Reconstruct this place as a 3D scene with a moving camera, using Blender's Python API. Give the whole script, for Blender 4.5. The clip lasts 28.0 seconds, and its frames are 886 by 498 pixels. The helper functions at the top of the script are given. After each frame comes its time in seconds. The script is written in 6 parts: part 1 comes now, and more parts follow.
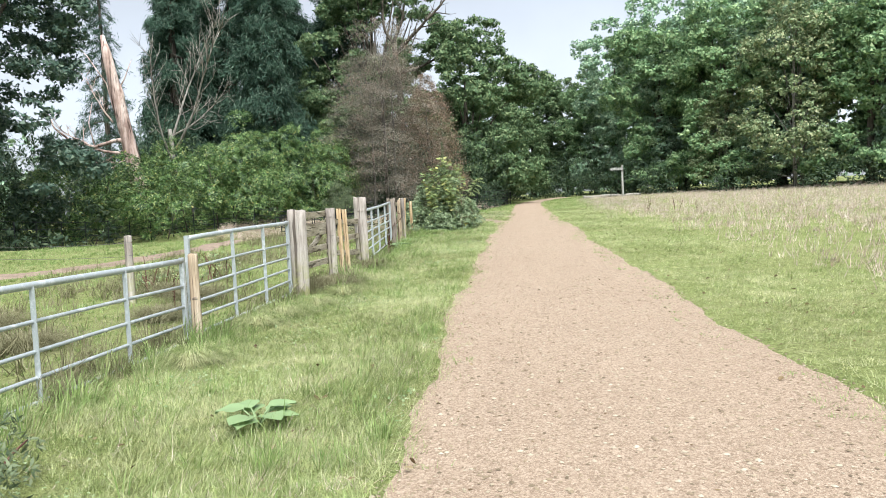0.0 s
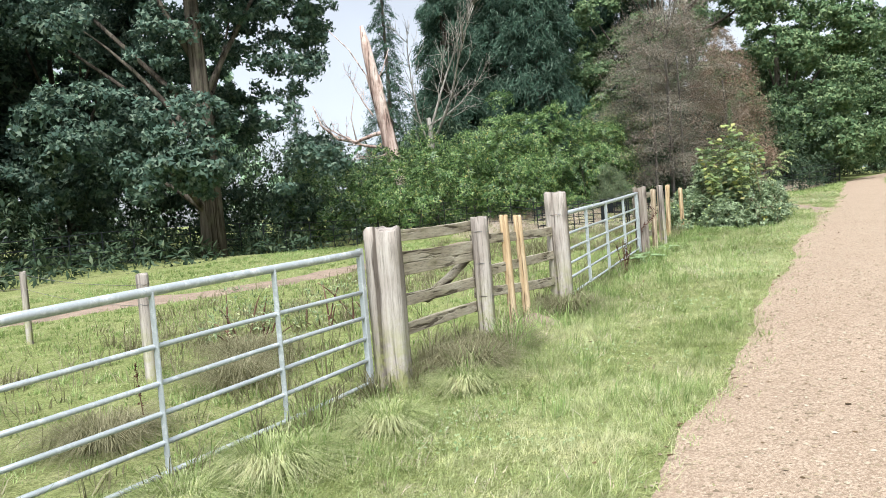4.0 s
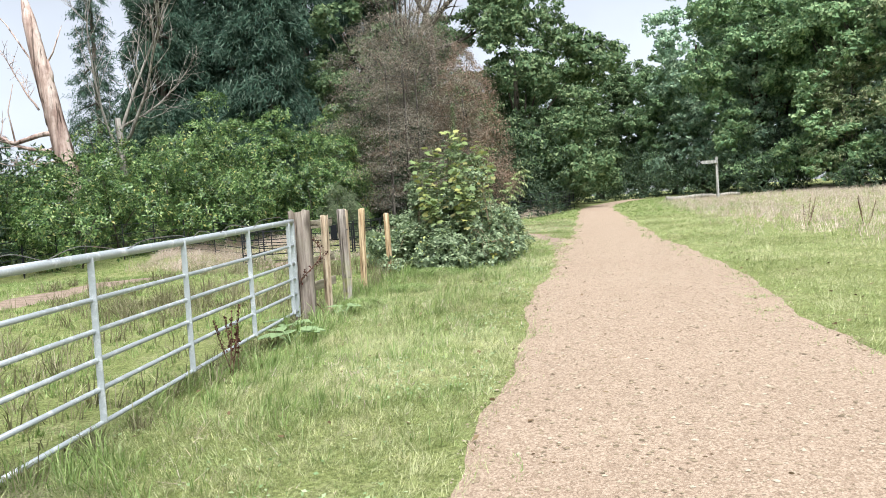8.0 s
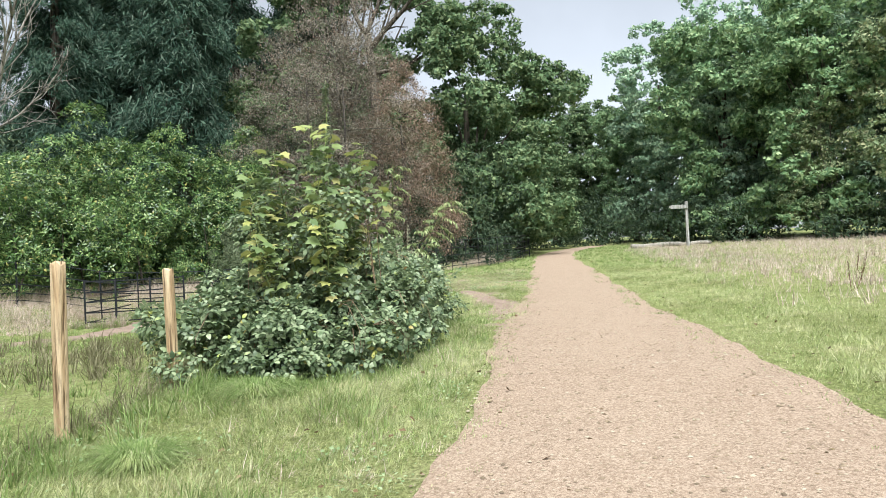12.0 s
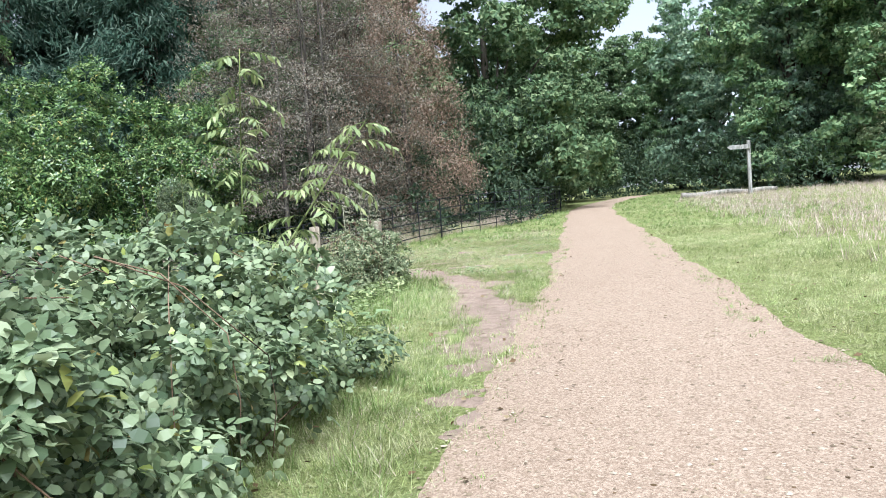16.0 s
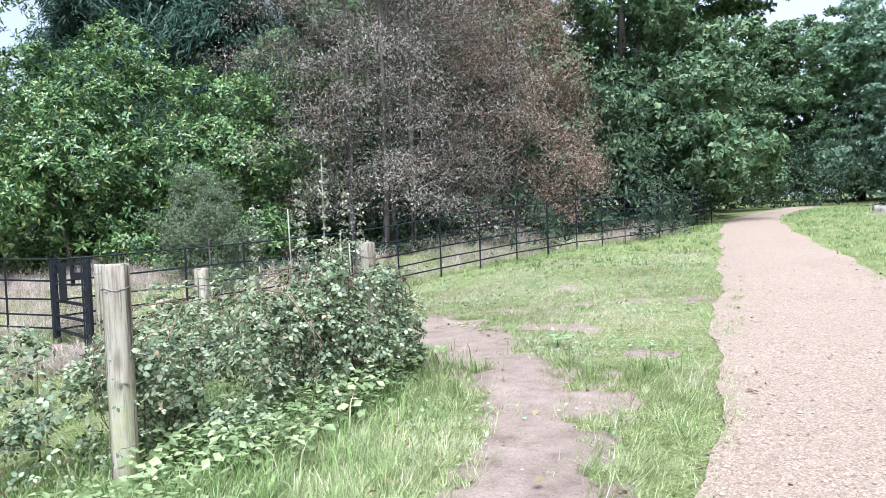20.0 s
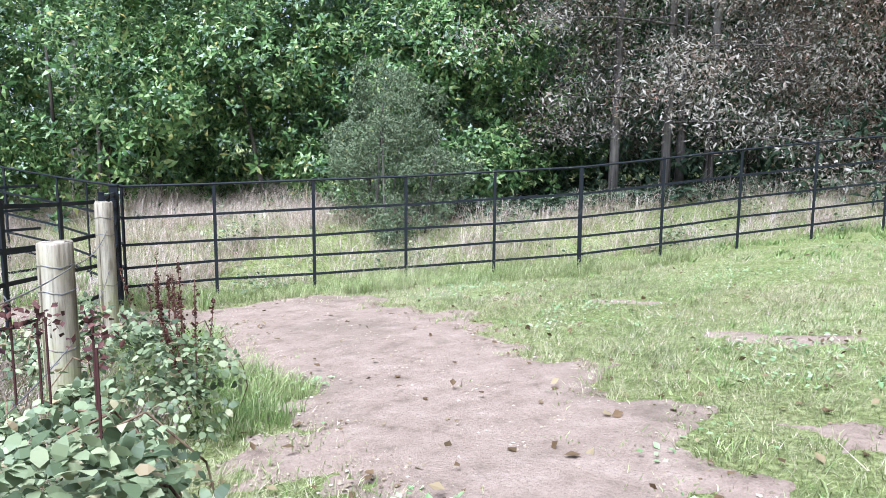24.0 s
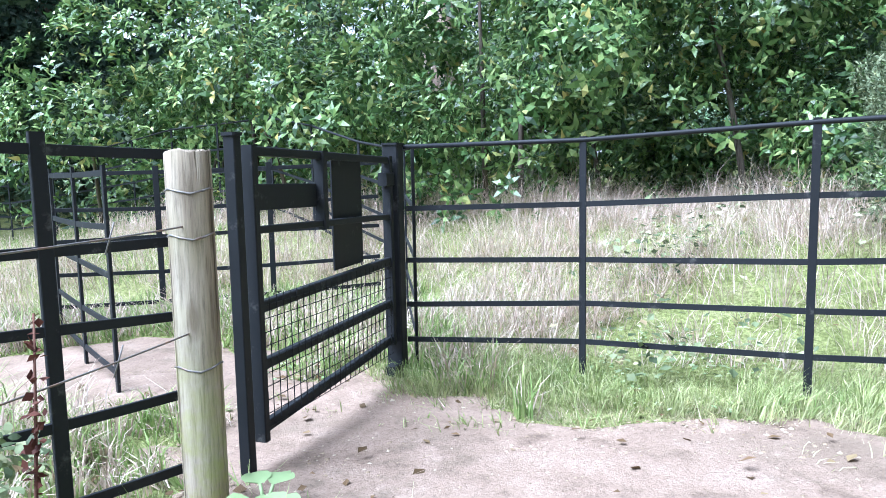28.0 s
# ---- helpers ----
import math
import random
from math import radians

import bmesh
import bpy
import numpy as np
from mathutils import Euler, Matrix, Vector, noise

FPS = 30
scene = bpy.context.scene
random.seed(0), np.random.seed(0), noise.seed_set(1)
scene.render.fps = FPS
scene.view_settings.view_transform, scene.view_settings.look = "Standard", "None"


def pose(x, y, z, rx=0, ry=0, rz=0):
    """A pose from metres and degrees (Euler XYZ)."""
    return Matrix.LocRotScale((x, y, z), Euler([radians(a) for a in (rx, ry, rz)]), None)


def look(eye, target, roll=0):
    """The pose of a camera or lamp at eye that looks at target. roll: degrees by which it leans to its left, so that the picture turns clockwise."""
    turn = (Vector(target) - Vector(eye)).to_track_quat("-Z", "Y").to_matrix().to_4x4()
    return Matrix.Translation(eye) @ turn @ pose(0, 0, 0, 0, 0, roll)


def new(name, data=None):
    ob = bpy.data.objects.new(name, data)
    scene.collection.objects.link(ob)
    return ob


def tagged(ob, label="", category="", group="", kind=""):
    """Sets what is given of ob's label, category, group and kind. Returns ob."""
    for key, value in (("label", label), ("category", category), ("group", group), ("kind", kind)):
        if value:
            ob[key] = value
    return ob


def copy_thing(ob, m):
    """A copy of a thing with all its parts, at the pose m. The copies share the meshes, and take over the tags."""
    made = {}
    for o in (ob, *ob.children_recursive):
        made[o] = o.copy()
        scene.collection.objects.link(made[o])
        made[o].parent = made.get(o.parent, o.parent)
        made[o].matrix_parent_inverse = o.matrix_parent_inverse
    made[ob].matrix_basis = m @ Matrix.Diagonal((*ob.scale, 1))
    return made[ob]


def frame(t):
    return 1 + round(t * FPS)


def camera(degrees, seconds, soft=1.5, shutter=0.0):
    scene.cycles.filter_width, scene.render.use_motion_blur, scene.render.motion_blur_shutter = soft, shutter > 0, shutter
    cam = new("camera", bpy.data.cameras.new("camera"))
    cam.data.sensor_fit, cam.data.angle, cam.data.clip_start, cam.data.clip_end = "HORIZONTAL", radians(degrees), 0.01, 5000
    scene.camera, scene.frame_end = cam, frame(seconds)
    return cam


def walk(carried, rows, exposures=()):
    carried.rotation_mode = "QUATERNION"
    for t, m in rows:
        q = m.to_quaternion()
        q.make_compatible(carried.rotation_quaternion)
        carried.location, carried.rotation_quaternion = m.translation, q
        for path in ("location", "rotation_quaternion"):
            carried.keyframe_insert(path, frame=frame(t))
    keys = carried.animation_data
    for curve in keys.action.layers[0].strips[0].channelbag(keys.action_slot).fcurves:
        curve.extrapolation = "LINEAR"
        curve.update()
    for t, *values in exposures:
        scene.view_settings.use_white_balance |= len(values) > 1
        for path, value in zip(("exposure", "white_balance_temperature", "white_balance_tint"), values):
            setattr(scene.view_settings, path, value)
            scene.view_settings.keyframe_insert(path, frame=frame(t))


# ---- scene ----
cam = camera(62.6, 28.0, soft=0.9)
PATH = [
    (0, (-0.041, 0.021, 1.291), (-0.099, 2.017, 1.179), -2.8),
    (0.5, (0.183, 0.738, 1.35), (0.076, 2.734, 1.275), -3.1),
    (1, (0.267, 1.515, 1.385), (0.079, 3.506, 1.333), -3.4),
    (1.5, (0.324, 2.247, 1.407), (0.04, 4.227, 1.366), -3.1),
    (2, (0.303, 3.023, 1.413), (-0.094, 4.983, 1.362), -2.8),
    (2.5, (0.371, 3.841, 1.426), (-0.156, 5.77, 1.363), -2.7),
    (3, (0.398, 4.601, 1.433), (-0.266, 6.486, 1.361), -3.2),
    (3.5, (0.423, 5.33, 1.463), (-0.379, 7.16, 1.375), -3.9),
    (5.5, (0.431, 8.26, 1.461), (-0.445, 10.054, 1.336), -5.3),
    (6, (0.443, 8.927, 1.472), (-0.304, 10.778, 1.349), -4.9),
    (6.5, (0.501, 9.649, 1.479), (-0.083, 11.559, 1.368), -4.5),
    (7, (0.592, 10.415, 1.482), (0.172, 12.368, 1.381), -3.9),
    (7.5, (0.625, 11.194, 1.472), (0.326, 13.17, 1.379), -3.7),
    (8, (0.615, 12.006, 1.472), (0.392, 13.992, 1.38), -3.7),
    (8.5, (0.62, 12.79, 1.505), (0.441, 14.78, 1.423), -3.9),
    (9, (0.609, 13.575, 1.516), (0.469, 15.569, 1.451), -3.9),
    (9.5, (0.608, 14.303, 1.55), (0.512, 16.3, 1.504), -3.7),
    (10, (0.683, 15.093, 1.576), (0.622, 17.092, 1.552), -3.3),
    (10.5, (0.789, 15.85, 1.585), (0.739, 17.85, 1.579), -2.8),
    (11, (0.95, 16.648, 1.586), (0.892, 18.647, 1.6), -2.6),
    (11.5, (1.034, 17.389, 1.582), (0.955, 19.387, 1.604), -2.4),
    (13.5, (1.337, 20.5, 1.657), (1.195, 22.495, 1.639), -3.5),
    (14, (1.465, 21.296, 1.694), (1.319, 23.291, 1.668), -3.7),
    (14.5, (1.499, 22.057, 1.713), (1.353, 24.052, 1.677), -3.9),
    (15, (1.61, 22.76, 1.765), (1.467, 24.754, 1.711), -4.0),
    (15.5, (1.656, 23.505, 1.774), (1.496, 25.497, 1.699), -4.2),
    (16, (1.727, 24.37, 1.768), (1.525, 26.357, 1.662), -4.1),
    (16.5, (1.725, 25.225, 1.791), (1.466, 27.203, 1.657), -4.0),
    (17, (1.735, 25.976, 1.746), (1.418, 27.947, 1.613), -4.1),
    (17.5, (1.676, 26.726, 1.778), (1.311, 28.688, 1.643), -3.6),
    (18, (1.689, 27.43, 1.78), (1.294, 29.387, 1.66), -3.2),
    (18.5, (1.685, 28.148, 1.804), (1.265, 30.101, 1.694), -2.7),
    (19, (1.717, 28.829, 1.821), (1.271, 30.776, 1.729), -2.4),
    (19.5, (1.738, 29.52, 1.832), (1.247, 31.457, 1.752), -2.1),
    (20, (1.772, 30.235, 1.842), (1.218, 32.155, 1.759), -2.0),
    (20.5, (1.77, 30.986, 1.839), (1.128, 32.877, 1.748), -1.9),
    (21, (1.659, 31.703, 1.836), (0.92, 33.558, 1.728), -1.9),
    (21.5, (1.497, 32.429, 1.878), (0.672, 34.246, 1.753), -1.5),
    (23.5, (0.833, 34.955, 1.87), (-0.319, 36.573, 1.629), -0.0),
    (24, (0.586, 35.615, 1.819), (-0.702, 37.122, 1.553), 0.4),
    (24.5, (0.292, 36.231, 1.774), (-1.121, 37.618, 1.493), 0.5),
    (25, (-0.066, 36.778, 1.721), (-1.598, 38.031, 1.431), 0.4),
    (25.5, (-0.473, 37.274, 1.666), (-2.106, 38.394, 1.388), 0.0),
    (26, (-0.913, 37.698, 1.599), (-2.643, 38.666, 1.338), -0.5),
    (26.5, (-1.388, 38.056, 1.532), (-3.185, 38.903, 1.296), -1.1),
    (27, (-1.874, 38.331, 1.47), (-3.725, 39.053, 1.242), -1.1),
    (27.5, (-2.409, 38.532, 1.4), (-4.306, 39.125, 1.172), -1.0),
    (28, (-2.968, 38.655, 1.336), (-4.92, 39.027, 1.104), -1.1),
]
EXPOSURE = [(0, 1.92, 5930, 8), (3.5, 1.94, 5930, 8), (6, 2.14, 5800, 14), (9, 1.9, 6000, 8), (11.5, 1.9, 5980, 8), (14, 1.96, 5750, 7), (16, 2.06, 5500, 11), (20, 2.21, 5150, 14), (25, 2.39, 5130, 14), (28, 2.71, 4920, 12)]
walk(cam, [(t, look(eye, target, roll)) for t, eye, target, roll in PATH], EXPOSURE)

# ---- world and sun: bright overcast ----
world = bpy.data.worlds.new("overcast_sky")
scene.world = world
world.use_nodes = True
wn = world.node_tree.nodes
sky = wn.new("ShaderNodeTexSky")
sky.sky_type = "NISHITA"
sky.sun_disc = False
sky.sun_elevation = radians(57)
sky.sun_rotation = radians(200)
sky.air_density, sky.dust_density, sky.ozone_density = 1.0, 1.6, 1.0
hsv = wn.new("ShaderNodeHueSaturation")
hsv.inputs["Saturation"].default_value = 0.16
world.node_tree.links.new(sky.outputs[0], hsv.inputs["Color"])
cloud = wn.new("ShaderNodeTexNoise")
cloud.inputs["Scale"].default_value, cloud.inputs["Detail"].default_value = 3.5, 5.0
cloud_tone = wn.new("ShaderNodeMapRange")
cloud_tone.inputs["From Min"].default_value, cloud_tone.inputs["From Max"].default_value = 0.3, 0.7
cloud_tone.inputs["To Min"].default_value, cloud_tone.inputs["To Max"].default_value = 0.86, 1.08
world.node_tree.links.new(cloud.outputs["Fac"], cloud_tone.inputs["Value"])
world.node_tree.links.new(cloud_tone.outputs[0], hsv.inputs["Value"])
world.node_tree.links.new(hsv.outputs[0], wn["Background"].inputs["Color"])
wn["Background"].inputs["Strength"].default_value = 0.053
sun = new("sun", bpy.data.lights.new("sun", "SUN"))
sun.data.energy, sun.data.angle, sun.data.color = 2.1, radians(40), (1.0, 0.97, 0.92)
sun.matrix_world = look((0, 0, 60), (-13, 36, 0))


# ---- materials ----
class Nodes:
    """A small builder for one node material."""

    def __init__(self, name, rough=0.8, metal=0.0, spec=0.3):
        self.mat = bpy.data.materials.new(name)
        self.mat.use_nodes = True
        self.t = self.mat.node_tree
        self.b = self.t.nodes["Principled BSDF"]
        self.b.inputs["Roughness"].default_value = rough
        self.b.inputs["Metallic"].default_value = metal
        self.b.inputs["Specular IOR Level"].default_value = spec
        self.pos = self.add("ShaderNodeTexCoord").outputs["Object"]

    def add(self, kind, **given):
        n = self.t.nodes.new(kind)
        for k, v in given.items():
            n.inputs[k.replace("_", " ")].default_value = v
        return n

    def link(self, a, b):
        self.t.links.new(a, b)

    def mapped(self, scale):
        m = self.add("ShaderNodeMapping", Scale=scale)
        self.link(self.pos, m.inputs["Vector"])
        return m.outputs[0]

    def noise(self, scale, detail=4.0, rough=0.6, vec=None):
        n = self.add("ShaderNodeTexNoise", Scale=scale, Detail=detail, Roughness=rough)
        self.link(vec or self.pos, n.inputs["Vector"])
        return n.outputs["Fac"]

    def voronoi(self, scale, vec=None):
        n = self.add("ShaderNodeTexVoronoi", Scale=scale)
        self.link(vec or self.pos, n.inputs["Vector"])
        return n

    def ramp(self, fac, stops):
        r = self.t.nodes.new("ShaderNodeValToRGB")
        e = r.color_ramp.elements
        while len(e) < len(stops):
            e.new(0.5)
        for i, (p, c) in enumerate(stops):
            e[i].position, e[i].color = p, (*c, 1)
        self.link(fac, r.inputs["Fac"])
        return r.outputs["Color"]

    def mix(self, fac, a, b, blend="MIX"):
        m = self.t.nodes.new("ShaderNodeMix")
        m.data_type, m.blend_type = "RGBA", blend
        for sock, v in ((m.inputs[0], fac), (m.inputs[6], a), (m.inputs[7], b)):
            if isinstance(v, (int, float)):
                sock.default_value = v
            elif isinstance(v, tuple):
                sock.default_value = (*v, 1)
            else:
                self.link(v, sock)
        return m.outputs[2]

    def island(self):
        return self.add("ShaderNodeNewGeometry").outputs["Random Per Island"]

    def colour(self, c):
        self.link(c, self.b.inputs["Base Color"])
        return self

    def bump(self, height, strength=0.4, distance=0.01):
        n = self.add("ShaderNodeBump", Strength=strength, Distance=distance)
        self.link(height, n.inputs["Height"])
        self.link(n.outputs[0], self.b.inputs["Normal"])
        return self

    def translucent(self, colour, amount):
        tr = self.t.nodes.new("ShaderNodeBsdfTranslucent")
        self.link(colour, tr.inputs["Color"])
        m = self.t.nodes.new("ShaderNodeMixShader")
        m.inputs[0].default_value = amount
        self.link(self.b.outputs[0], m.inputs[1])
        self.link(tr.outputs[0], m.inputs[2])
        self.link(m.outputs[0], self.t.nodes["Material Output"].inputs["Surface"])
        return self


def leaf_mat(name, stops, rough=0.6, spec=0.15, patch=0.25, glow=0.25, tone=None, blush=None):
    """Leaves of many tones, duller in patches; blush: a second colour that whole sprays turn to."""
    n = Nodes(name, rough, 0.0, spec)
    base = n.ramp(n.island(), stops)
    wide = n.noise(patch, 2.0)
    c = n.mix(wide, base, n.mix(1.0, base, tone or (0.62, 0.66, 0.55), "MULTIPLY"))
    if blush:
        turn = n.ramp(n.noise(patch * 3.1, 4.0, 0.65), [(0.50, (0.0,) * 3), (0.66, (0.85,) * 3)])
        c = n.mix(turn, c, n.mix(n.island(), blush, base))
    n.colour(c).translucent(c, glow)
    return n.mat


def grass_mat(name, stops, dry, dark, dry_at=0.56, glow=0.3, size=1.3):
    """Blades of several greens, bleached in patches, darker in others, and uneven from tuft to tuft."""
    n = Nodes(name, 0.6, 0.0, 0.25)
    base = n.ramp(n.island(), stops)
    wide, near, tuft = n.noise(size, 4.0, 0.65), n.noise(size * 4.3 + 0.7, 3.0, 0.6), n.noise(13.0, 2.0, 0.5)
    c = n.mix(n.ramp(near, [(0.38, (0.75,) * 3), (0.56, (0.0,) * 3)]), base, n.mix(1.0, base, dark, "MULTIPLY"))
    c = n.mix(n.ramp(wide, [(dry_at - 0.08, (0.0,) * 3), (dry_at + 0.12, (0.8,) * 3)]), c, n.mix(n.island(), dry, base))
    c = n.mix(1.0, c, n.ramp(tuft, [(0.34, (0.66, 0.70, 0.56)), (0.50, (1.0, 1.0, 1.0)), (0.66, (1.25, 1.22, 1.12))]), "MULTIPLY")
    n.colour(c).translucent(c, glow)
    return n.mat


def wood_mat(name, dark, mid, pale, stain=(0.16, 0.17, 0.10), stain_amount=0.35, rough=0.85, scale=14.0, along=2, moss=None):
    """Weathered timber; along: the axis of its grain; moss: a colour that creeps up from the foot."""
    n = Nodes(name, rough, 0.0, 0.15)

    def pulled(k):
        return n.mapped(tuple(k if i == along else 1.0 for i in range(3)))

    grain = n.noise(scale, 5.0, 0.55, pulled(0.08))
    fine = n.noise(scale * 5.5, 6.0, 0.75, pulled(0.06))
    blot = n.noise(2.6, 3.0)
    c = n.ramp(grain, [(0.30, dark), (0.46, mid), (0.66, pale)])
    c = n.mix(1.0, c, n.ramp(fine, [(0.36, (0.58, 0.57, 0.55)), (0.50, (1.0, 1.0, 1.0)), (0.66, (1.16, 1.15, 1.13))]), "MULTIPLY")
    c = n.mix(n.ramp(blot, [(0.5, (0, 0, 0)), (0.75, (stain_amount,) * 3)]), c, stain)
    split = n.noise(scale * 1.5, 3.0, 0.55, pulled(0.04))
    c = n.mix(n.ramp(split, [(0.37, (0.8,) * 3), (0.41, (0.0,) * 3)]), c, n.mix(1.0, c, (0.16, 0.14, 0.12), "MULTIPLY"))
    knot = n.voronoi(scale * 0.30, pulled(0.35)).outputs["Distance"]
    c = n.mix(n.ramp(knot, [(0.05, (0.75,) * 3), (0.13, (0.0,) * 3)]), c, dark)
    if moss:
        sep = n.add("ShaderNodeSeparateXYZ")
        n.link(n.pos, sep.inputs[0])
        low = n.add("ShaderNodeMapRange", From_Min=0.05, From_Max=0.75, To_Min=0.75, To_Max=0.0)
        n.link(sep.outputs["Z"], low.inputs["Value"])
        patch = n.mix(1.0, low.outputs[0], n.ramp(n.noise(7.0, 5.0, 0.7), [(0.40, (0.0,) * 3), (0.58, (1.0,) * 3)]), "MULTIPLY")
        c = n.mix(patch, c, moss)
    n.colour(c).bump(n.mix(0.5, n.mix(0.5, grain, fine), n.ramp(split, [(0.38, (0, 0, 0)), (0.44, (1, 1, 1))])), 0.9, 0.015)
    return n.mat


def metal_mat(name, base, worn, rough, metal, fleck=0.62):
    n = Nodes(name, rough, metal, 0.25)
    a, b = n.noise(9.0, 6.0, 0.7), n.noise(70.0, 4.0)
    c = n.mix(n.ramp(a, [(fleck - 0.1, (0, 0, 0)), (fleck + 0.06, (1, 1, 1))]), base, worn)
    c = n.mix(0.25, c, n.ramp(b, [(0.3, (0.4, 0.4, 0.4)), (0.7, (1, 1, 1))]), "MULTIPLY")
    n.colour(c).bump(b, 0.15, 0.002)
    return n.mat


M = {}
M["galv"] = metal_mat("galvanised_steel", (0.46, 0.49, 0.50), (0.72, 0.74, 0.75), 0.5, 0.35)
M["black"] = metal_mat("black_painted_iron", (0.012, 0.014, 0.017), (0.10, 0.10, 0.095), 0.6, 0.0, 0.70)
M["wire"] = metal_mat("rusty_wire", (0.22, 0.21, 0.20), (0.25, 0.14, 0.08), 0.6, 0.5)
M["grey_wood"] = wood_mat("weathered_grey_oak", (0.11, 0.09, 0.075), (0.31, 0.270, 0.235), (0.44, 0.400, 0.355), (0.20, 0.155, 0.12), 0.4, scale=9.0, moss=(0.29, 0.30, 0.10))
M["dark_wood"] = wood_mat("weathered_brown_oak", (0.045, 0.034, 0.028), (0.165, 0.13, 0.105), (0.32, 0.275, 0.235), scale=9.0)
M["rail_wood"] = wood_mat("weathered_rail_wood", (0.14, 0.115, 0.08), (0.30, 0.262, 0.195), (0.41, 0.368, 0.285), (0.24, 0.23, 0.12), 0.5, along=1)
M["new_wood"] = wood_mat("fresh_sawn_wood", (0.31, 0.195, 0.10), (0.47, 0.34, 0.20), (0.60, 0.475, 0.315), (0.36, 0.26, 0.15), 0.5)
M["tan_wood"] = wood_mat("sun_bleached_softwood", (0.24, 0.17, 0.11), (0.42, 0.325, 0.225), (0.54, 0.45, 0.34), (0.27, 0.23, 0.15), 0.5)
M["round_wood"] = wood_mat("lichened_round_post_wood", (0.16, 0.125, 0.09), (0.335, 0.285, 0.215), (0.45, 0.40, 0.315), (0.30, 0.29, 0.13), 0.5, scale=16.0, moss=(0.32, 0.34, 0.09))
M["sign_wood"] = wood_mat("silvered_sign_wood", (0.17, 0.165, 0.155), (0.30, 0.29, 0.27), (0.40, 0.39, 0.37))
M["yellow"] = metal_mat("yellow_plastic", (0.62, 0.42, 0.03), (0.5, 0.36, 0.08), 0.5, 0.0)
M["snag"] = wood_mat("bleached_dead_wood", (0.13, 0.075, 0.06), (0.50, 0.37, 0.31), (0.70, 0.58, 0.51), (0.24, 0.15, 0.12), 0.7, scale=3.2)
M["bark"] = wood_mat("bark", (0.02, 0.018, 0.014), (0.075, 0.062, 0.048), (0.16, 0.135, 0.11), scale=5.0)
M["pale_bark"] = wood_mat("pale_grey_bark", (0.10, 0.09, 0.075), (0.24, 0.22, 0.19), (0.36, 0.33, 0.29), scale=6.0)
M["copper_bark"] = wood_mat("dull_brown_bark", (0.03, 0.026, 0.022), (0.09, 0.078, 0.068), (0.19, 0.17, 0.15), scale=6.0)
M["stem"] = wood_mat("dead_stalk", (0.05, 0.025, 0.02), (0.13, 0.065, 0.05), (0.22, 0.13, 0.09))
M["cane"] = wood_mat("bramble_cane", (0.09, 0.055, 0.038), (0.19, 0.125, 0.08), (0.30, 0.22, 0.145))
M["withered"] = leaf_mat("withered_nettle", [(0.0, (0.26, 0.25, 0.17)), (0.5, (0.42, 0.41, 0.30)), (1.0, (0.58, 0.56, 0.44))])
M["green_stem"] = wood_mat("green_stem", (0.10, 0.14, 0.04), (0.19, 0.24, 0.08), (0.28, 0.32, 0.14))

M["oak_leaf"] = leaf_mat("oak_leaves", [(0.0, (0.072, 0.125, 0.062)), (0.5, (0.146, 0.224, 0.107)), (1.0, (0.292, 0.353, 0.185))])
# Far wood: both leaf sets paled, the second blued, to paint in distance haze.
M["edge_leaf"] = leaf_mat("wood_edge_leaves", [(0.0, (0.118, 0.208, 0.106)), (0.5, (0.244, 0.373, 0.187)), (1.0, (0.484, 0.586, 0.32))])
M["hazed_leaf"] = leaf_mat("hazed_woodland_leaves", [(0.0, (0.203, 0.311, 0.221)), (0.55, (0.377, 0.526, 0.366)), (1.0, (0.67, 0.768, 0.554))])
M["yellow_leaf"] = leaf_mat("yellowing_leaves", [(0.0, (0.134, 0.182, 0.094)), (0.6, (0.307, 0.384, 0.206)), (1.0, (0.576, 0.546, 0.338))])
# Undergrowth leaves, kept dark so their colour carries the shade below the trees.
M["dark_leaf"] = leaf_mat("shade_toned_leaves", [(0.0, (0.032, 0.055, 0.034)), (0.6, (0.068, 0.105, 0.061)), (1.0, (0.146, 0.177, 0.106))])
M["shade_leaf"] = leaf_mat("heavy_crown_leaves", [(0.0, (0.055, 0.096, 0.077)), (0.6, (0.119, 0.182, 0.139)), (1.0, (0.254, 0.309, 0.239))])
M["pine_leaf"] = leaf_mat("pine_needles", [(0.0, (0.028, 0.061, 0.045)), (0.6, (0.063, 0.115, 0.076)), (1.0, (0.134, 0.178, 0.135))], glow=0.12)
M["copper_leaf"] = leaf_mat("copper_leaves", [(0.00, (0.060, 0.054, 0.040)), (0.30, (0.150, 0.138, 0.105)), (0.75, (0.280, 0.255, 0.200)), (1.00, (0.370, 0.335, 0.275))], spec=0.12, patch=0.35, glow=0.15, tone=(0.85, 0.85, 0.85), blush=(0.32, 0.18, 0.13))
M["russet_leaf"] = leaf_mat("russet_leaves", [(0.0, (0.117, 0.09, 0.065)), (0.5, (0.247, 0.188, 0.138)), (1.0, (0.442, 0.319, 0.237))], patch=0.5, glow=0.15, tone=(0.85, 0.85, 0.825), blush=(0.30, 0.17, 0.11))
# Laurel's lowest tone is near black, painting shaded hollows inside the hedge.
M["laurel"] = leaf_mat("laurel_leaves", [(0.0, (0.022, 0.050, 0.018)), (0.40, (0.095, 0.180, 0.055)), (0.75, (0.215, 0.325, 0.105)), (0.95, (0.400, 0.490, 0.200)), (1.0, (0.50, 0.42, 0.13))], 0.34, 0.45, 0.6, 0.2)
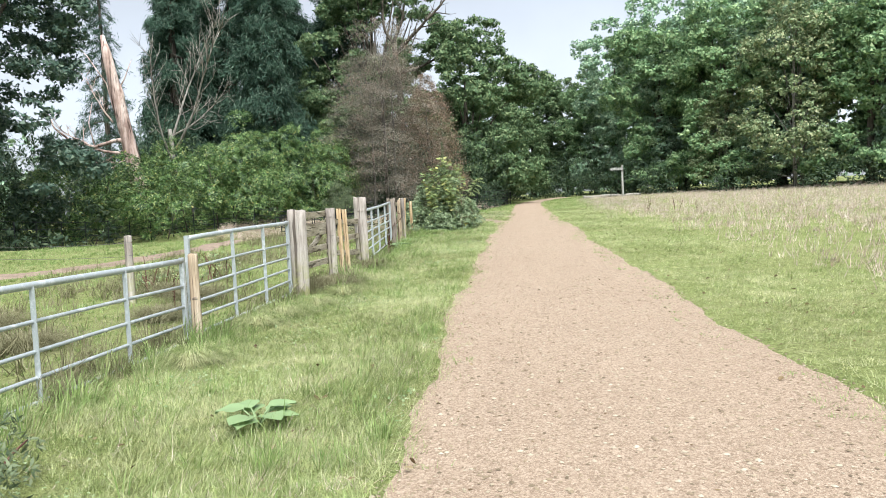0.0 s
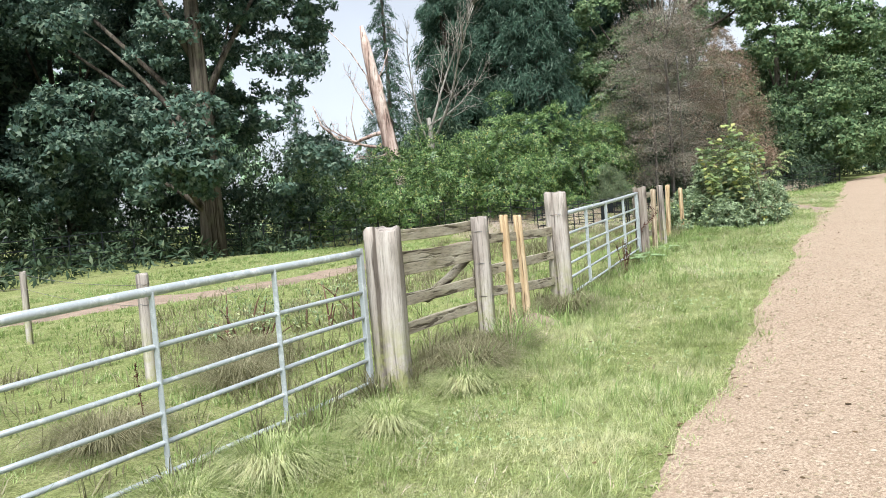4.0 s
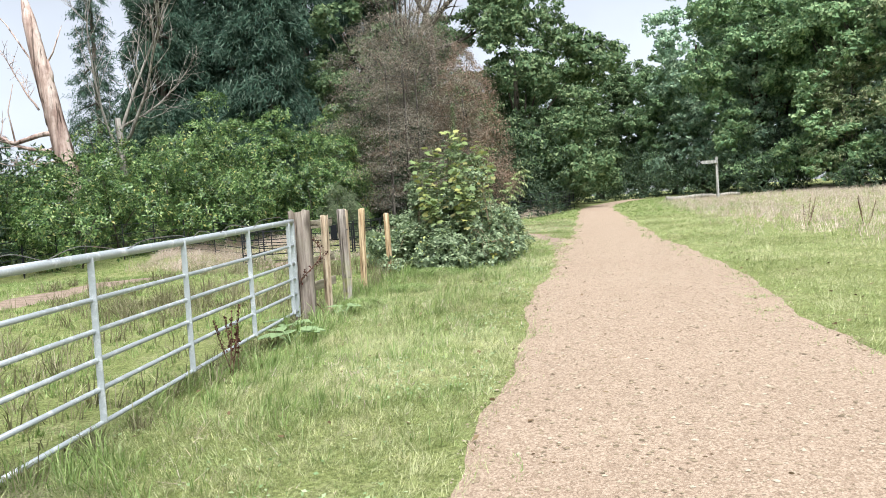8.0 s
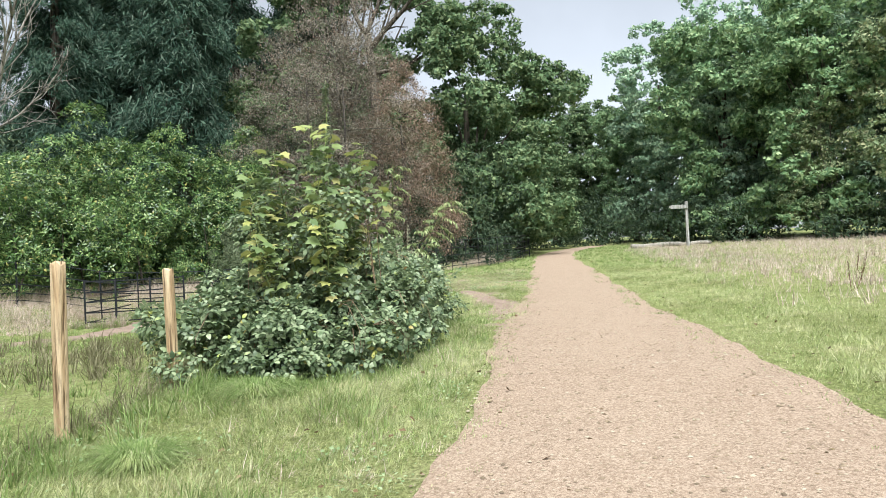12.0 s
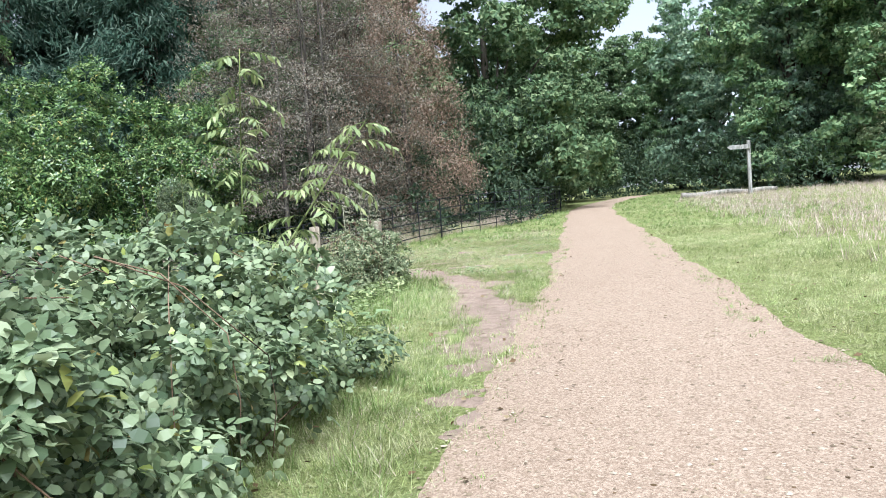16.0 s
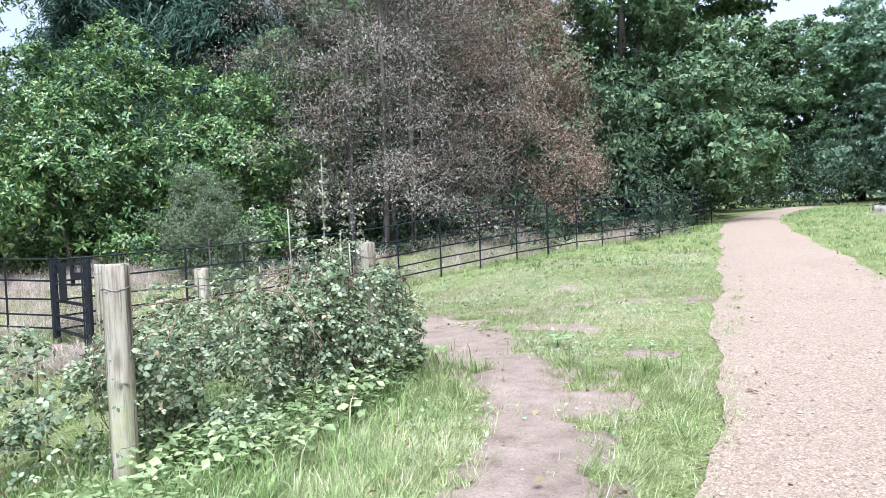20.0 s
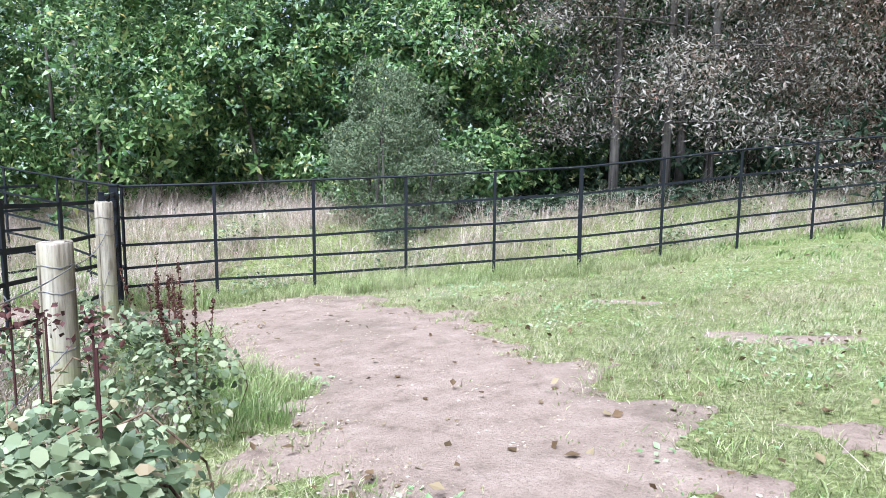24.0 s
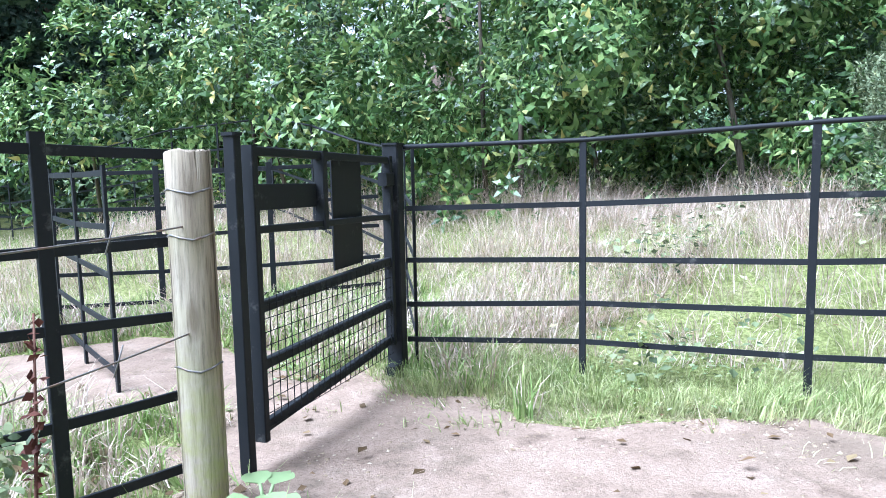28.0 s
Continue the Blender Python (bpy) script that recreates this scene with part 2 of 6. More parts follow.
M["rank"] = leaf_mat("rank_brown_grass", [(0.0, (0.15, 0.14, 0.075)), (0.6, (0.28, 0.25, 0.15)), (1.0, (0.42, 0.38, 0.25))], 0.7, 0.2, 0.5, 0.25)
M["willow"] = leaf_mat("sallow_leaves", [(0.0, (0.096, 0.131, 0.074)), (0.6, (0.184, 0.221, 0.129)), (1.0, (0.29, 0.321, 0.198))])
M["bramble"] = leaf_mat("bramble_leaves", [(0.00, (0.075, 0.115, 0.058)), (0.35, (0.170, 0.230, 0.118)), (0.75, (0.285, 0.350, 0.195)), (0.96, (0.400, 0.460, 0.275)), (0.985, (0.42, 0.49, 0.13)), (1.00, (0.42, 0.26, 0.12))], 0.42, 0.4, 1.2, 0.28, (0.85, 0.87, 0.82))
M["thin_bramble"] = leaf_mat("dusty_thicket_leaves", [(0.00, (0.060, 0.085, 0.042)), (0.35, (0.150, 0.195, 0.095)), (0.7, (0.310, 0.360, 0.200)), (0.93, (0.430, 0.455, 0.270)), (1.00, (0.42, 0.30, 0.18))], 0.5, 0.35, 1.6, 0.25, (0.80, 0.80, 0.74))
M["sycamore"] = leaf_mat("sycamore_leaves", [(0.0, (0.151, 0.22, 0.088)), (0.5, (0.295, 0.366, 0.143)), (0.8, (0.48, 0.481, 0.149)), (1.0, (0.465, 0.4, 0.212))], 0.45, 0.4, 1.5)
M["ash"] = leaf_mat("ash_leaflets", [(0.0, (0.204, 0.27, 0.105)), (0.6, (0.348, 0.425, 0.189)), (1.0, (0.564, 0.586, 0.304))], 0.45, 0.4, 1.5, 0.35)
M["dock"] = leaf_mat("broad_weed_leaves", [(0.0, (0.207, 0.312, 0.134)), (0.6, (0.366, 0.468, 0.246)), (1.0, (0.537, 0.6, 0.381))], 0.55, 0.3, 2.0)
M["seed"] = leaf_mat("rusty_dock_seeds", [(0.00, (0.060, 0.022, 0.018)), (1.00, (0.150, 0.060, 0.045))])
M["berry"] = leaf_mat("dry_bramble_berries", [(0.0, (0.05, 0.02, 0.025)), (1.0, (0.20, 0.09, 0.08))])
M["litter"] = leaf_mat("fallen_leaves", [(0.0, (0.10, 0.065, 0.035)), (0.7, (0.22, 0.14, 0.08)), (1.0, (0.42, 0.33, 0.20))])
M["grass"] = grass_mat("meadow_grass", [(0.0, (0.2, 0.251, 0.086)), (0.4, (0.304, 0.367, 0.141)), (0.7, (0.421, 0.467, 0.214)), (1.0, (0.568, 0.552, 0.356))], (0.64, 0.57, 0.38), (0.66, 0.68, 0.58), 0.54)
M["lush"] = grass_mat("lush_grass", [(0.0, (0.176, 0.262, 0.082)), (0.5, (0.276, 0.369, 0.13)), (0.85, (0.386, 0.459, 0.206)), (1.0, (0.551, 0.513, 0.343))], (0.50, 0.48, 0.25), (0.7, 0.75, 0.6), 0.62, 0.35)
M["straw"] = grass_mat("dry_straw_grass", [(0.0, (0.416, 0.322, 0.267)), (0.5, (0.623, 0.503, 0.45)), (0.88, (0.748, 0.624, 0.589)), (1.0, (0.374, 0.392, 0.232))], (0.74, 0.64, 0.52), (0.62, 0.6, 0.52), 0.6, 0.25)


M["worn_grass"] = grass_mat("trodden_grass", [(0.0, (0.19, 0.224, 0.1)), (0.4, (0.302, 0.326, 0.165)), (0.7, (0.426, 0.418, 0.248)), (1.0, (0.56, 0.469, 0.354))], (0.50, 0.42, 0.28), (0.72, 0.72, 0.64), 0.47, 0.25, 0.9)


def ground_mat():
    n = Nodes("grassy_ground", 0.95, 0.0, 0.1)
    a, b, c, d = n.noise(0.35, 3.0), n.noise(3.0, 5.0, 0.7), n.noise(38.0, 5.0, 0.75), n.noise(14.0, 4.0, 0.7)
    green = n.ramp(b, [(0.3, (0.17, 0.20, 0.065)), (0.5, (0.25, 0.28, 0.10)), (0.62, (0.30, 0.31, 0.14)), (0.75, (0.31, 0.265, 0.17))])
    dry = n.ramp(b, [(0.3, (0.30, 0.28, 0.13)), (0.7, (0.44, 0.40, 0.22))])
    col = n.mix(n.ramp(a, [(0.5, (0, 0, 0)), (0.7, (0.5, 0.5, 0.5))]), green, dry)
    # Dark specks paint shaded gaps between blades; the pale ones stand for blades.
    col = n.mix(n.ramp(c, [(0.40, (0.75,) * 3), (0.54, (0.0,) * 3)]), col, (0.085, 0.095, 0.03))
    col = n.mix(n.ramp(d, [(0.38, (0.55,) * 3), (0.52, (0.0,) * 3)]), col, (0.11, 0.13, 0.04))
    col = n.mix(n.ramp(c, [(0.56, (0.0,) * 3), (0.70, (0.6,) * 3)]), col, (0.46, 0.48, 0.22))
    n.colour(col).bump(n.mix(0.5, c, d), 1.0, 0.05)
    return n.mat


def gravel_mat(name, lo, mid, hi, speck, stone_scale=55.0):
    n = Nodes(name, 0.92, 0.0, 0.15)
    v = n.voronoi(stone_scale)
    v2 = n.voronoi(stone_scale * 2.7)
    wide, mid_n, fine = n.noise(0.55, 4.0, 0.65), n.noise(4.5, 5.0, 0.7), n.noise(160.0, 3.0, 0.7)
    grain = n.ramp(n.mix(0.5, v.outputs["Color"], v2.outputs["Color"]), [(0.15, lo), (0.5, mid), (0.85, hi)])
    col = n.mix(n.ramp(wide, [(0.35, (0.0,) * 3), (0.7, (0.35,) * 3)]), grain, n.mix(1.0, grain, (0.80, 0.76, 0.74), "MULTIPLY"))
    col = n.mix(n.ramp(mid_n, [(0.58, (0,) * 3), (0.75, (0.45,) * 3)]), col, speck)
    col = n.mix(n.ramp(fine, [(0.33, (0.35,) * 3), (0.5, (0,) * 3)]), col, speck)
    n.colour(col).bump(n.mix(0.5, v.outputs["Distance"], fine), 0.8, 0.012)
    return n.mat


M["ground"] = ground_mat()
M["gravel"] = gravel_mat("pale_gravel", (0.185, 0.133, 0.093), (0.335, 0.249, 0.176), (0.50, 0.405, 0.306), (0.13, 0.094, 0.065), 75.0)


def dirt_mat():
    n = Nodes("bare_sandy_earth", 0.95, 0.0, 0.1)
    wide, mid, fine, grit = n.noise(0.8, 4.0, 0.6), n.noise(5.0, 6.0, 0.7), n.noise(60.0, 5.0, 0.75), n.voronoi(130.0)
    c = n.ramp(mid, [(0.28, (0.155, 0.114, 0.085)), (0.44, (0.285, 0.213, 0.162)), (0.58, (0.33, 0.250, 0.193)), (0.75, (0.42, 0.332, 0.265))])
    c = n.mix(n.ramp(wide, [(0.52, (0,) * 3), (0.66, (0.6,) * 3)]), c, (0.19, 0.148, 0.108))
    c = n.mix(n.ramp(n.noise(2.4, 6.0, 0.75), [(0.56, (0,) * 3), (0.68, (0.7,) * 3)]), c, (0.16, 0.125, 0.09))
    c = n.mix(n.ramp(fine, [(0.34, (0.55,) * 3), (0.48, (0,) * 3)]), c, (0.12, 0.09, 0.07))
    c = n.mix(0.22, c, n.ramp(grit.outputs["Color"], [(0.1, (0.3, 0.28, 0.26)), (0.9, (1, 1, 1))]), "MULTIPLY")
    n.colour(c).bump(n.mix(0.55, fine, mid), 0.8, 0.03)
    return n.mat


M["dirt"] = dirt_mat()
M["stone"] = leaf_mat("loose_stones", [(0.0, (0.167, 0.126, 0.091)), (0.15, (0.264, 0.2, 0.144)), (0.6, (0.352, 0.27, 0.196)), (1.0, (0.51, 0.435, 0.348))], 0.9, 0.1, 0.5, 0.0)


# ---- mesh helpers ----
class Geo:
    """Collects vertices and faces as arrays, then makes one mesh."""

    def __init__(self):
        self.v, self.f, self.n, self.flat = [], [], 0, False

    def add(self, verts, faces):
        verts = np.asarray(verts, np.float32).reshape(-1, 3)
        faces = np.asarray(faces, np.int64)
        self.v.append(verts)
        self.f.append(faces + self.n)
        self.n += len(verts)
        return self

    def mesh(self, name, mat, smooth=True):
        me = bpy.data.meshes.new(name)
        v = np.concatenate(self.v)
        me.vertices.add(len(v))
        me.vertices.foreach_set("co", v.ravel())
        loops = np.concatenate([f.ravel() for f in self.f])
        sizes = np.concatenate([np.full(len(f), f.shape[1]) for f in self.f])
        me.loops.add(len(loops))
        me.loops.foreach_set("vertex_index", loops.astype(np.int32))
        me.polygons.add(len(sizes))
        me.polygons.foreach_set("loop_start", np.concatenate([[0], np.cumsum(sizes)[:-1]]).astype(np.int32))
        me.polygons.foreach_set("use_smooth", np.full(len(sizes), smooth and not self.flat))
        me.materials.append(mat)
        me.update()
        me.validate()
        return me

    def put(self, name, mat, parent=None, label="", smooth=True):
        ob = new(name, self.mesh(name, mat, smooth))
        if parent is not None:
            ob.parent = parent
        return tagged(ob, label)


def thing(name, at, label, category, group="", kind=""):
    ob = new(name)
    ob.empty_display_size = 0.2
    ob.location = at
    return tagged(ob, label, category, group, kind)


def tube(geo, pts, radii, n=7, caps=True):
    """A round bar through pts."""
    pts = np.asarray(pts, float)
    radii = np.broadcast_to(np.asarray(radii, float), len(pts))
    d = np.gradient(pts, axis=0)
    d /= np.linalg.norm(d, axis=1)[:, None] + 1e-9
    ref = np.array([0.0, 0.0, 1.0]) if abs(d[:, 2]).mean() < 0.8 else np.array([1.0, 0.0, 0.0])
    a = np.cross(d, ref)
    a /= np.linalg.norm(a, axis=1)[:, None] + 1e-9
    b = np.cross(d, a)
    th = np.linspace(0, 2 * np.pi, n, endpoint=False)
    v = pts[:, None] + radii[:, None, None] * (np.cos(th)[None, :, None] * a[:, None] + np.sin(th)[None, :, None] * b[:, None])
    v = v.reshape(-1, 3)
    k = np.arange(len(pts) - 1)[:, None] * n
    j = np.arange(n)[None]
    jn = (j + 1) % n
    q = np.stack([k + j, k + jn, k + n + jn, k + n + j], -1).reshape(-1, 4)
    geo.add(v, q)
    if caps:
        m = geo.n - len(v)
        geo.f.append(np.array([np.arange(n)[::-1] + m]))
        geo.f.append(np.array([np.arange(n) + m + (len(pts) - 1) * n]))
    return geo


def bar(geo, a, b, w, h, up=(0, 0, 1), bend=0.0, segs=1, rng=None, chamfer=0.12, rough=0.0):
    """A sawn bar from a to b with chamfered edges, w across and h along up; rough makes its faces uneven."""
    a, b = np.asarray(a, float), np.asarray(b, float)
    d = (b - a) / np.linalg.norm(b - a)
    s = np.cross(d, np.asarray(up, float))
    s /= np.linalg.norm(s)
    u = np.cross(s, d)
    c = chamfer * min(w, h)
    ring = [(-w / 2 + c, -h / 2), (w / 2 - c, -h / 2), (w / 2, -h / 2 + c), (w / 2, h / 2 - c), (w / 2 - c, h / 2), (-w / 2 + c, h / 2), (-w / 2, h / 2 - c), (-w / 2, -h / 2 + c)]
    rows = []
    for i in range(segs + 1):
        t = i / segs
        mid = a + (b - a) * t + u * (bend * 4 * t * (1 - t))
        for x, y in ring:
            k = 1 + (rng.uniform(-rough, rough) if rng is not None else 0)
            rows.append(mid + s * x * k + u * y * k)
    n = 8
    q = [[i * n + j, i * n + (j + 1) % n, (i + 1) * n + (j + 1) % n, (i + 1) * n + j] for i in range(segs) for j in range(n)]
    base = geo.n
    geo.flat = True
    geo.add(rows, q)
    geo.f.append(np.array([np.arange(n)[::-1] + base]))
    geo.f.append(np.array([np.arange(n) + base + segs * n]))
    return geo


def strip(geo, pts, w, h, rng=None):
    """A flat bar that runs on through all of pts, h high and w thick."""
    pts = np.asarray(pts, float)
    d = np.gradient(pts[:, :2], axis=0)
    d /= np.linalg.norm(d, axis=1)[:, None]
    side = np.column_stack([d[:, 1], -d[:, 0], np.zeros(len(d))])
    up = np.array([0, 0, 1.0])
    v = np.stack([pts - side * w / 2 - up * h / 2, pts + side * w / 2 - up * h / 2, pts + side * w / 2 + up * h / 2, pts - side * w / 2 + up * h / 2], 1).reshape(-1, 3)
    k = np.arange(len(pts) - 1)[:, None] * 4
    j = np.arange(4)[None]
    base = geo.n
    geo.flat = True
    geo.add(v, np.stack([k + j, k + (j + 1) % 4, k + 4 + (j + 1) % 4, k + 4 + j], -1).reshape(-1, 4))
    geo.f.append(np.array([[3, 2, 1, 0]]) + base)
    geo.f.append(np.array([[0, 1, 2, 3]]) + base + (len(pts) - 1) * 4)
    return geo


def rotations(rng, n, tilt):
    """n random frames: x along a leaf, y across, z its normal; tilt: how far the normals lean from up, in radians."""
    az = rng.uniform(0, 2 * np.pi, n)
    el = np.abs(rng.normal(0, tilt, n))
    nrm = np.stack([np.sin(el) * np.cos(az), np.sin(el) * np.sin(az), np.cos(el)], -1)
    r = rng.normal(size=(n, 3))
    x = r - (r * nrm).sum(-1, keepdims=True) * nrm
    x /= np.linalg.norm(x, axis=1)[:, None] + 1e-9
    return x, np.cross(nrm, x), nrm


def aligned(x, nrm):
    x = x / (np.linalg.norm(x, axis=1)[:, None] + 1e-9)
    y = np.cross(nrm, x)
    y /= np.linalg.norm(y, axis=1)[:, None] + 1e-9
    return x, y, np.cross(x, y)


def scatter(geo, shape, faces, centre, x, y, z, size):
    """Copies of a small leaf shape, each in its own frame, joined into geo."""
    shape = np.asarray(shape, float)
    size = np.broadcast_to(np.asarray(size, float), len(centre))
    v = centre[:, None] + size[:, None, None] * (shape[None, :, :1] * x[:, None] + shape[None, :, 1:2] * y[:, None] + shape[None, :, 2:] * z[:, None])
    f = np.asarray(faces)[None] + (np.arange(len(centre)) * len(shape))[:, None, None]
    return geo.add(v.reshape(-1, 3), f.reshape(-1, f.shape[-1]))


# Leaf shapes, one unit long: a folded clump leaf, an oval leaf, a lobed leaf, a needle spray.
CLUMP = ([(-0.5, 0, 0), (0, -0.34, 0.08), (0.5, 0, 0), (0, 0.34, 0.08)], [(0, 1, 2), (0, 2, 3)])
OVAL = ([(0, 0, 0), (0.35, -0.21, 0.05), (0.72, -0.17, 0.02), (1, 0, -0.06), (0.72, 0.17, 0.02), (0.35, 0.21, 0.05)], [(0, 1, 5), (1, 2, 4), (1, 4, 5), (2, 3, 4)])
LANCE = ([(0, 0, 0), (0.3, -0.14, 0.04), (0.65, -0.12, 0.03), (1, 0, -0.08), (0.65, 0.12, 0.03), (0.3, 0.14, 0.04)], [(0, 1, 5), (1, 2, 4), (1, 4, 5), (2, 3, 4)])
TRI = ([(-0.5, -0.22, 0.03), (0.55, -0.05, 0), (-0.2, 0.42, -0.03)], [(0, 1, 2)])
def trio():
    """Three leaflets on one stalk."""
    v, f = [], []
    for ang, ln, out in ((0.0, 1.0, 0.25), (1.25, 0.85, 0.12), (-1.25, 0.85, 0.12)):
        c, s = math.cos(ang), math.sin(ang)
        k = len(v)
        for x, y, z in ((0, 0, 0), (0.28, -0.29, 0.05), (0.68, -0.25, 0.01), (1, 0, -0.14), (0.68, 0.25, 0.01), (0.28, 0.29, 0.05)):
            x = x * ln + out
            v.append((x * c - y * ln * s, x * s + y * ln * c, z * ln))
        f += [(k, k + 1, k + 5), (k + 1, k + 2, k + 4), (k + 1, k + 4, k + 5), (k + 2, k + 3, k + 4)]
    return v, f


def shoot(n=8):
    """A laurel shoot along x: leaves in a loose spiral, the lower ones longer and more spread, with drooping tips."""
    v, f = [], []
    for i in range(n):
        a = 2.4 * i + 0.3 * math.sin(5 * i)
        c, s = math.cos(a), math.sin(a)
        ln = 0.95 - 0.05 * i + 0.12 * math.sin(7 * i)
        lean = 0.25 + 0.07 * i
        k = len(v)
        for u, w, b in ((0.06, 0.0, 0.0), (0.50, -0.135, 0.05), (1.0, 0.0, -0.12), (0.50, 0.135, 0.05)):
            r = u * ln * math.sqrt(1 - lean * lean)
            v.append((0.09 * i + u * ln * lean + b, r * c - w * s, r * s + w * c))
        f += [(k, k + 1, k + 3), (k + 1, k + 2, k + 3)]
    return v, f


SHOOT = shoot()
TRIO = trio()
NEEDLE = ([(-0.6, -0.09, 0.02), (0.75, 0.0, -0.10), (-0.4, 0.13, -0.02)], [(0, 1, 2)])
LONG = ([(0, 0, 0), (0.4, -0.15, 0.04), (1, 0, -0.1), (0.4, 0.15, 0.04)], [(0, 1, 3), (1, 2, 3)])
LOBED = (
    [(0, 0, 0), (0.1, -0.38, 0.02), (0.0, -0.54, -0.05), (0.40, -0.40, 0.03), (0.66, -0.56, -0.08), (0.70, -0.24, 0.03), (1, 0, -0.12), (0.70, 0.24, 0.03), (0.66, 0.56, -0.08), (0.40, 0.40, 0.03), (0.0, 0.54, -0.05), (0.1, 0.38, 0.02)],
    [(0, 1, 3), (1, 2, 3), (0, 3, 5), (3, 4, 5), (0, 5, 7), (5, 6, 7), (0, 7, 9), (7, 8, 9), (0, 9, 11), (9, 10, 11)],
)

# ---- the lie of the land ----
GY = [-60, -30, 0, 8, 12, 16, 20, 25, 30, 35, 40, 50, 66, 90, 140, 400]
GZ = [-0.5, -0.3, -0.13, -0.08, 0.0, 0.18, 0.31, 0.46, 0.52, 0.65, 0.74, 0.98, 1.44, 2.0, 3.0, 6.0]


def land(x, y):
    """Height of the ground."""
    x, y = np.asarray(x, float), np.asarray(y, float)
    w = np.clip((y - 26) / 10, 0, 1)
    w = w * w * (3 - 2 * w)
    z = np.interp(y, GY, GZ) - w * 0.09 * np.clip(-x, 0, 6.2) + 0.012 * np.clip(x - 5, 0, 60)
    s = 0.582 * (y - 39.3) - 0.814 * (x + 7.0)
    k = np.clip((s - 0.2) / 2.4, 0, 1)
    k = k * k * (3 - 2 * k) * np.clip((y - 39.4) / 2.0, 0, 1) * np.clip((2.0 - x) / 5.0, 0, 1)
    z = z + 0.5 * np.maximum(k, np.clip((-9.5 - x) / 2.4, 0, 1) * np.clip((y - 33.5) / 3.5, 0, 1))
    z = z - 0.10 * np.exp(-(((x + 3.6) / 2.4) ** 2) - ((y - 42.8) / 2.6) ** 2)
    return z + 0.012 * np.sin(1.9 * x + 0.7 * y) * np.sin(1.3 * y - 0.4 * x)


def wob(y, p):
    return 0.05 * np.sin(1.1 * y + p) + 0.03 * np.sin(3.3 * y + 2 * p) + 0.013 * np.sin(9.7 * y + 3 * p) + 0.006 * np.sin(23 * y + p)


LY = [-60, 0, 5.7, 8, 11, 18, 21.5, 25, 29.7, 33.6, 37, 45, 54.6, 59, 64, 70, 78]
LX = [-1.6, -0.55, -0.37, -0.33, -0.14, 0.45, 0.72, 1.1, 1.42, 2.0, 2.28, 3.0, 3.8, 4.25, 5.0, 6.6, 9.6]
RY = [-60, 0, 6.4, 8.3, 12.7, 18.5, 21.2, 26, 30, 38, 42, 54, 59, 64, 70, 78]
RX = [1.6, 2.35, 2.58, 2.72, 3.05, 3.2, 3.47, 3.85, 4.02, 4.6, 5.0, 5.8, 6.3, 7.0, 8.5, 11.4]


def path_left(y):
    return np.interp(y, LY, LX) + wob(y, 0.3)


def path_right(y):
    return np.interp(y, RY, RX) + wob(y, 1.9)


def on_path(x, y, margin=0.0):
    return (x > path_left(y) + margin) & (x < path_right(y) - margin)


def path_lift(x, y):
    """Height of the path's surface over the land."""
    e = np.minimum(x - path_left(y), path_right(y) - x) / (path_right(y) - path_left(y))
    return np.where(e > 0, 0.008 + 0.03 * np.clip(e * 5, 0, 1), 0.0)


def rough2(x, y):
    return 0.5 * np.sin(2.3 * x + 1.1 * y) * np.sin(1.7 * y - 0.9 * x) + 0.3 * np.sin(5.9 * x - 3.1 * y) * np.sin(4.7 * y + 2.2 * x) + 0.2 * np.sin(13 * x + 7 * y) * np.sin(11 * y - 9 * x)


def near_line(x, y, pts):
    """Signed distance to a chain of (x, y, radius) points."""
    best = np.full(np.shape(x), 1e9)
    for (ax, ay, ar), (bx, by, br) in zip(pts[:-1], pts[1:]):
        dx, dy = bx - ax, by - ay
        t = np.clip(((x - ax) * dx + (y - ay) * dy) / (dx * dx + dy * dy), 0, 1)
        best = np.minimum(best, np.hypot(x - ax - t * dx, y - ay - t * dy) - (ar + t * (br - ar)))
    return best


WORN = [(1.45, 28.6, 0.12), (1.4, 30.5, 0.2), (1.45, 32.4, 0.42), (1.05, 34.5, 0.36), (0.7, 35.8, 0.42), (0.1, 36.8, 0.42), (-1.2, 38.0, 0.75), (-2.7, 38.9, 0.9), (-3.9, 39.5, 1.05), (-4.75, 39.8, 1.0), (-5.5, 39.2, 0.75), (-6.6, 38.4, 0.6), (-7.6, 37.4, 0.8)]
WORN2 = [(-1.6, 38.6, 0.3), (-0.6, 38.7, 0.05), (0.3, 38.8, -0.02), (1.2, 39.5, 0.02), (2.5, 39.9, 0.06)]
TRACK = [(-22, 8, 0.9), (-12.2, 15, 0.8), (-9.2, 18.2, 0.6), (-8.2, 22, 0.6), (-8.3, 26, 0.5), (-8.2, 31, 0.5), (-7.6, 35, 0.6), (-7.4, 37.5, 0.7)]


SPOTS = ((-2.3, 41.5, 0.30), (-0.6, 40.3, 0.28), (0.6, 41.0, 0.25), (-1.0, 42.6, 0.28), (0.9, 37.6, 0.3), (1.6, 38.6, 0.2), (-3.6, 41.4, 0.15), (1.7, 36.4, 0.2))


def bare(x, y):
    """Below nought where feet and wheels have worn the turf away."""
    r = rough2(x, y)
    s = rough2(x * 2.7 + 1, y * 2.7)
    a = np.minimum(near_line(x, y, WORN) + 0.42 * r + 0.22 * s, near_line(x, y, WORN2) + 0.4 * r + 0.2 * s)
    for bx, by, br in SPOTS:
        a = np.minimum(a, np.hypot(x - bx, (y - by) * 1.6) - br + 0.3 * r + 0.25 * s)
    return np.minimum(a, near_line(x, y, TRACK) + 0.35 * r)


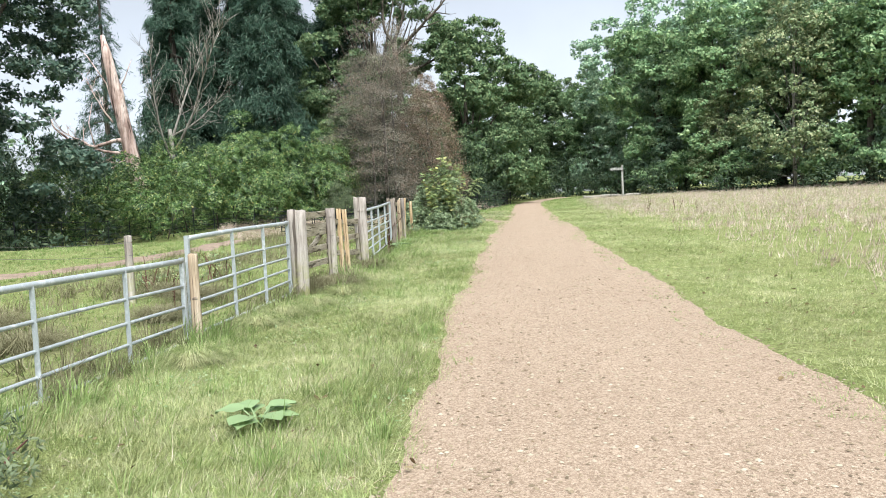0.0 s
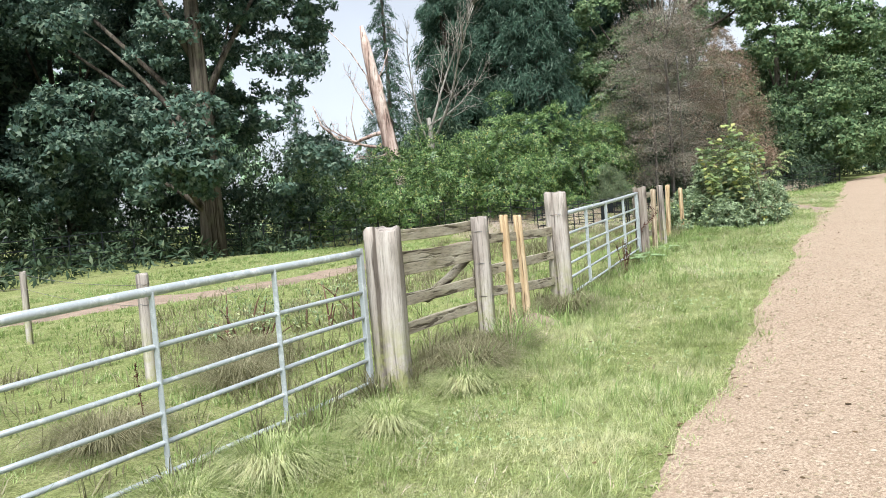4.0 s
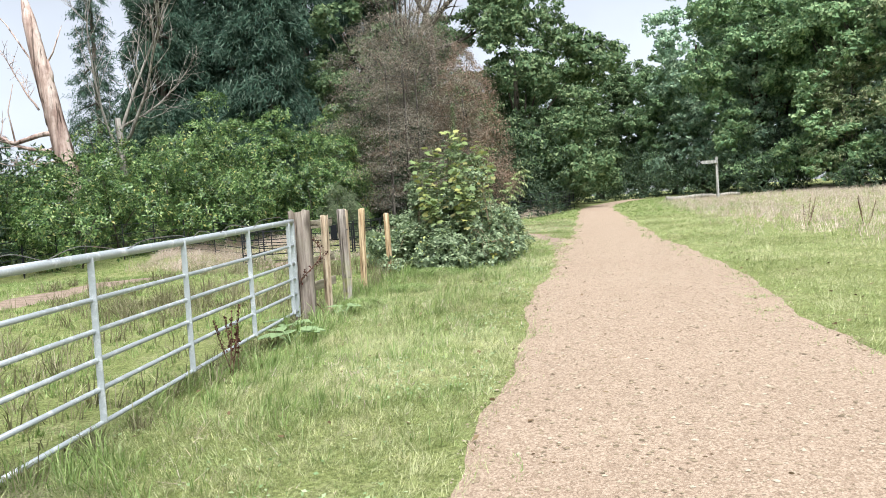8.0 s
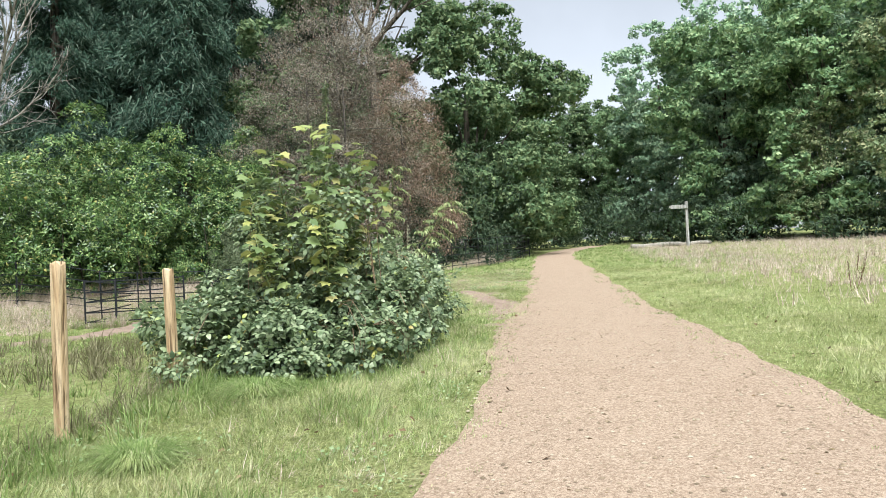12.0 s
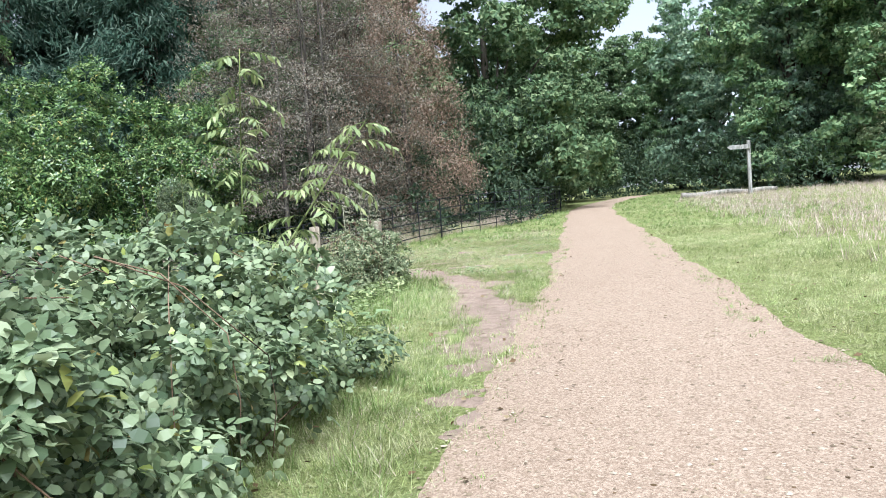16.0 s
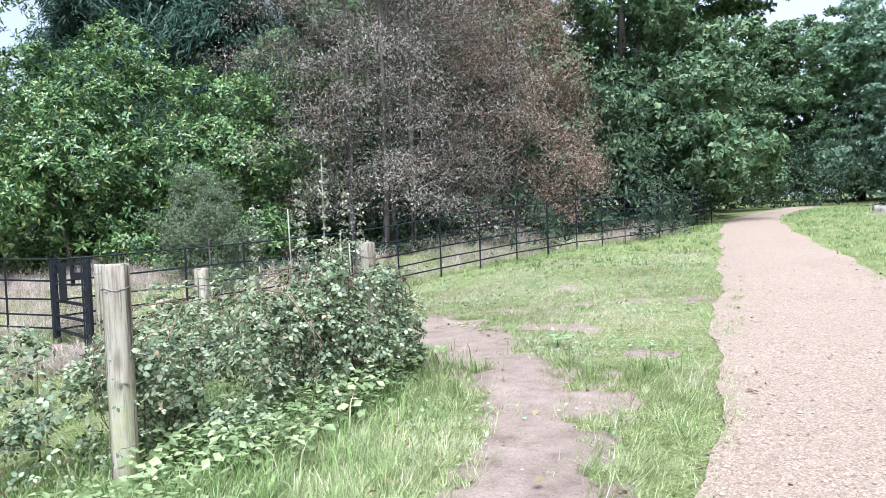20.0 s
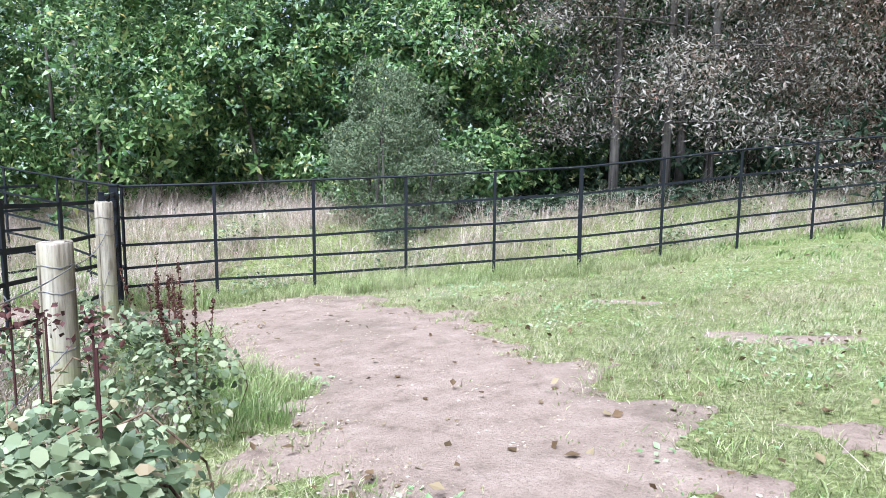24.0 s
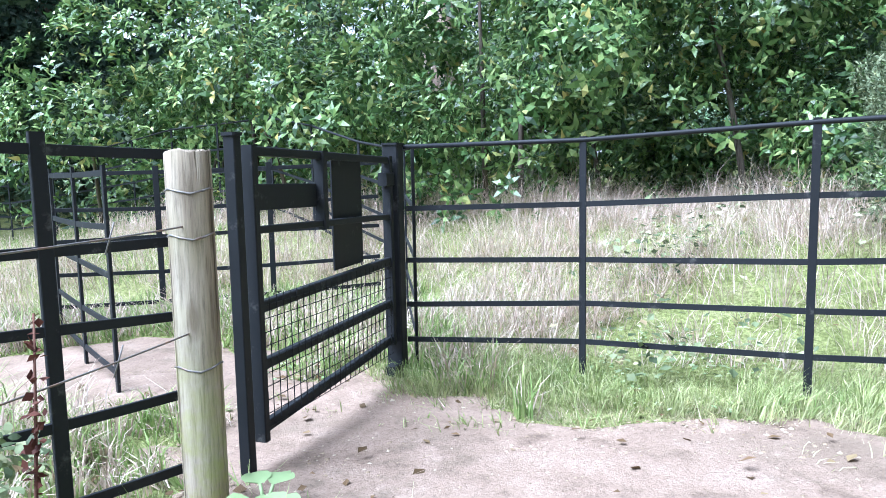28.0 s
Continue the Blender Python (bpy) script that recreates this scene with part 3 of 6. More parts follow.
def ground_grid(xs, ys, lift=0.0):
    gx, gy = np.meshgrid(xs, ys)
    v = np.stack([gx, gy, land(gx, gy) + lift], -1).reshape(-1, 3)
    nx = len(xs)
    i = np.arange(len(ys) - 1)[:, None] * nx + np.arange(nx - 1)[None]
    return v, np.stack([i, i + 1, i + nx + 1, i + nx], -1).reshape(-1, 4)


xs = np.concatenate([[-1500, -600, -250, -120, -80, -60], np.arange(-45, -12, 1.5), np.arange(-12, 9, 0.4), np.arange(9, 45, 1.5), [60, 80, 120, 250, 600, 1500]])
ys = np.concatenate([[-1500, -500, -150, -60, -30, -15], np.arange(-8, 46, 0.4), np.arange(46, 95, 1.5), [100, 120, 150, 250, 600, 1500]])
tagged(Geo().add(*ground_grid(xs, ys)).put("ground", M["ground"]), "grassy ground rising gently along the gravel path", "ground", kind="structure")

py = np.arange(-40, 78, 0.12)
cols = np.linspace(0, 1, 15)
gx = path_left(py)[:, None] + (path_right(py) - path_left(py))[:, None] * cols
gyy = np.repeat(py[:, None], 15, 1)
edge = np.minimum(cols, 1 - cols)
gz = land(gx, gyy) + 0.008 + 0.03 * np.clip(edge * 5, 0, 1) - 0.004 * rough2(gx * 2, gyy * 2)
idx = np.arange(len(py) - 1)[:, None] * 15 + np.arange(14)[None]
tagged(Geo().add(np.stack([gx, gyy, gz], -1).reshape(-1, 3), np.stack([idx, idx + 1, idx + 16, idx + 15], -1).reshape(-1, 4)).put("path", M["gravel"]), "wide pale gravel path with ragged turf edges", "path", kind="structure")


def bare_patch(name, x0, x1, y0, y1, step, label):
    """Worn ground, which dips under the turf along its edge."""
    xs, ys = np.arange(x0, x1, step), np.arange(y0, y1, step)
    v, f = ground_grid(xs, ys)
    c = v[f].mean(1)
    f = f[(bare(c[:, 0], c[:, 1]) < 0.2) & ~on_path(c[:, 0], c[:, 1], 0.1)]
    used, inv = np.unique(f, return_inverse=True)
    v = v[used]
    d = bare(v[:, 0], v[:, 1])
    v[:, 2] += np.clip(-d * 0.09, -0.02, 0.012) + 0.003 + 0.004 * rough2(v[:, 0] * 2.5, v[:, 1] * 2.5)
    tagged(Geo().add(v, inv.reshape(f.shape)).put(name, M["dirt"]), label, "path", kind="structure")


bare_patch("dirt_path", -9.5, 2.8, 28, 41.5, 0.045, "trodden sandy earth leading to the black gate")
bare_patch("field_track", -24, -6.6, 5, 36, 0.16, "sandy wheel track across the green field")


# ---- posts, rails and gates ----
def z_at(x, y):
    return float(land(x, y))


def post_mesh(w, d, h, rng, round_=False, wear=0.03, sink=0.25, top=0.02, lean=(0.0, 0.0), crack=False):
    """An upright timber of uneven section, sunk into the ground, with a worn top; local base at nought."""
    g = Geo()
    n = 14 if round_ else 16
    th = np.linspace(0, 2 * np.pi, n, endpoint=False) + (0 if round_ else np.pi / n)
    c, s = np.cos(th), np.sin(th)
    if round_:
        ring = np.stack([c * w / 2, s * d / 2], -1)
    else:
        k = (np.abs(c) ** 7 + np.abs(s) ** 7) ** (-1 / 7)
        ring = np.stack([c * k * w / 2, s * k * d / 2], -1)
    ring = ring * (1 + rng.uniform(-wear, wear, (n, 1)))
    if crack:
        i = int(n * 0.80)
        ring[i] *= 0.86
    hs = np.linspace(-sink, h, 12)
    rows = []
    for i, z in enumerate(hs):
        t = max(z, 0) / h
        k = 1 + 0.02 * np.sin(3 * t + rng.uniform(-0.3, 0.3)) + (0.03 if z <= 0 else 0)
        r = ring * k * (1 + rng.uniform(-wear, wear, (n, 1)) * 0.35)
        zz = np.full(n, z) + (rng.uniform(-top, top, n) if i == len(hs) - 1 else 0)
        rows.append(np.column_stack([r + np.array(lean) * t, zz]))
    rows.append(np.column_stack([rows[-1][:, :2] * 0.95 + np.array(lean) * 0.05, rows[-1][:, 2] + 0.006]))
    m = len(rows)
    v = np.concatenate(rows)
    q = [[i * n + j, i * n + (j + 1) % n, (i + 1) * n + (j + 1) % n, (i + 1) * n + j] for i in range(m - 1) for j in range(n)]
    g.add(v, q)
    g.f.append(np.array([np.arange(n) + (m - 1) * n]))
    return g


def wood_post(name, x, y, w, d, h, mat, label, seed, turn=0.0, group="fence posts", ties=(), **kw):
    rng = np.random.default_rng(seed)
    ob = thing(name, (x, y, z_at(x, y)), label, "post", group)
    ob.rotation_euler[2] = radians(turn)
    timber = post_mesh(w, d, h, rng, **kw).put("timber", M[mat], ob)
    for zt in ties:
        a = np.linspace(0, 2 * np.pi, 13)
        r = 0.5 * max(w, d) * (1.02 if kw.get("round_") else 1.12)
        tube(Geo(), np.stack([np.cos(a) * r, np.sin(a) * r * (d / w), zt + 0.008 * np.sin(3 * a)], -1), 0.0035, 5).put("wire_tie", M["wire"], timber, "twisted wire tie")
    return ob


def field_gate(a, b, za, zb, heights, uprights, label, seed, end_h=1.2, drop=0.0):
    """A galvanised tubular field gate from a to b; heights: of the rails above the foot."""
    rng = np.random.default_rng(seed)
    ob = thing("field_gate", (a[0], a[1], za), label, "gate", "galvanised field gates")
    dx, dy, dz = b[0] - a[0], b[1] - a[1], zb - za
    def at(t, h):
        return np.array([dx * t, dy * t, dz * t + h])
    for i, h in enumerate(heights):
        r = 0.030 if i == len(heights) - 1 else 0.017
        pts = [at(t, h + 0.006 * math.sin(5 * t + seed + i)) for t in np.linspace(0, 1, 9)]
        tube(Geo(), pts, r, 10).put("top_rail" if r > 0.02 else "rail", M["galv"], ob)
    slats = {}
    for t in uprights:
        p, q = at(t, heights[0]), at(t, heights[-1])
        off = np.array([dy, -dx, 0]) / math.hypot(dx, dy) * 0.016
        slats[t] = bar(Geo(), p + off, q + off, 0.045, 0.010, up=(dx, dy, 0)).put("upright", M["galv"], ob)
    for t in (0.0, 1.0):
        bar(Geo(), at(t, heights[0] - 0.06), at(t, heights[-1] + 0.03), 0.05, 0.05, up=(dx, dy, 0)).put("stile", M["galv"], ob)
    for h in heights[1:-1]:
        for t in uprights:
            p = at(t, h)
            tube(Geo(), [p + np.array([dy, -dx, 0]) / math.hypot(dx, dy) * 0.02, p + np.array([dy, -dx, 0]) / math.hypot(dx, dy) * 0.032], 0.008, 6).put("bolt", M["galv"], slats[t])
    return ob


# the pair of gates beside the start of the walk
field_gate((-3.15, 8.12), (-2.77, 11.27), z_at(-3, 8.1) + 0.04, z_at(-2.7, 11.2) + 0.07, (0.03, 0.22, 0.40, 0.58, 0.80, 1.13), (0.36, 0.68), "galvanised tubular field gate hung on a grey oak post", 1)
field_gate((-3.62, 3.6), (-3.12, 7.86), z_at(-3.6, 3.6) - 0.02, z_at(-3, 7.9) - 0.02, (0.06, 0.25, 0.45, 0.68, 0.96), (0.12, 0.45, 0.74), "sagging galvanised tubular field gate chained to a new post", 2)
wood_post("fence_post", -3.03, 7.95, 0.10, 0.09, 0.99, "tan_wood", "new square softwood post with a chain round it", 3, 10, ties=(0.50, 0.515))
wood_post("gate_post", -2.67, 11.5, 0.28, 0.26, 1.36, "grey_wood", "thick weathered grey oak gate post with splits", 4, 12, group="gate posts", wear=0.05, top=0.035, crack=True)
wood_post("gate_post", -2.15, 15.05, 0.25, 0.23, 1.45, "grey_wood", "thick weathered grey oak gate post with a deep split", 5, 8, group="gate posts", wear=0.05, top=0.02, crack=True, ties=(1.17,))
wood_post("gate_post", -2.03, 20.45, 0.24, 0.22, 1.30, "dark_wood", "dark weathered oak gate post twined with a dead vine", 6, 4, group="gate posts", wear=0.07, top=0.04, crack=True)
wood_post("fence_post", -2.42, 13.1, 0.16, 0.15, 1.31, "grey_wood", "squat weathered grey fence post with wire round it", 7, 8, ties=(0.50, 0.84, 1.17))
wood_post("fence_stake", -2.36, 13.75, 0.085, 0.08, 1.28, "new_wood", "fresh orange softwood stake nailed to the rails", 8, 6, lean=(-0.02, -0.03), group="new stakes")
wood_post("fence_stake", -2.30, 14.08, 0.09, 0.085, 1.25, "new_wood", "fresh orange softwood stake in a heap of dug sand", 9, 10, lean=(-0.03, -0.05), group="new stakes")
field_gate((-2.10, 15.28), (-2.05, 20.22), z_at(-2.1, 15.3) + 0.06, z_at(-2, 20.2) + 0.10, (0.06, 0.27, 0.45, 0.63, 0.83, 1.10), (0.20, 0.45, 0.72, 0.96), "long galvanised tubular field gate with wire along its top", 10)
STAKES = ((-1.88, 20.95, 0.085, 1.22, "tan_wood", 11), (-1.80, 21.65, 0.10, 1.26, "grey_wood", 12), (-1.94, 22.3, 0.085, 1.25, "tan_wood", 13), (-1.91, 23.15, 0.085, 1.24, "new_wood", 14), (-1.78, 24.75, 0.085, 1.10, "new_wood", 15))
for x, y, w, h, m, s in STAKES:
    wood_post("fence_stake", x, y, w, w * 0.95, h, m, "bare softwood fence stake beside the brambles", s, 5 * s, lean=(-0.03, -0.03 * (s % 3)), group="bare stakes", ties=((0.35, 1.0) if s == 12 else ()))
wood_post("fence_post", -5.3, 11.3, 0.12, 0.12, 1.1, "grey_wood", "weathered wire-fence post standing in the field", 16, 0, round_=True, ties=(1.0, 0.8))
for x, y, w, h, s in ((-0.75, 33.2, 0.13, 1.12, 17), (-0.45, 35.66, 0.175, 1.05, 18), (-2.85, 36.95, 0.15, 0.98, 19), (-5.34, 38.31, 0.14, 1.17, 20)):
    wood_post("round_post", x, y, w, w, h, "round_wood", "round lichened softwood post wrapped with wire", s, 20 * s, round_=True, wear=0.015, top=0.006, group="round wire posts", ties=(0.5, 0.78 * h, 0.9 * h) if s > 17 else (0.9 * h,))


def rail_fence(name, bays, label):
    """Sawn rails nailed between posts; bays: (a, b, heights, section)."""
    a = bays[0][0]
    ob = thing(name, (a[0], a[1], z_at(*a)), label, "fence")
    z0 = z_at(*a)
    rng = np.random.default_rng(41)
    for a2, b2, heights in bays:
        for ha, hb in heights:
            p = (a2[0] - a[0], a2[1] - a[1], z_at(*a2) - z0 + ha)
            q = (b2[0] - a[0], b2[1] - a[1], z_at(*b2) - z0 + hb)
            bar(Geo(), p, q, 0.038, 0.105, rng=rng, segs=5, rough=0.05, bend=rng.uniform(-0.02, 0.01)).put("rail", M["rail_wood"], ob)
    return ob


rails = rail_fence("rail_fence", [((-2.68, 11.58), (-2.52, 13.12), ((0.45, 0.39), (0.72, 0.65), (0.99, 0.93), (1.11, 1.03), (1.30, 1.24))), ((-2.50, 13.05), (-2.20, 14.98), ((0.54, 0.35), (0.74, 0.68), (1.10, 0.98)))], "weathered post and rail fence with a slipped rail")
tube(Geo(), [(-0.02, 0.72, 0.66), (0.03, 1.15, 0.80), (0.06, 1.58, 0.95)], [0.05, 0.047, 0.043], 8).put("brace", M["rail_wood"], rails, "round diagonal brace pole")
rail_fence("rail_fence", [((-2.06, 20.5), (-1.98, 21.68), ((0.35, 0.33), (0.68, 0.66), (1.14, 1.12)))], "short weathered rail fence between post and stake")


def wire_run(pts, label, sag=0.03, barb=True, name="barbed_wire", loops=0.0, r=0.003):
    ob = thing(name, pts[0], label, "wire", "fence wires")
    rng = np.random.default_rng(int(abs(pts[0][1]) * 100))
    g, line = Geo(), []
    for p, q in zip(pts[:-1], pts[1:]):
        p, q = np.array(p), np.array(q)
        n = max(8, int(np.linalg.norm(q - p) * (30 if loops else 5)))
        for i in range(n):
            t = i / n
            w = np.array([0, 0, -sag * 4 * t * (1 - t)])
            if loops:
                s = t * np.linalg.norm(q - p)
                w = w + np.array([0.4 * loops * math.cos(9 * s), 0.3 * loops * math.sin(7 * s), loops * abs(math.sin(4.1 * s + math.sin(1.7 * s)))])
            line.append(p + (q - p) * t + w - np.array(pts[0]))
    line.append(np.array(pts[-1]) - np.array(pts[0]))
    tube(g, line, r, 5)
    g.put("strand", M["wire"], ob)
    if barb:
        for p in line[2::3]:
            d = rng.normal(size=3) * 0.016
            tube(Geo(), [p - d, p, p + d], 0.0022, 4).put("barb", M["wire"], ob)
    return ob


gz = z_at(-2, 15.3)
wire_run([(-2.1, 15.3, gz + 1.19), (-2.08, 17.6, gz + 1.24), (-2.05, 20.2, z_at(-2, 20.2) + 1.23)], "loose wire looped along the top of a field gate", 0.0, False, "gate_wire", 0.06)
for h in (0.99, 0.78):
    wire_run([(-5.3, 11.3, z_at(-5.3, 11.3) + h), (-9.5, 13.0, z_at(-9.5, 13) + h + 0.03), (-14.5, 14.2, z_at(-14.5, 14.2) + h)], "thin strand of fence wire across the field", 0.05, False, "fence_wire")
for x, y, s in ((-9.5, 13.0, 21), (-14.5, 14.2, 22)):
    wood_post("fence_post", x, y, 0.09, 0.09, 1.05, "grey_wood", "thin weathered wire-fence post in the field", s, 0, round_=True)
for h in (0.95, 0.62):
    wire_run([(-0.75, 33.12, z_at(-0.75, 33.2) + h + 0.05), (-0.45, 35.57, z_at(-0.45, 35.7) + h), (-2.85, 37.03, z_at(-2.85, 37) + h - 0.08), (-5.36, 38.34, z_at(-5.36, 38.3) + h)], "rusty barbed wire strung between round posts", 0.05)


def estate_fence(name, line, label, spacing=1.08, h=1.27, heights=(0.20, 0.41, 0.65, 0.94), stout=5, first=0.0):
    """Black iron park railing: flat bars, a round top rail, slim uprights."""
    pts = np.array(line, float)
    seg = np.hypot(*np.diff(pts, axis=0).T)
    cum = np.concatenate([[0], np.cumsum(seg)])
    ss = np.arange(0, cum[-1] + 1e-6, spacing)
    if first:
        ss = np.concatenate([[0.0], np.arange(first, cum[-1], spacing)])
    px, pyy = np.interp(ss, cum, pts[:, 0]), np.interp(ss, cum, pts[:, 1])
    pz = land(px, pyy)
    ob = thing(name, (px[0], pyy[0], pz[0]), label, "fence", "black iron park fences")
    o = np.array([px[0], pyy[0], pz[0]])
    rng = np.random.default_rng(5)
    for i in range(1 if first else 0, len(ss)):
        wide = 0.05 if i % stout == 0 else 0.036
        j = min(i, len(ss) - 2)
        d = (px[j + 1] - px[j], pyy[j + 1] - pyy[j], 0)
        p = np.array([px[i], pyy[i], pz[i]]) - o
        bar(Geo(), p - (0, 0, 0.2), p + (0, 0, h + 0.02), wide * 0.35, wide, up=d).put("upright", M["black"], ob)
    base = np.stack([px, pyy, pz], -1) - o
    for hh in heights:
        wave = np.column_stack([np.zeros((len(base), 2)), hh + rng.uniform(-0.008, 0.008, len(base))])
        strip(Geo(), base + wave, 0.009, 0.028).put("flat_rail", M["black"], ob)
    tube(Geo(), base + (0, 0, h), 0.0125, 8).put("top_rail", M["black"], ob, "round top rail")
    return ob


ESTATE = [(-6.93, 39.2), (-6.57, 40.09), (-5.86, 40.92), (-5.3, 41.84), (-4.55, 42.8), (-3.6, 43.9), (-2.45, 45.4), (-1.25, 46.9), (0.15, 49.0), (1.5, 51.3), (3.0, 55.2), (3.9, 60.0)]
estate_fence("park_fence", ESTATE, "black iron park fence along the edge of the wood", first=0.96)
estate_fence("park_fence", [(-7.0, 39.26), (-9.5, 39.5), (-12, 38.4), (-15.5, 35.4), (-18.5, 31), (-20.0, 26), (-22, 20), (-27, 12)], "black iron park fence round the green field")
estate_fence("park_fence", [(3.95, 60.0), (2.6, 60.6), (-1, 61.5), (-5, 63)], "black iron park fence turning into the wood", 0.28, 1.27, (0.20, 0.41, 0.65, 0.94), 4)


# ---- the black pen and its gate ----
def pen_rail(name, a, b, posts, heights, label, h=1.2):
    ob = thing(name, (a[0], a[1], z_at(*a)), label, "railing", "black pen railings")
    d = np.array([b[0] - a[0], b[1] - a[1], z_at(*b) - z_at(*a)])
    for t in posts:
        p = d * t
        bar(Geo(), p - (0, 0, 0.15), p + (0, 0, h + 0.02), 0.045, 0.018, up=(-d[1], d[0], 0)).put("upright", M["black"], ob)
    rng = np.random.default_rng(9)
    for hh in heights:
        bar(Geo(), (0, 0, hh), d + (0, 0, hh + rng.uniform(-0.01, 0.01)), 0.012, 0.032, segs=6, rng=rng, rough=0.06, bend=rng.uniform(-0.03, 0.01)).put("rail", M["black"], ob)
    return ob


RAILS5 = (0.12, 0.38, 0.64, 0.90, 1.18)
pen_rail("pen_railing", (-5.58, 38.34), (-4.3, 36.85), (0.28, 0.66, 1.0), RAILS5, "black iron railing with bent flat rails beside the gate")
pen_rail("pen_railing", (-7.0, 37.65), (-9.2, 36.6), (0.0, 0.35, 0.7, 1.0), RAILS5, "black iron railing of a small stock pen")
pen_rail("pen_railing", (-9.2, 36.6), (-9.3, 39.3), (0.33, 0.66), RAILS5, "black iron railing closing the stock pen")

GP1, GP2 = (-5.62, 38.42), (-6.92, 39.14)
for x, y, w, h, lab in ((*GP1, 0.045, 1.25, "square black iron gate post beside a wooden post"), (*GP2, 0.09, 1.28, "square black iron gate post with a latch")):
    ob = thing("iron_gate_post", (x, y, z_at(x, y)), lab, "post", "black iron gate posts")
    ob.rotation_euler[2] = radians(-28)
    shaft = bar(Geo(), (0, 0, -0.3), (0, 0, h), w, w, up=(0, 1, 0), chamfer=0.08).put("shaft", M["black"], ob)
    bar(Geo(), (0, 0, h), (0, 0, h + 0.012), w + 0.012, w + 0.012, up=(0, 1, 0)).put("cap", M["black"], shaft)
    if w > 0.08:
        bar(Geo(), (0.0, 0.0, 0.06), (0.12, 0.0, 0.06), 0.06, 0.05).put("hinge", M["black"], shaft)
        bar(Geo(), (0.02, 0, 1.1), (0.16, 0, 1.1), 0.05, 0.07).put("latch", M["black"], shaft, "worn black latch box")


def pen_gate():
    a = np.array([GP2[0] + 0.07, GP2[1] - 0.04, z_at(*GP2)])
    b = np.array([GP1[0] - 0.09, GP1[1] + 0.05, z_at(*GP1)])
    ob = thing("pen_gate", a, "black iron gate with wire mesh in its lower half", "gate")
    d = b - a
    n = np.array([d[1], -d[0], 0]) / math.hypot(d[0], d[1])
    lo, mid, hi, top = 0.16, 0.40, 0.66, 1.20
    for t in (0.0, 1.0):
        bar(Geo(), d * t + (0, 0, 0.20 - 0.09 * t), d * t + (0, 0, top + 0.02), 0.05, 0.035, up=d).put("stile", M["black"], ob)
    for h, h2, w in ((0.23, lo, 0.045), (0.43, mid, 0.04), (hi, 0.62, 0.045), (0.90, 0.91, 0.028), (top, top, 0.035)):
        bar(Geo(), (0, 0, h), d + (0, 0, h2), 0.03, w).put("rail", M["black"], ob)
    g = Geo()
    ln = np.linalg.norm(d[:2])
    for s in np.arange(0.05, ln, 0.052):
        p = d * (s / ln) - n * 0.02
        tube(g, [p + (0, 0, lo), p + (0, 0, hi)], 0.002, 4, False)
    for h in np.arange(lo, hi, 0.052):
        tube(g, [-n * 0.018 + (0, 0, h), d - n * 0.018 + (0, 0, h)], 0.002, 4, False)
    g.put("wire_mesh", M["black"], ob, "square black wire mesh")
    p = d * 0.33 + n * 0.035
    bar(Geo(), p + (0, 0, 0.68), p + (0, 0, 1.20), 0.32, 0.008, up=n).put("sign_plate", M["black"], ob, "plain black upright plate")
    q = d * 0.96 + n * 0.02
    bar(Geo(), q + (0, 0, 1.03), d * 0.60 + n * 0.02 + (0, 0, 1.03), 0.02, 0.10).put("latch_bar", M["black"], ob, "wide black latch bar")
    bar(Geo(), d * 0.58 + (0, 0, 0.88), d * 0.58 + (0, 0, 1.22), 0.05, 0.04, up=d).put("latch_post", M["black"], ob)


pen_gate()


# ---- signpost and felled trunks at the edge of the wood ----
sx, sy = 13.8, 63.2
sp = thing("signpost", (sx, sy, z_at(sx, sy)), "grey wooden fingerpost with one pointing arm", "signpost")
bar(Geo(), (0, 0, -0.3), (0, 0, 2.75), 0.17, 0.17, up=(0, 1, 0)).put("post", M["sign_wood"], sp)
arm = Geo()
arm.add([(-0.95, -0.1, 2.32), (-1.08, -0.1, 2.43), (-0.95, -0.1, 2.54), (0.05, -0.1, 2.54), (0.05, -0.1, 2.32), (-0.95, -0.15, 2.32), (-1.08, -0.15, 2.43), (-0.95, -0.15, 2.54), (0.05, -0.15, 2.54), (0.05, -0.15, 2.32)], [(0, 1, 6, 5), (1, 2, 7, 6), (2, 3, 8, 7), (3, 4, 9, 8), (4, 0, 5, 9)])
arm.f.append(np.array([(0, 4, 3, 2, 1), (5, 6, 7, 8, 9)]))
arm.put("finger", M["sign_wood"], sp, "pointed finger board", False)
for i, (dx, dy, ln, r) in enumerate(((-1.6, 1.2, 3.2, 0.16), (0.8, 1.9, 2.4, 0.13))):
    lg = thing("log", (sx + dx, sy + dy, z_at(sx + dx, sy + dy) + r * 0.9), "felled pale trunk lying at the wood's edge", "log", "felled logs")
    t = np.linspace(-0.5, 0.5, 9)
    tube(Geo(), np.stack([t * ln, 0.25 * t, 0.05 * np.sin(6 * t)], -1), r * (1 - 0.25 * t), 10).put("trunk", M["pale_bark"], lg)


# ---- trees ----
def limb_path(rng, start, d, length, curve=0.25, n=6, lift=0.1):
    pts = [np.array(start, float)]
    d = np.array(d, float) / np.linalg.norm(d)
    for _ in range(n):
        d = d + rng.normal(0, curve, 3) * 0.5 + np.array([0, 0, lift * 0.3])
        d /= np.linalg.norm(d)
        pts.append(pts[-1] + d * length / n)
    return np.array(pts)


def unit(v):
    return v / (np.linalg.norm(v, axis=-1, keepdims=True) + 1e-9)


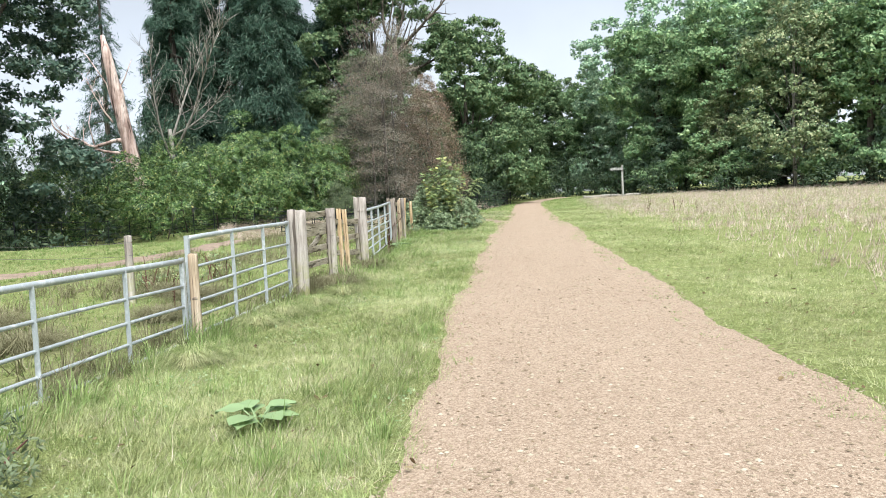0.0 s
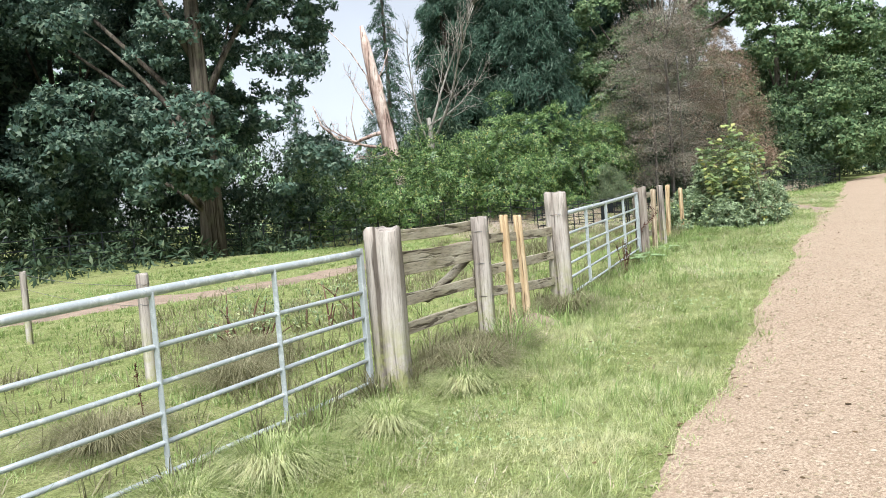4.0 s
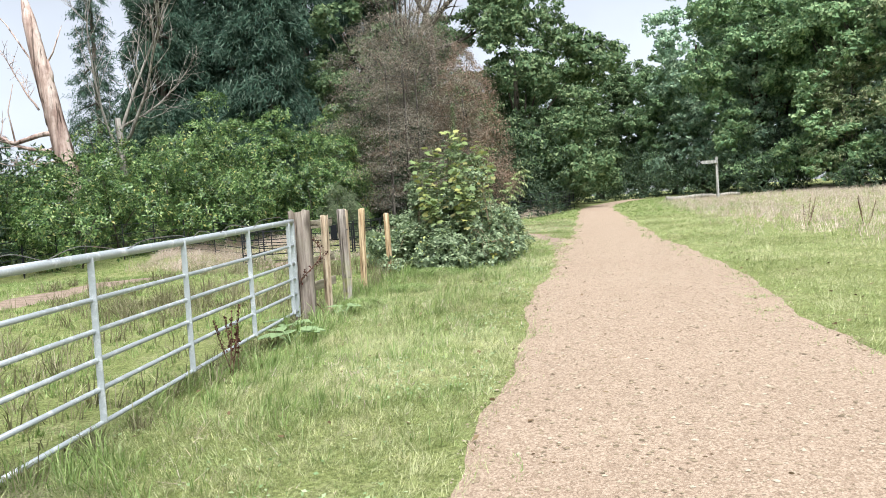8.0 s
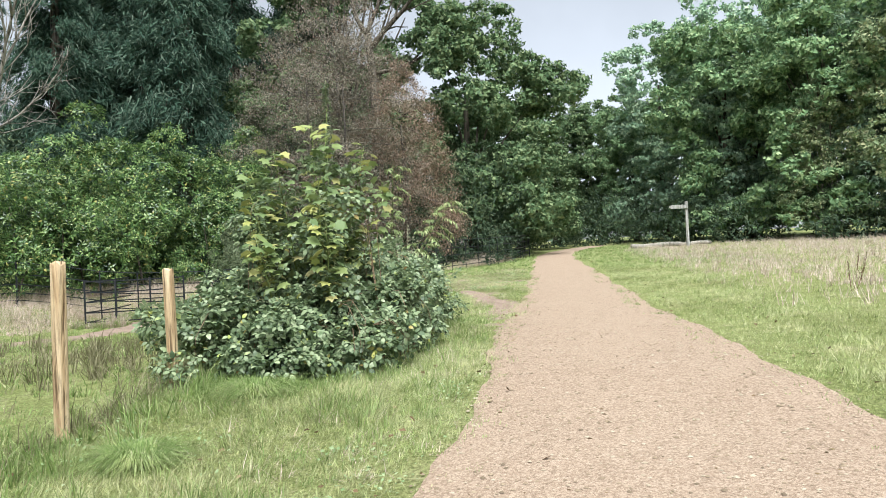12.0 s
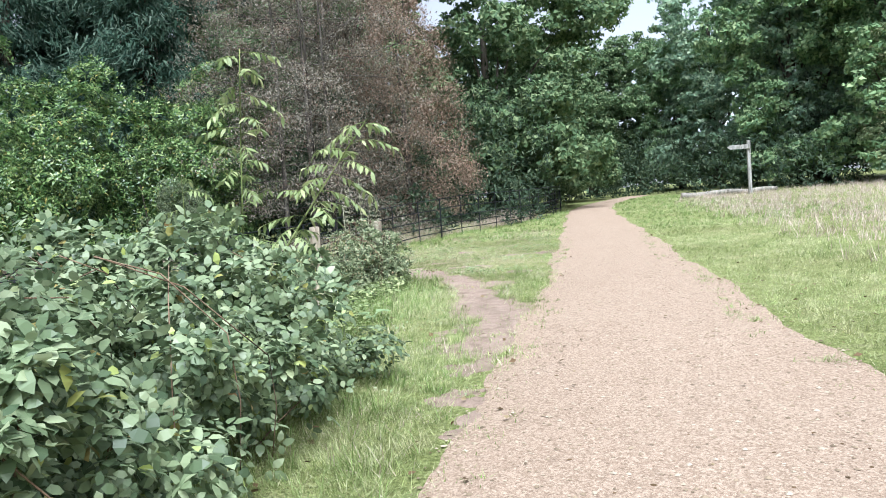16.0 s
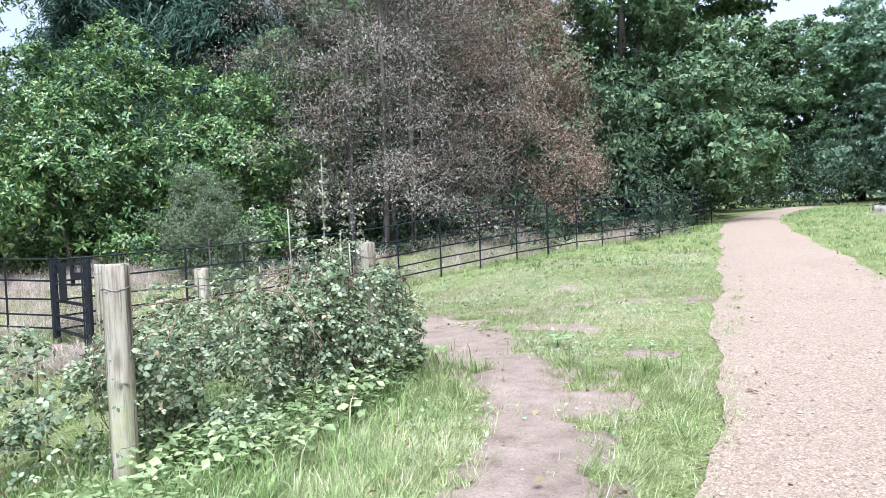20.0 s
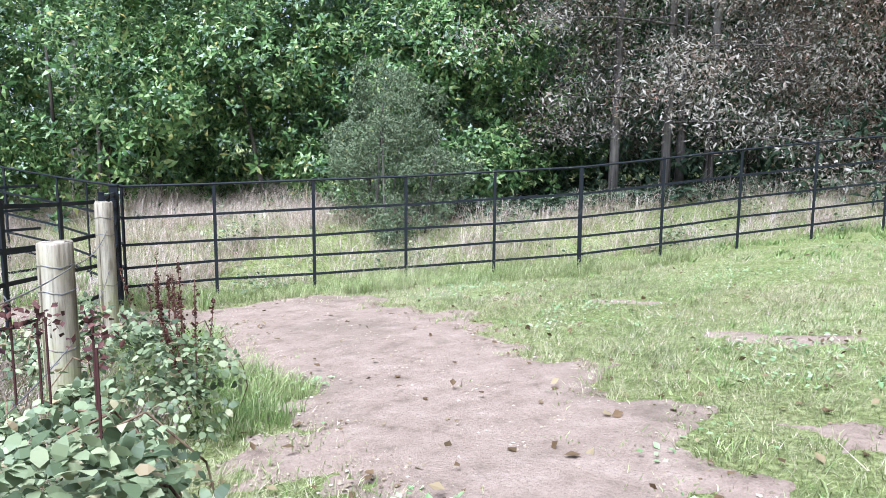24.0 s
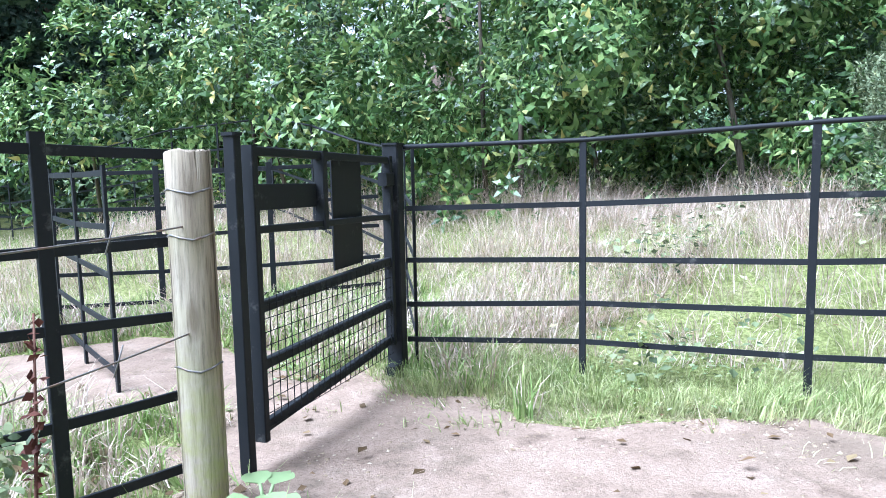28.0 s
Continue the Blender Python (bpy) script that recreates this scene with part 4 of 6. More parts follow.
def lobed_crown(rng, n_leaf, r, h, base, lobes, lobe_r, skirt):
    """Leaves of a broad crown: uneven lobes over a dome, each of many small clumps on its upper and outer side."""
    u = unit(rng.normal(size=(lobes, 3)) + np.array([0, 0, 0.15]))
    ph = rng.uniform(0, 6, 2)
    lump = 1 + 0.16 * np.sin(2.6 * u[:, 0] + 2 * u[:, 2] + ph[0]) + 0.12 * np.sin(4.3 * u[:, 1] - 3.1 * u[:, 2] + ph[1])
    p = u * (rng.uniform(0.3, 1.0, lobes) ** 0.6 * lump)[:, None]
    c = np.stack([p[:, 0] * r * 0.86, p[:, 1] * r * 0.86, (base + h) / 2 + p[:, 2] * (h - base) * 0.46], -1)
    k = int(skirt * lobes)
    if k:
        a = rng.uniform(0, 2 * np.pi, k)
        c[:k] = np.stack([np.cos(a) * r * 0.75, np.sin(a) * r * 0.75, base + rng.uniform(0.4, 0.2 * h, k)], -1)
        u[:k] = np.stack([np.cos(a), np.sin(a), 0 * a], -1)
    size = lobe_r * r * rng.uniform(0.6, 1.3, lobes)
    per = 16
    own = np.repeat(np.arange(lobes), per)
    w = unit(rng.normal(size=(lobes * per, 3)) + u[own] * 0.6 + np.array([0, 0, 0.3]))
    sub = c[own] + w * (size[own] * rng.uniform(0.75, 1.1, lobes * per))[:, None] * np.array([1, 1, 0.72])
    small = size[own] * rng.uniform(0.22, 0.46, lobes * per)
    who = rng.choice(lobes * per, n_leaf, p=small ** 2 / (small ** 2).sum())
    puff = unit(rng.normal(size=(n_leaf, 3)) + w[who] * 0.5 + np.array([0, 0, 0.35]))
    leaf = sub[who] + puff * (small[who] * rng.uniform(0.15, 1.15, n_leaf) ** 0.6)[:, None] * np.array([1, 1, 0.6])
    leaf[:, 2] = np.where(leaf[:, 2] < base * 0.5, base * 0.5 + rng.uniform(0, 0.6, n_leaf), leaf[:, 2])
    nrm = puff * 0.7 + w[who] * 0.4 + np.array([0, 0, 0.4]) + rng.normal(0, 0.3, (n_leaf, 3))
    return leaf, nrm, c


PROFILES = {
    "cone": lambda t: (1.02 - t) ** 0.75,
    "spire": lambda t: (1.02 - t) ** 0.95,
    "column": lambda t: np.sqrt(np.clip(1 - (1.75 * (t - 0.38)) ** 2, 0.03, 1)),
    "dome": lambda t: np.sqrt(np.clip(1 - (1.35 * (t - 0.36)) ** 2, 0.08, 1)),
}


def bough_crown(rng, n_leaf, r, h, base, boughs, profile, droop, rise, thick, inner, flutter):
    """Leaves along spreading boughs, in flat sprays with gaps between the tiers; inner: how near the trunk they begin."""
    k = np.arange(boughs)
    t = np.clip((k + rng.uniform(0, 1, boughs)) / boughs, 0, 0.995)
    az = k * 2.4 + rng.normal(0, 0.3, boughs)
    ln = r * PROFILES[profile](t) * rng.uniform(0.72, 1.15, boughs)
    z0 = base + t * (h - base)
    per = 26
    own = np.repeat(k, per)
    m = boughs * per
    s = inner + (1 - inner) * rng.uniform(0, 1, m) ** 0.75
    side = rng.normal(0, 0.17, m) * ln[own] * (0.45 + 0.75 * s)
    q = ln[own] * s
    ca, sa = np.cos(az[own]), np.sin(az[own])
    z = z0[own] + rise * q - droop * q * s + rng.normal(0, thick * 0.6, m) * ln[own] * 0.12 - 0.12 * np.abs(side)
    sub = np.stack([ca * q - sa * side, sa * q + ca * side, z], -1)
    small = (0.10 + 0.085 * ln[own]) * rng.uniform(0.6, 1.5, m)
    who = rng.choice(m, n_leaf, p=small ** 1.7 / (small ** 1.7).sum())
    puff = rng.normal(0, 0.6, (n_leaf, 3))
    leaf = sub[who] + puff * small[who][:, None] * np.array([1, 1, thick])
    leaf[:, 2] = np.where(leaf[:, 2] < 0.35, 0.35 + rng.uniform(0, 0.5, n_leaf), leaf[:, 2])
    nrm = np.array([0, 0, 1.0]) + 0.35 * np.stack([ca[who], sa[who], 0 * sa[who]], -1) + rng.normal(0, flutter, (n_leaf, 3))
    ends = np.stack([np.cos(az) * ln * 0.8, np.sin(az) * ln * 0.8, z0 + rise * ln * 0.8 - droop * ln * 0.64], -1)
    return leaf, nrm, ends, z0


def tree(name, x, y, h, r, base, leaf, n_leaf, size, seed, label, bark="bark", shape="lobed", trunk_r=0.3, trunks=((0, 0),), group="", limbs=7, leaf_shape=TRI, lobes=46, lobe_r=0.30, skirt=0.0, droop=0.3, rise=0.1, thick=0.5, inner=0.15, trunk_top=0.72, hang=0.0, flutter=0.5):
    """A tree; shape: lobed for a broad crown, or a profile of spreading boughs (cone, spire, column, dome)."""
    rng = np.random.default_rng(seed)
    ob = thing(name, (x, y, z_at(x, y)), label, "tree", group)
    if shape == "lobed":
        c, nrm, ends = lobed_crown(rng, n_leaf, r, h, base, lobes, lobe_r, skirt)
        starts = np.minimum(np.maximum(base * 0.7, 0.45 * ends[:, 2]), h * 0.6)
    else:
        c, nrm, ends, starts = bough_crown(rng, n_leaf, r, h, base, lobes, shape, droop, rise, thick, inner, flutter)
    top = h * (trunk_top if shape in ("lobed", "dome", "column") else 0.96)
    for tx, ty in trunks:
        t = np.linspace(0, 1, 9)
        wav = np.stack([tx + 0.25 * np.sin(2.4 * t + seed) * t * trunk_r * 4, ty + 0.25 * np.cos(1.9 * t + seed) * t * trunk_r * 4, -0.4 + t * top], -1)
        tube(Geo(), wav, trunk_r * (1.25 - 1.05 * t ** 0.8) + 0.02, 10).put("trunk", M[bark], ob)
    for k, i in enumerate(rng.permutation(len(ends))[: limbs * len(trunks)]):
        tx, ty = trunks[k % len(trunks)]
        e = ends[i]
        st = np.array([tx, ty, min(starts[i], top)])
        mid = st + (e - st) * 0.5 + rng.normal(0, 0.05, 3) * r + np.array([0, 0, 0.04 * r])
        tt = np.linspace(0, 1, 6)[:, None]
        thin = trunk_r * (1.0 - 0.6 * starts[i] / h)
        tube(Geo(), (1 - tt) ** 2 * st + 2 * tt * (1 - tt) * mid + tt ** 2 * e, np.linspace(thin * 0.42, trunk_r * 0.06 + 0.008, 6), 6).put("limb", M[bark], ob)
    g = Geo()
    lie = rng.normal(size=(n_leaf, 3))
    if hang:
        lie = lie * 0.45 + unit(c * np.array([1, 1, 0])) * (1 - hang) - np.array([0, 0, hang])
        nrm = rng.normal(size=(n_leaf, 3))
    scatter(g, *leaf_shape, c, *aligned(lie, unit(nrm)), size * rng.uniform(0.6, 1.3, n_leaf))
    g.put("crown", M[leaf], ob, "", False)
    return ob


# the copper trees behind the park fence
tree("copper_tree", -5.2, 48.6, 10.6, 3.9, 0.9, "copper_leaf", 105000, 0.09, 101, "multi-stemmed copper-leaved tree thinning in autumn", "copper_bark", "dome", 0.065, ((-0.5, -0.9), (0.3, -0.5), (0.8, 0.2), (0.1, 0.6)), "copper trees", 16, LONG, 74, droop=0.42, rise=0.30, thick=0.55, inner=0.2, trunk_top=0.8, flutter=0.42)
tree("copper_tree", -2.2, 52.0, 9.6, 2.5, 0.9, "russet_leaf", 60000, 0.10, 102, "tall russet-leaved tree behind the park fence", "copper_bark", "column", 0.14, ((0, 0),), "copper trees", 20, LONG, 70, droop=0.8, rise=0.2, thick=0.8, inner=0.25)
tree("copper_tree", -5.6, 55.0, 14.5, 3.2, 5.0, "copper_leaf", 15000, 0.14, 103, "bare-topped grey-brown copper-leaved tree", "copper_bark", "column", 0.16, ((0, 0),), "copper trees", 34, LONG, 44, droop=0.2, rise=0.7, thick=0.8, inner=0.3)
# oaks closing the far end of the path
oak = tree("oak", 0.9, 63.5, 15.5, 5.6, 0.8, "oak_leaf", 66000, 0.28, 104, "broad dark oak overhanging the end of the path", trunk_r=0.4, limbs=10, group="path oaks", skirt=0.2, lobes=90, lobe_r=0.26)
tree("oak", -7.5, 66, 21.5, 6.4, 9.0, "oak_leaf", 26000, 0.31, 105, "tall oak with gnarled bare limbs above its neighbours", trunk_r=0.45, limbs=22, group="path oaks", lobes=30, lobe_r=0.24)
for i, (x, y, s) in enumerate(((4.4, 76, 0.78), (9.5, 97, 0.95), (1.0, 88, 0.95), (-8, 82, 1.15), (14.2, 96, 1.0), (3.0, 69, 0.5), (-12.2, 61, 0.72))):
    c = copy_thing(oak, pose(x, y, z_at(x, y), 0, 0, 70 * i + 40))
    c.scale = (s, s, s * 0.95)
# pines and dark trees behind the hedge
pine = tree("pine", -14.7, 57, 24, 4.2, 3.0, "pine_leaf", 80000, 0.34, 106, "tall dark pine with drooping boughs and a bare trunk", "bark", "cone", 0.52, ((0, 0),), "dark pines", 26, NEEDLE, 70, droop=0.7, rise=0.1, thick=1.1, inner=0.3, hang=0.55)
for i, (x, y, s) in enumerate(((-19.0, 62, 1.1), (-23.5, 66, 1.2), (-11, 71, 1.25), (-17, 72, 1.2), (-22.5, 58.5, 0.95))):
    c = copy_thing(pine, pose(x, y, z_at(x, y), 0, 0, 100 * i + 30))
    c.scale = (s, s, s)
spire = tree("conifer", -33, 68, 27, 3.6, 1.5, "pine_leaf", 26000, 0.27, 107, "narrow pointed conifer against the sky", "bark", "spire", 0.25, ((0, 0),), "conifers", 14, NEEDLE, 90, droop=0.6, thick=0.9, hang=0.5)
c = copy_thing(spire, pose(-42.5, 66, z_at(-42.5, 66), 0, 0, 75))
c.scale = (0.62, 0.62, 0.62)
# the big dark tree over the field
big = tree("oak", -22.3, 30.0, 21, 7.2, 1.6, "shade_leaf", 150000, 0.21, 108, "large dark broadleaf tree overshadowing the field", trunk_r=0.40, trunks=((2.95, -2.3),), group="field trees", limbs=12, lobes=150, lobe_r=0.17, skirt=0.12, trunk_top=0.9)
far_big = tree("oak", -31, 31, 15, 6.0, 2.0, "shade_leaf", 44000, 0.33, 109, "dark broadleaf tree standing behind the field", trunk_r=0.35, limbs=10, group="field trees", lobes=50, lobe_r=0.24)
for i, (x, y, s) in enumerate(((-31, 21, 1.15), (-27, 13, 1.0), (-36, 27, 1.1))):
    c = copy_thing(far_big, pose(x, y, z_at(x, y), 0, 0, 80 * i + 50))
    c.scale = (s, s, s)
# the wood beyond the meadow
wood_a = tree("woodland_tree", 19.0, 88, 21, 6.0, 0.6, "hazed_leaf", 46000, 0.33, 110, "dense green broadleaf tree at the edge of the wood", trunk_r=0.35, limbs=8, group="edge of the wood", skirt=0.2, lobes=95, lobe_r=0.25)
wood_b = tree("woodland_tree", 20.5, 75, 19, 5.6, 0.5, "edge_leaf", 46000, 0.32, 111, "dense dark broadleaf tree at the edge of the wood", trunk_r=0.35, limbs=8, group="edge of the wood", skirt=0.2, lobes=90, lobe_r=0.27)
wood_c = tree("woodland_tree", 27.0, 60, 17, 4.2, 0.8, "yellow_leaf", 20000, 0.26, 112, "slender yellowing birch-like tree before the wood", "pale_bark", trunk_r=0.13, trunks=((0, 0), (0.8, 0.5)), limbs=10, group="edge of the wood", skirt=0.15, lobes=70, lobe_r=0.26)
EDGE = ((16.5, 90, 1, 0.78), (23, 77, 0, 1.05), (24.0, 66.5, 1, 0.95), (29, 67, 0, 1.05), (32, 58, 1, 0.9), (37, 60, 0, 1.0), (38, 51, 1, 0.9), (44, 52, 0, 1.0), (43, 44, 2, 0.9), (48, 42, 1, 0.95), (52, 33, 0, 1.0), (33, 71, 1, 1.1), (26, 86, 0, 1.1), (36.5, 49, 2, 0.85), (42, 64, 1, 1.1), (22.5, 64.5, 2, 0.6))
for i, (x, y, k, s) in enumerate(EDGE):
    src = (wood_a, wood_b, wood_c)[k]
    c = copy_thing(src, pose(x, y, z_at(x, y), 0, 0, 67 * i))
    c.scale = (s, s, s)
# trees behind the walker and far round, so that the place is closed
back = tree("woodland_tree", -30, -12, 19, 6.5, 0.8, "hazed_leaf", 2600, 1.1, 113, "broadleaf tree of the surrounding wood", trunk_r=0.35, limbs=5, group="surrounding wood", leaf_shape=CLUMP, lobes=20)
for i, (x, y) in enumerate(((-14, -34), (4, -42), (22, -36), (40, -14), (56, 4), (-40, 6), (-44, 40), (56, 20), (-52, 62))):
    copy_thing(back, pose(x, y, z_at(x, y), 0, 0, 50 * i))


# ---- dead trunk and bare tree ----
def bare_tree(name, x, y, label, seed, boughs, trunk, mat, forks=5, group=""):
    rng = np.random.default_rng(seed)
    ob = thing(name, (x, y, z_at(x, y)), label, "tree", group)
    tube(Geo(), trunk[0], trunk[1], 11).put("trunk", M[mat], ob)
    for s, d, ln, r in boughs:
        main = limb_path(rng, s, d, ln, 0.22, 8, 0.25)
        g = tube(Geo(), main, np.linspace(r, r * 0.25, 9), 7)
        for i in range(2, 9):
            for _ in range(forks // 2 + 1):
                dd = main[i] - main[i - 1]
                dd = dd / np.linalg.norm(dd) + rng.normal(0, 0.55, 3) + np.array([0, 0, 0.25])
                tw = limb_path(rng, main[i], dd, ln * rng.uniform(0.15, 0.4), 0.3, 4, 0.2)
                tube(g, tw, np.linspace(r * 0.3, 0.006, 5), 4)
                for _ in range(2):
                    t2 = limb_path(rng, tw[2], tw[3] - tw[2] + rng.normal(0, 0.25, 3), ln * 0.12, 0.3, 3, 0.1)
                    tube(g, t2, np.linspace(r * 0.14 + 0.004, 0.004, 4), 3)
        g.put("bough", M[mat], ob)
    return ob


tt = np.linspace(0, 1, 12)
bare_tree("old_oak", -5.2, 62.5, "half-bare old oak with gnarled dark limbs", 203, (((0, 0, 13), (1.0, -0.2, 0.55), 6.5, 0.20), ((0, 0, 14), (0.6, 0.2, 1.2), 5.0, 0.16), ((0, 0, 11.5), (1.0, 0.3, 0.25), 5.5, 0.15), ((0, 0, 14), (-0.7, 0, 1.0), 5.0, 0.16)), (np.stack([0.4 * np.sin(3 * tt), 0 * tt, -0.3 + 14.3 * tt], -1), 0.42 - 0.2 * tt), "bark", 2)
snag = bare_tree("dead_tree", -18.8, 41.6, "tall broken bleached dead trunk leaning above the hedge", 201, (((-0.6, 0, 4.6), (-1, -0.2, 0.25), 3.6, 0.10), ((-1.0, 0, 6.4), (-1, 0.1, 1.2), 2.8, 0.05), ((-0.3, 0, 4.2), (-0.8, -0.3, -0.6), 2.2, 0.05)), (np.stack([0.7 - 1.9 * tt, 0.1 * np.sin(5 * tt), -0.3 + 11.6 * tt], -1), np.array([0.55, 0.5, 0.46, 0.44, 0.42, 0.40, 0.36, 0.37, 0.33, 0.30, 0.26, 0.10])), "snag", 3)
for line, r in ((((0, 0, 5.4), (-0.9, -0.2, 5.3), (-2.0, -0.3, 5.0), (-3.2, -0.3, 5.3), (-4.3, -0.2, 6.2), (-4.9, 0, 7.4)), 0.13), (((-0.1, 0, 5.6), (-0.9, 0, 7.2), (-1.2, 0, 8.6), (-2.2, 0, 10.2), (-4.0, 0.2, 12.0)), 0.06), (((0.1, 0, 5.0), (-0.9, 0.3, 4.7), (-1.8, 0.4, 4.2), (-2.4, 0.4, 4.3)), 0.06), (((-2.0, -0.3, 5.0), (-2.3, -0.2, 6.4), (-2.1, 0, 7.6)), 0.04), (((-0.7, 0, 8.0), (-0.2, 0.1, 8.8), (0.3, 0.1, 9.9)), 0.05)):
    tube(Geo(), line, np.linspace(r, r * 0.3, len(line)), 7).put("bough", M["snag"], snag)
rng = np.random.default_rng(207)
for i in range(9):
    t = rng.uniform(0.1, 0.95)
    a = rng.uniform(0, 6.28)
    r = 0.5 - 0.3 * t
    p = np.array([0.7 - 1.9 * t + r * 0.75 * math.cos(a), r * 0.75 * math.sin(a), -0.3 + 11.6 * t])
    tube(Geo(), [p, p + (-0.03, 0, 0.5), p + (-0.14 + 0.08 * math.cos(a), 0, 1.1)], [0.12, 0.15, 0.02], 6).put("splinter", M["snag"], snag)
bare_tree("leafless_tree", -17.2, 43.2, "leafless pale tree with fine upswept branches", 202, (((0, 0, 4.5), (0.9, -0.2, 1.3), 8.0, 0.09), ((0, 0, 5.0), (0.5, 0.1, 1.6), 8.0, 0.08), ((0, 0, 4.2), (-0.5, 0, 1.8), 6.0, 0.07), ((0, 0, 5.5), (0.9, 0.3, 0.5), 4.5, 0.06)), (np.stack([0.15 * np.sin(3 * tt), 0 * tt, -0.3 + 6.3 * tt], -1), 0.24 - 0.12 * tt), "pale_bark", 5)


# ---- hedge and shrubs ----
def shrub(name, blobs, leaf, n_sprays, size, seed, label, per=6, leaf_shape=OVAL, stems=10, category="shrub", group="", bark="bark", droop=0.35, fill=0.25, smoothness=0.28, lobes=0, lobe_r=0.5, core=0.15, along=0.45, spread=0.7, face=0.7):
    """Sprays of leaves over the skin of a heap of uneven lobes; blobs: (x, y, z, rx, ry, rz) above the ground."""
    rng = np.random.default_rng(seed)
    bl = np.array(blobs, float)
    ox, oy = bl[0, 0], bl[0, 1]
    oz = z_at(ox, oy)
    ob = thing(name, (ox, oy, oz), label, category, group)
    area = bl[:, 3] * bl[:, 5] + bl[:, 4] * bl[:, 5] + bl[:, 3] * bl[:, 4]
    who = rng.choice(len(bl), n_sprays, p=area / area.sum())
    u = rng.normal(size=(n_sprays, 3))
    u /= np.linalg.norm(u, axis=1)[:, None]
    rad = np.where(rng.random(n_sprays) < fill, rng.uniform(0.45, 0.85, n_sprays), rng.uniform(0.88, 1.06, n_sprays))
    bumpy = 1 + smoothness * (0.5 * np.sin(4 * u[:, 0] + 3 * u[:, 2] + who) + 0.4 * np.sin(7 * u[:, 1] - 5 * u[:, 2] + 2 * who))
    c = bl[who, :3] + u * (rad * bumpy)[:, None] * bl[who, 3:]
    inside = np.zeros(n_sprays, bool)
    for b in bl:
        inside |= (((c - b[:3]) / (b[3:] * 0.72)) ** 2).sum(1) < 1
    if lobes:
        pick = rng.permutation(n_sprays)[:lobes]
        pick = pick[c[pick, 2] > 0.1]
        own = rng.integers(0, len(pick), n_sprays)
        w = rng.normal(size=(n_sprays, 3)) + u[pick][own] * 0.8 + np.array([0, 0, 0.25])
        w /= np.linalg.norm(w, axis=1)[:, None]
        size_of = lobe_r * rng.uniform(0.55, 1.35, len(pick))[own] * rng.uniform(0.3, 1.0, n_sprays) ** 0.35
        loose = rng.random(n_sprays) < 0.78
        c = np.where(loose[:, None], c[pick][own] + w * size_of[:, None] * np.array([1, 1, 0.75]), c)
        u = np.where(loose[:, None], w, u)
        inside &= ~loose
    keep = (c[:, 2] > 0.03) & (~inside | (rng.random(n_sprays) < core))
    c, u = c[keep], u[keep]
    n = len(c)
    c[:, 2] += land(c[:, 0], c[:, 1])
    out = u + rng.normal(0, 0.35, (n, 3)) + np.array([0, 0, 0.35])
    out /= np.linalg.norm(out, axis=1)[:, None]
    centre = np.repeat(c - np.array([ox, oy, oz]), per, 0)
    axis = np.repeat(out, per, 0)
    x = axis * along + rng.normal(0, spread, (n * per, 3)) - np.array([0, 0, droop])
    nrm = axis + np.array([0, 0, face]) + rng.normal(0, 0.35, (n * per, 3))
    fx = aligned(x, nrm)
    centre = centre + fx[0] * size * 0.12
    g = Geo()
    scatter(g, *leaf_shape, centre, *fx, size * rng.uniform(0.6, 1.15, n * per))
    g.put("leaves", M[leaf], ob, "", False)
    for _ in range(stems):
        i = rng.integers(0, n)
        e = c[i]
        b = bl[np.argmin(((bl[:, :2] - e[:2]) ** 2).sum(1))]
        foot = np.array([0.6 * e[0] + 0.4 * b[0] + rng.normal(0, 0.15), 0.6 * e[1] + 0.4 * b[1] + rng.normal(0, 0.15), 0])
        foot[2] = z_at(foot[0], foot[1]) - 0.1
        m = (foot + e) / 2 + np.array([0, 0, 0.25 * abs(e[2] - foot[2])])
        t = np.linspace(0, 1, 7)[:, None]
        pts = (1 - t) ** 2 * foot + 2 * t * (1 - t) * m + t ** 2 * e - np.array([ox, oy, oz])
        rr = (0.012 + 0.012 * b[5]) * (0.35 if bark == "cane" else 1.0)
        tube(Geo(), pts, np.linspace(rr, rr * 0.3, 7), 5).put("stem", M[bark], ob)
    return ob


shrub("laurel_hedge", [(-12.8, 41.4, 2.0, 2.2, 2.0, 3.0), (-13.9, 38.4, 1.7, 2.3, 2.0, 2.3), (-15.2, 36.0, 1.5, 1.9, 1.8, 2.0), (-10.9, 44.4, 2.1, 2.3, 2.1, 3.2), (-13.4, 45.5, 2.3, 2.4, 2.4, 3.4), (-12.4, 43.2, 2.6, 1.6, 1.6, 2.3), (-9.2, 47.2, 1.9, 2.0, 2.2, 2.8), (-8.3, 49.8, 2.6, 2.0, 1.8, 3.6), (-10.2, 46.2, 2.4, 2.2, 2.0, 3.2), (-8.9, 45.6, 1.2, 1.2, 1.3, 1.7)], "laurel", 19000, 0.235, 301, "tall glossy green laurel hedge behind the park fence", per=1, leaf_shape=SHOOT, along=1.0, spread=0.35, droop=-0.1, core=0.35, fill=0.35, stems=16, category="hedge", smoothness=0.4, lobes=190, lobe_r=0.75)
shrub("laurel_hedge", [(-17.2, 38.8, 1.5, 2.4, 2.2, 2.4), (-20.0, 37.0, 1.4, 2.4, 2.2, 2.0), (-16.3, 43.0, 1.9, 2.6, 2.6, 2.9), (-22.5, 40, 1.5, 2.8, 2.6, 2.4), (-19.2, 42.5, 1.7, 2.4, 2.4, 2.2)], "laurel", 6500, 0.26, 302, "rounded green laurel thicket beyond the field", per=1, leaf_shape=SHOOT, along=1.0, spread=0.3, droop=0.0, core=0.5, stems=8, category="hedge", lobes=260, lobe_r=0.75)
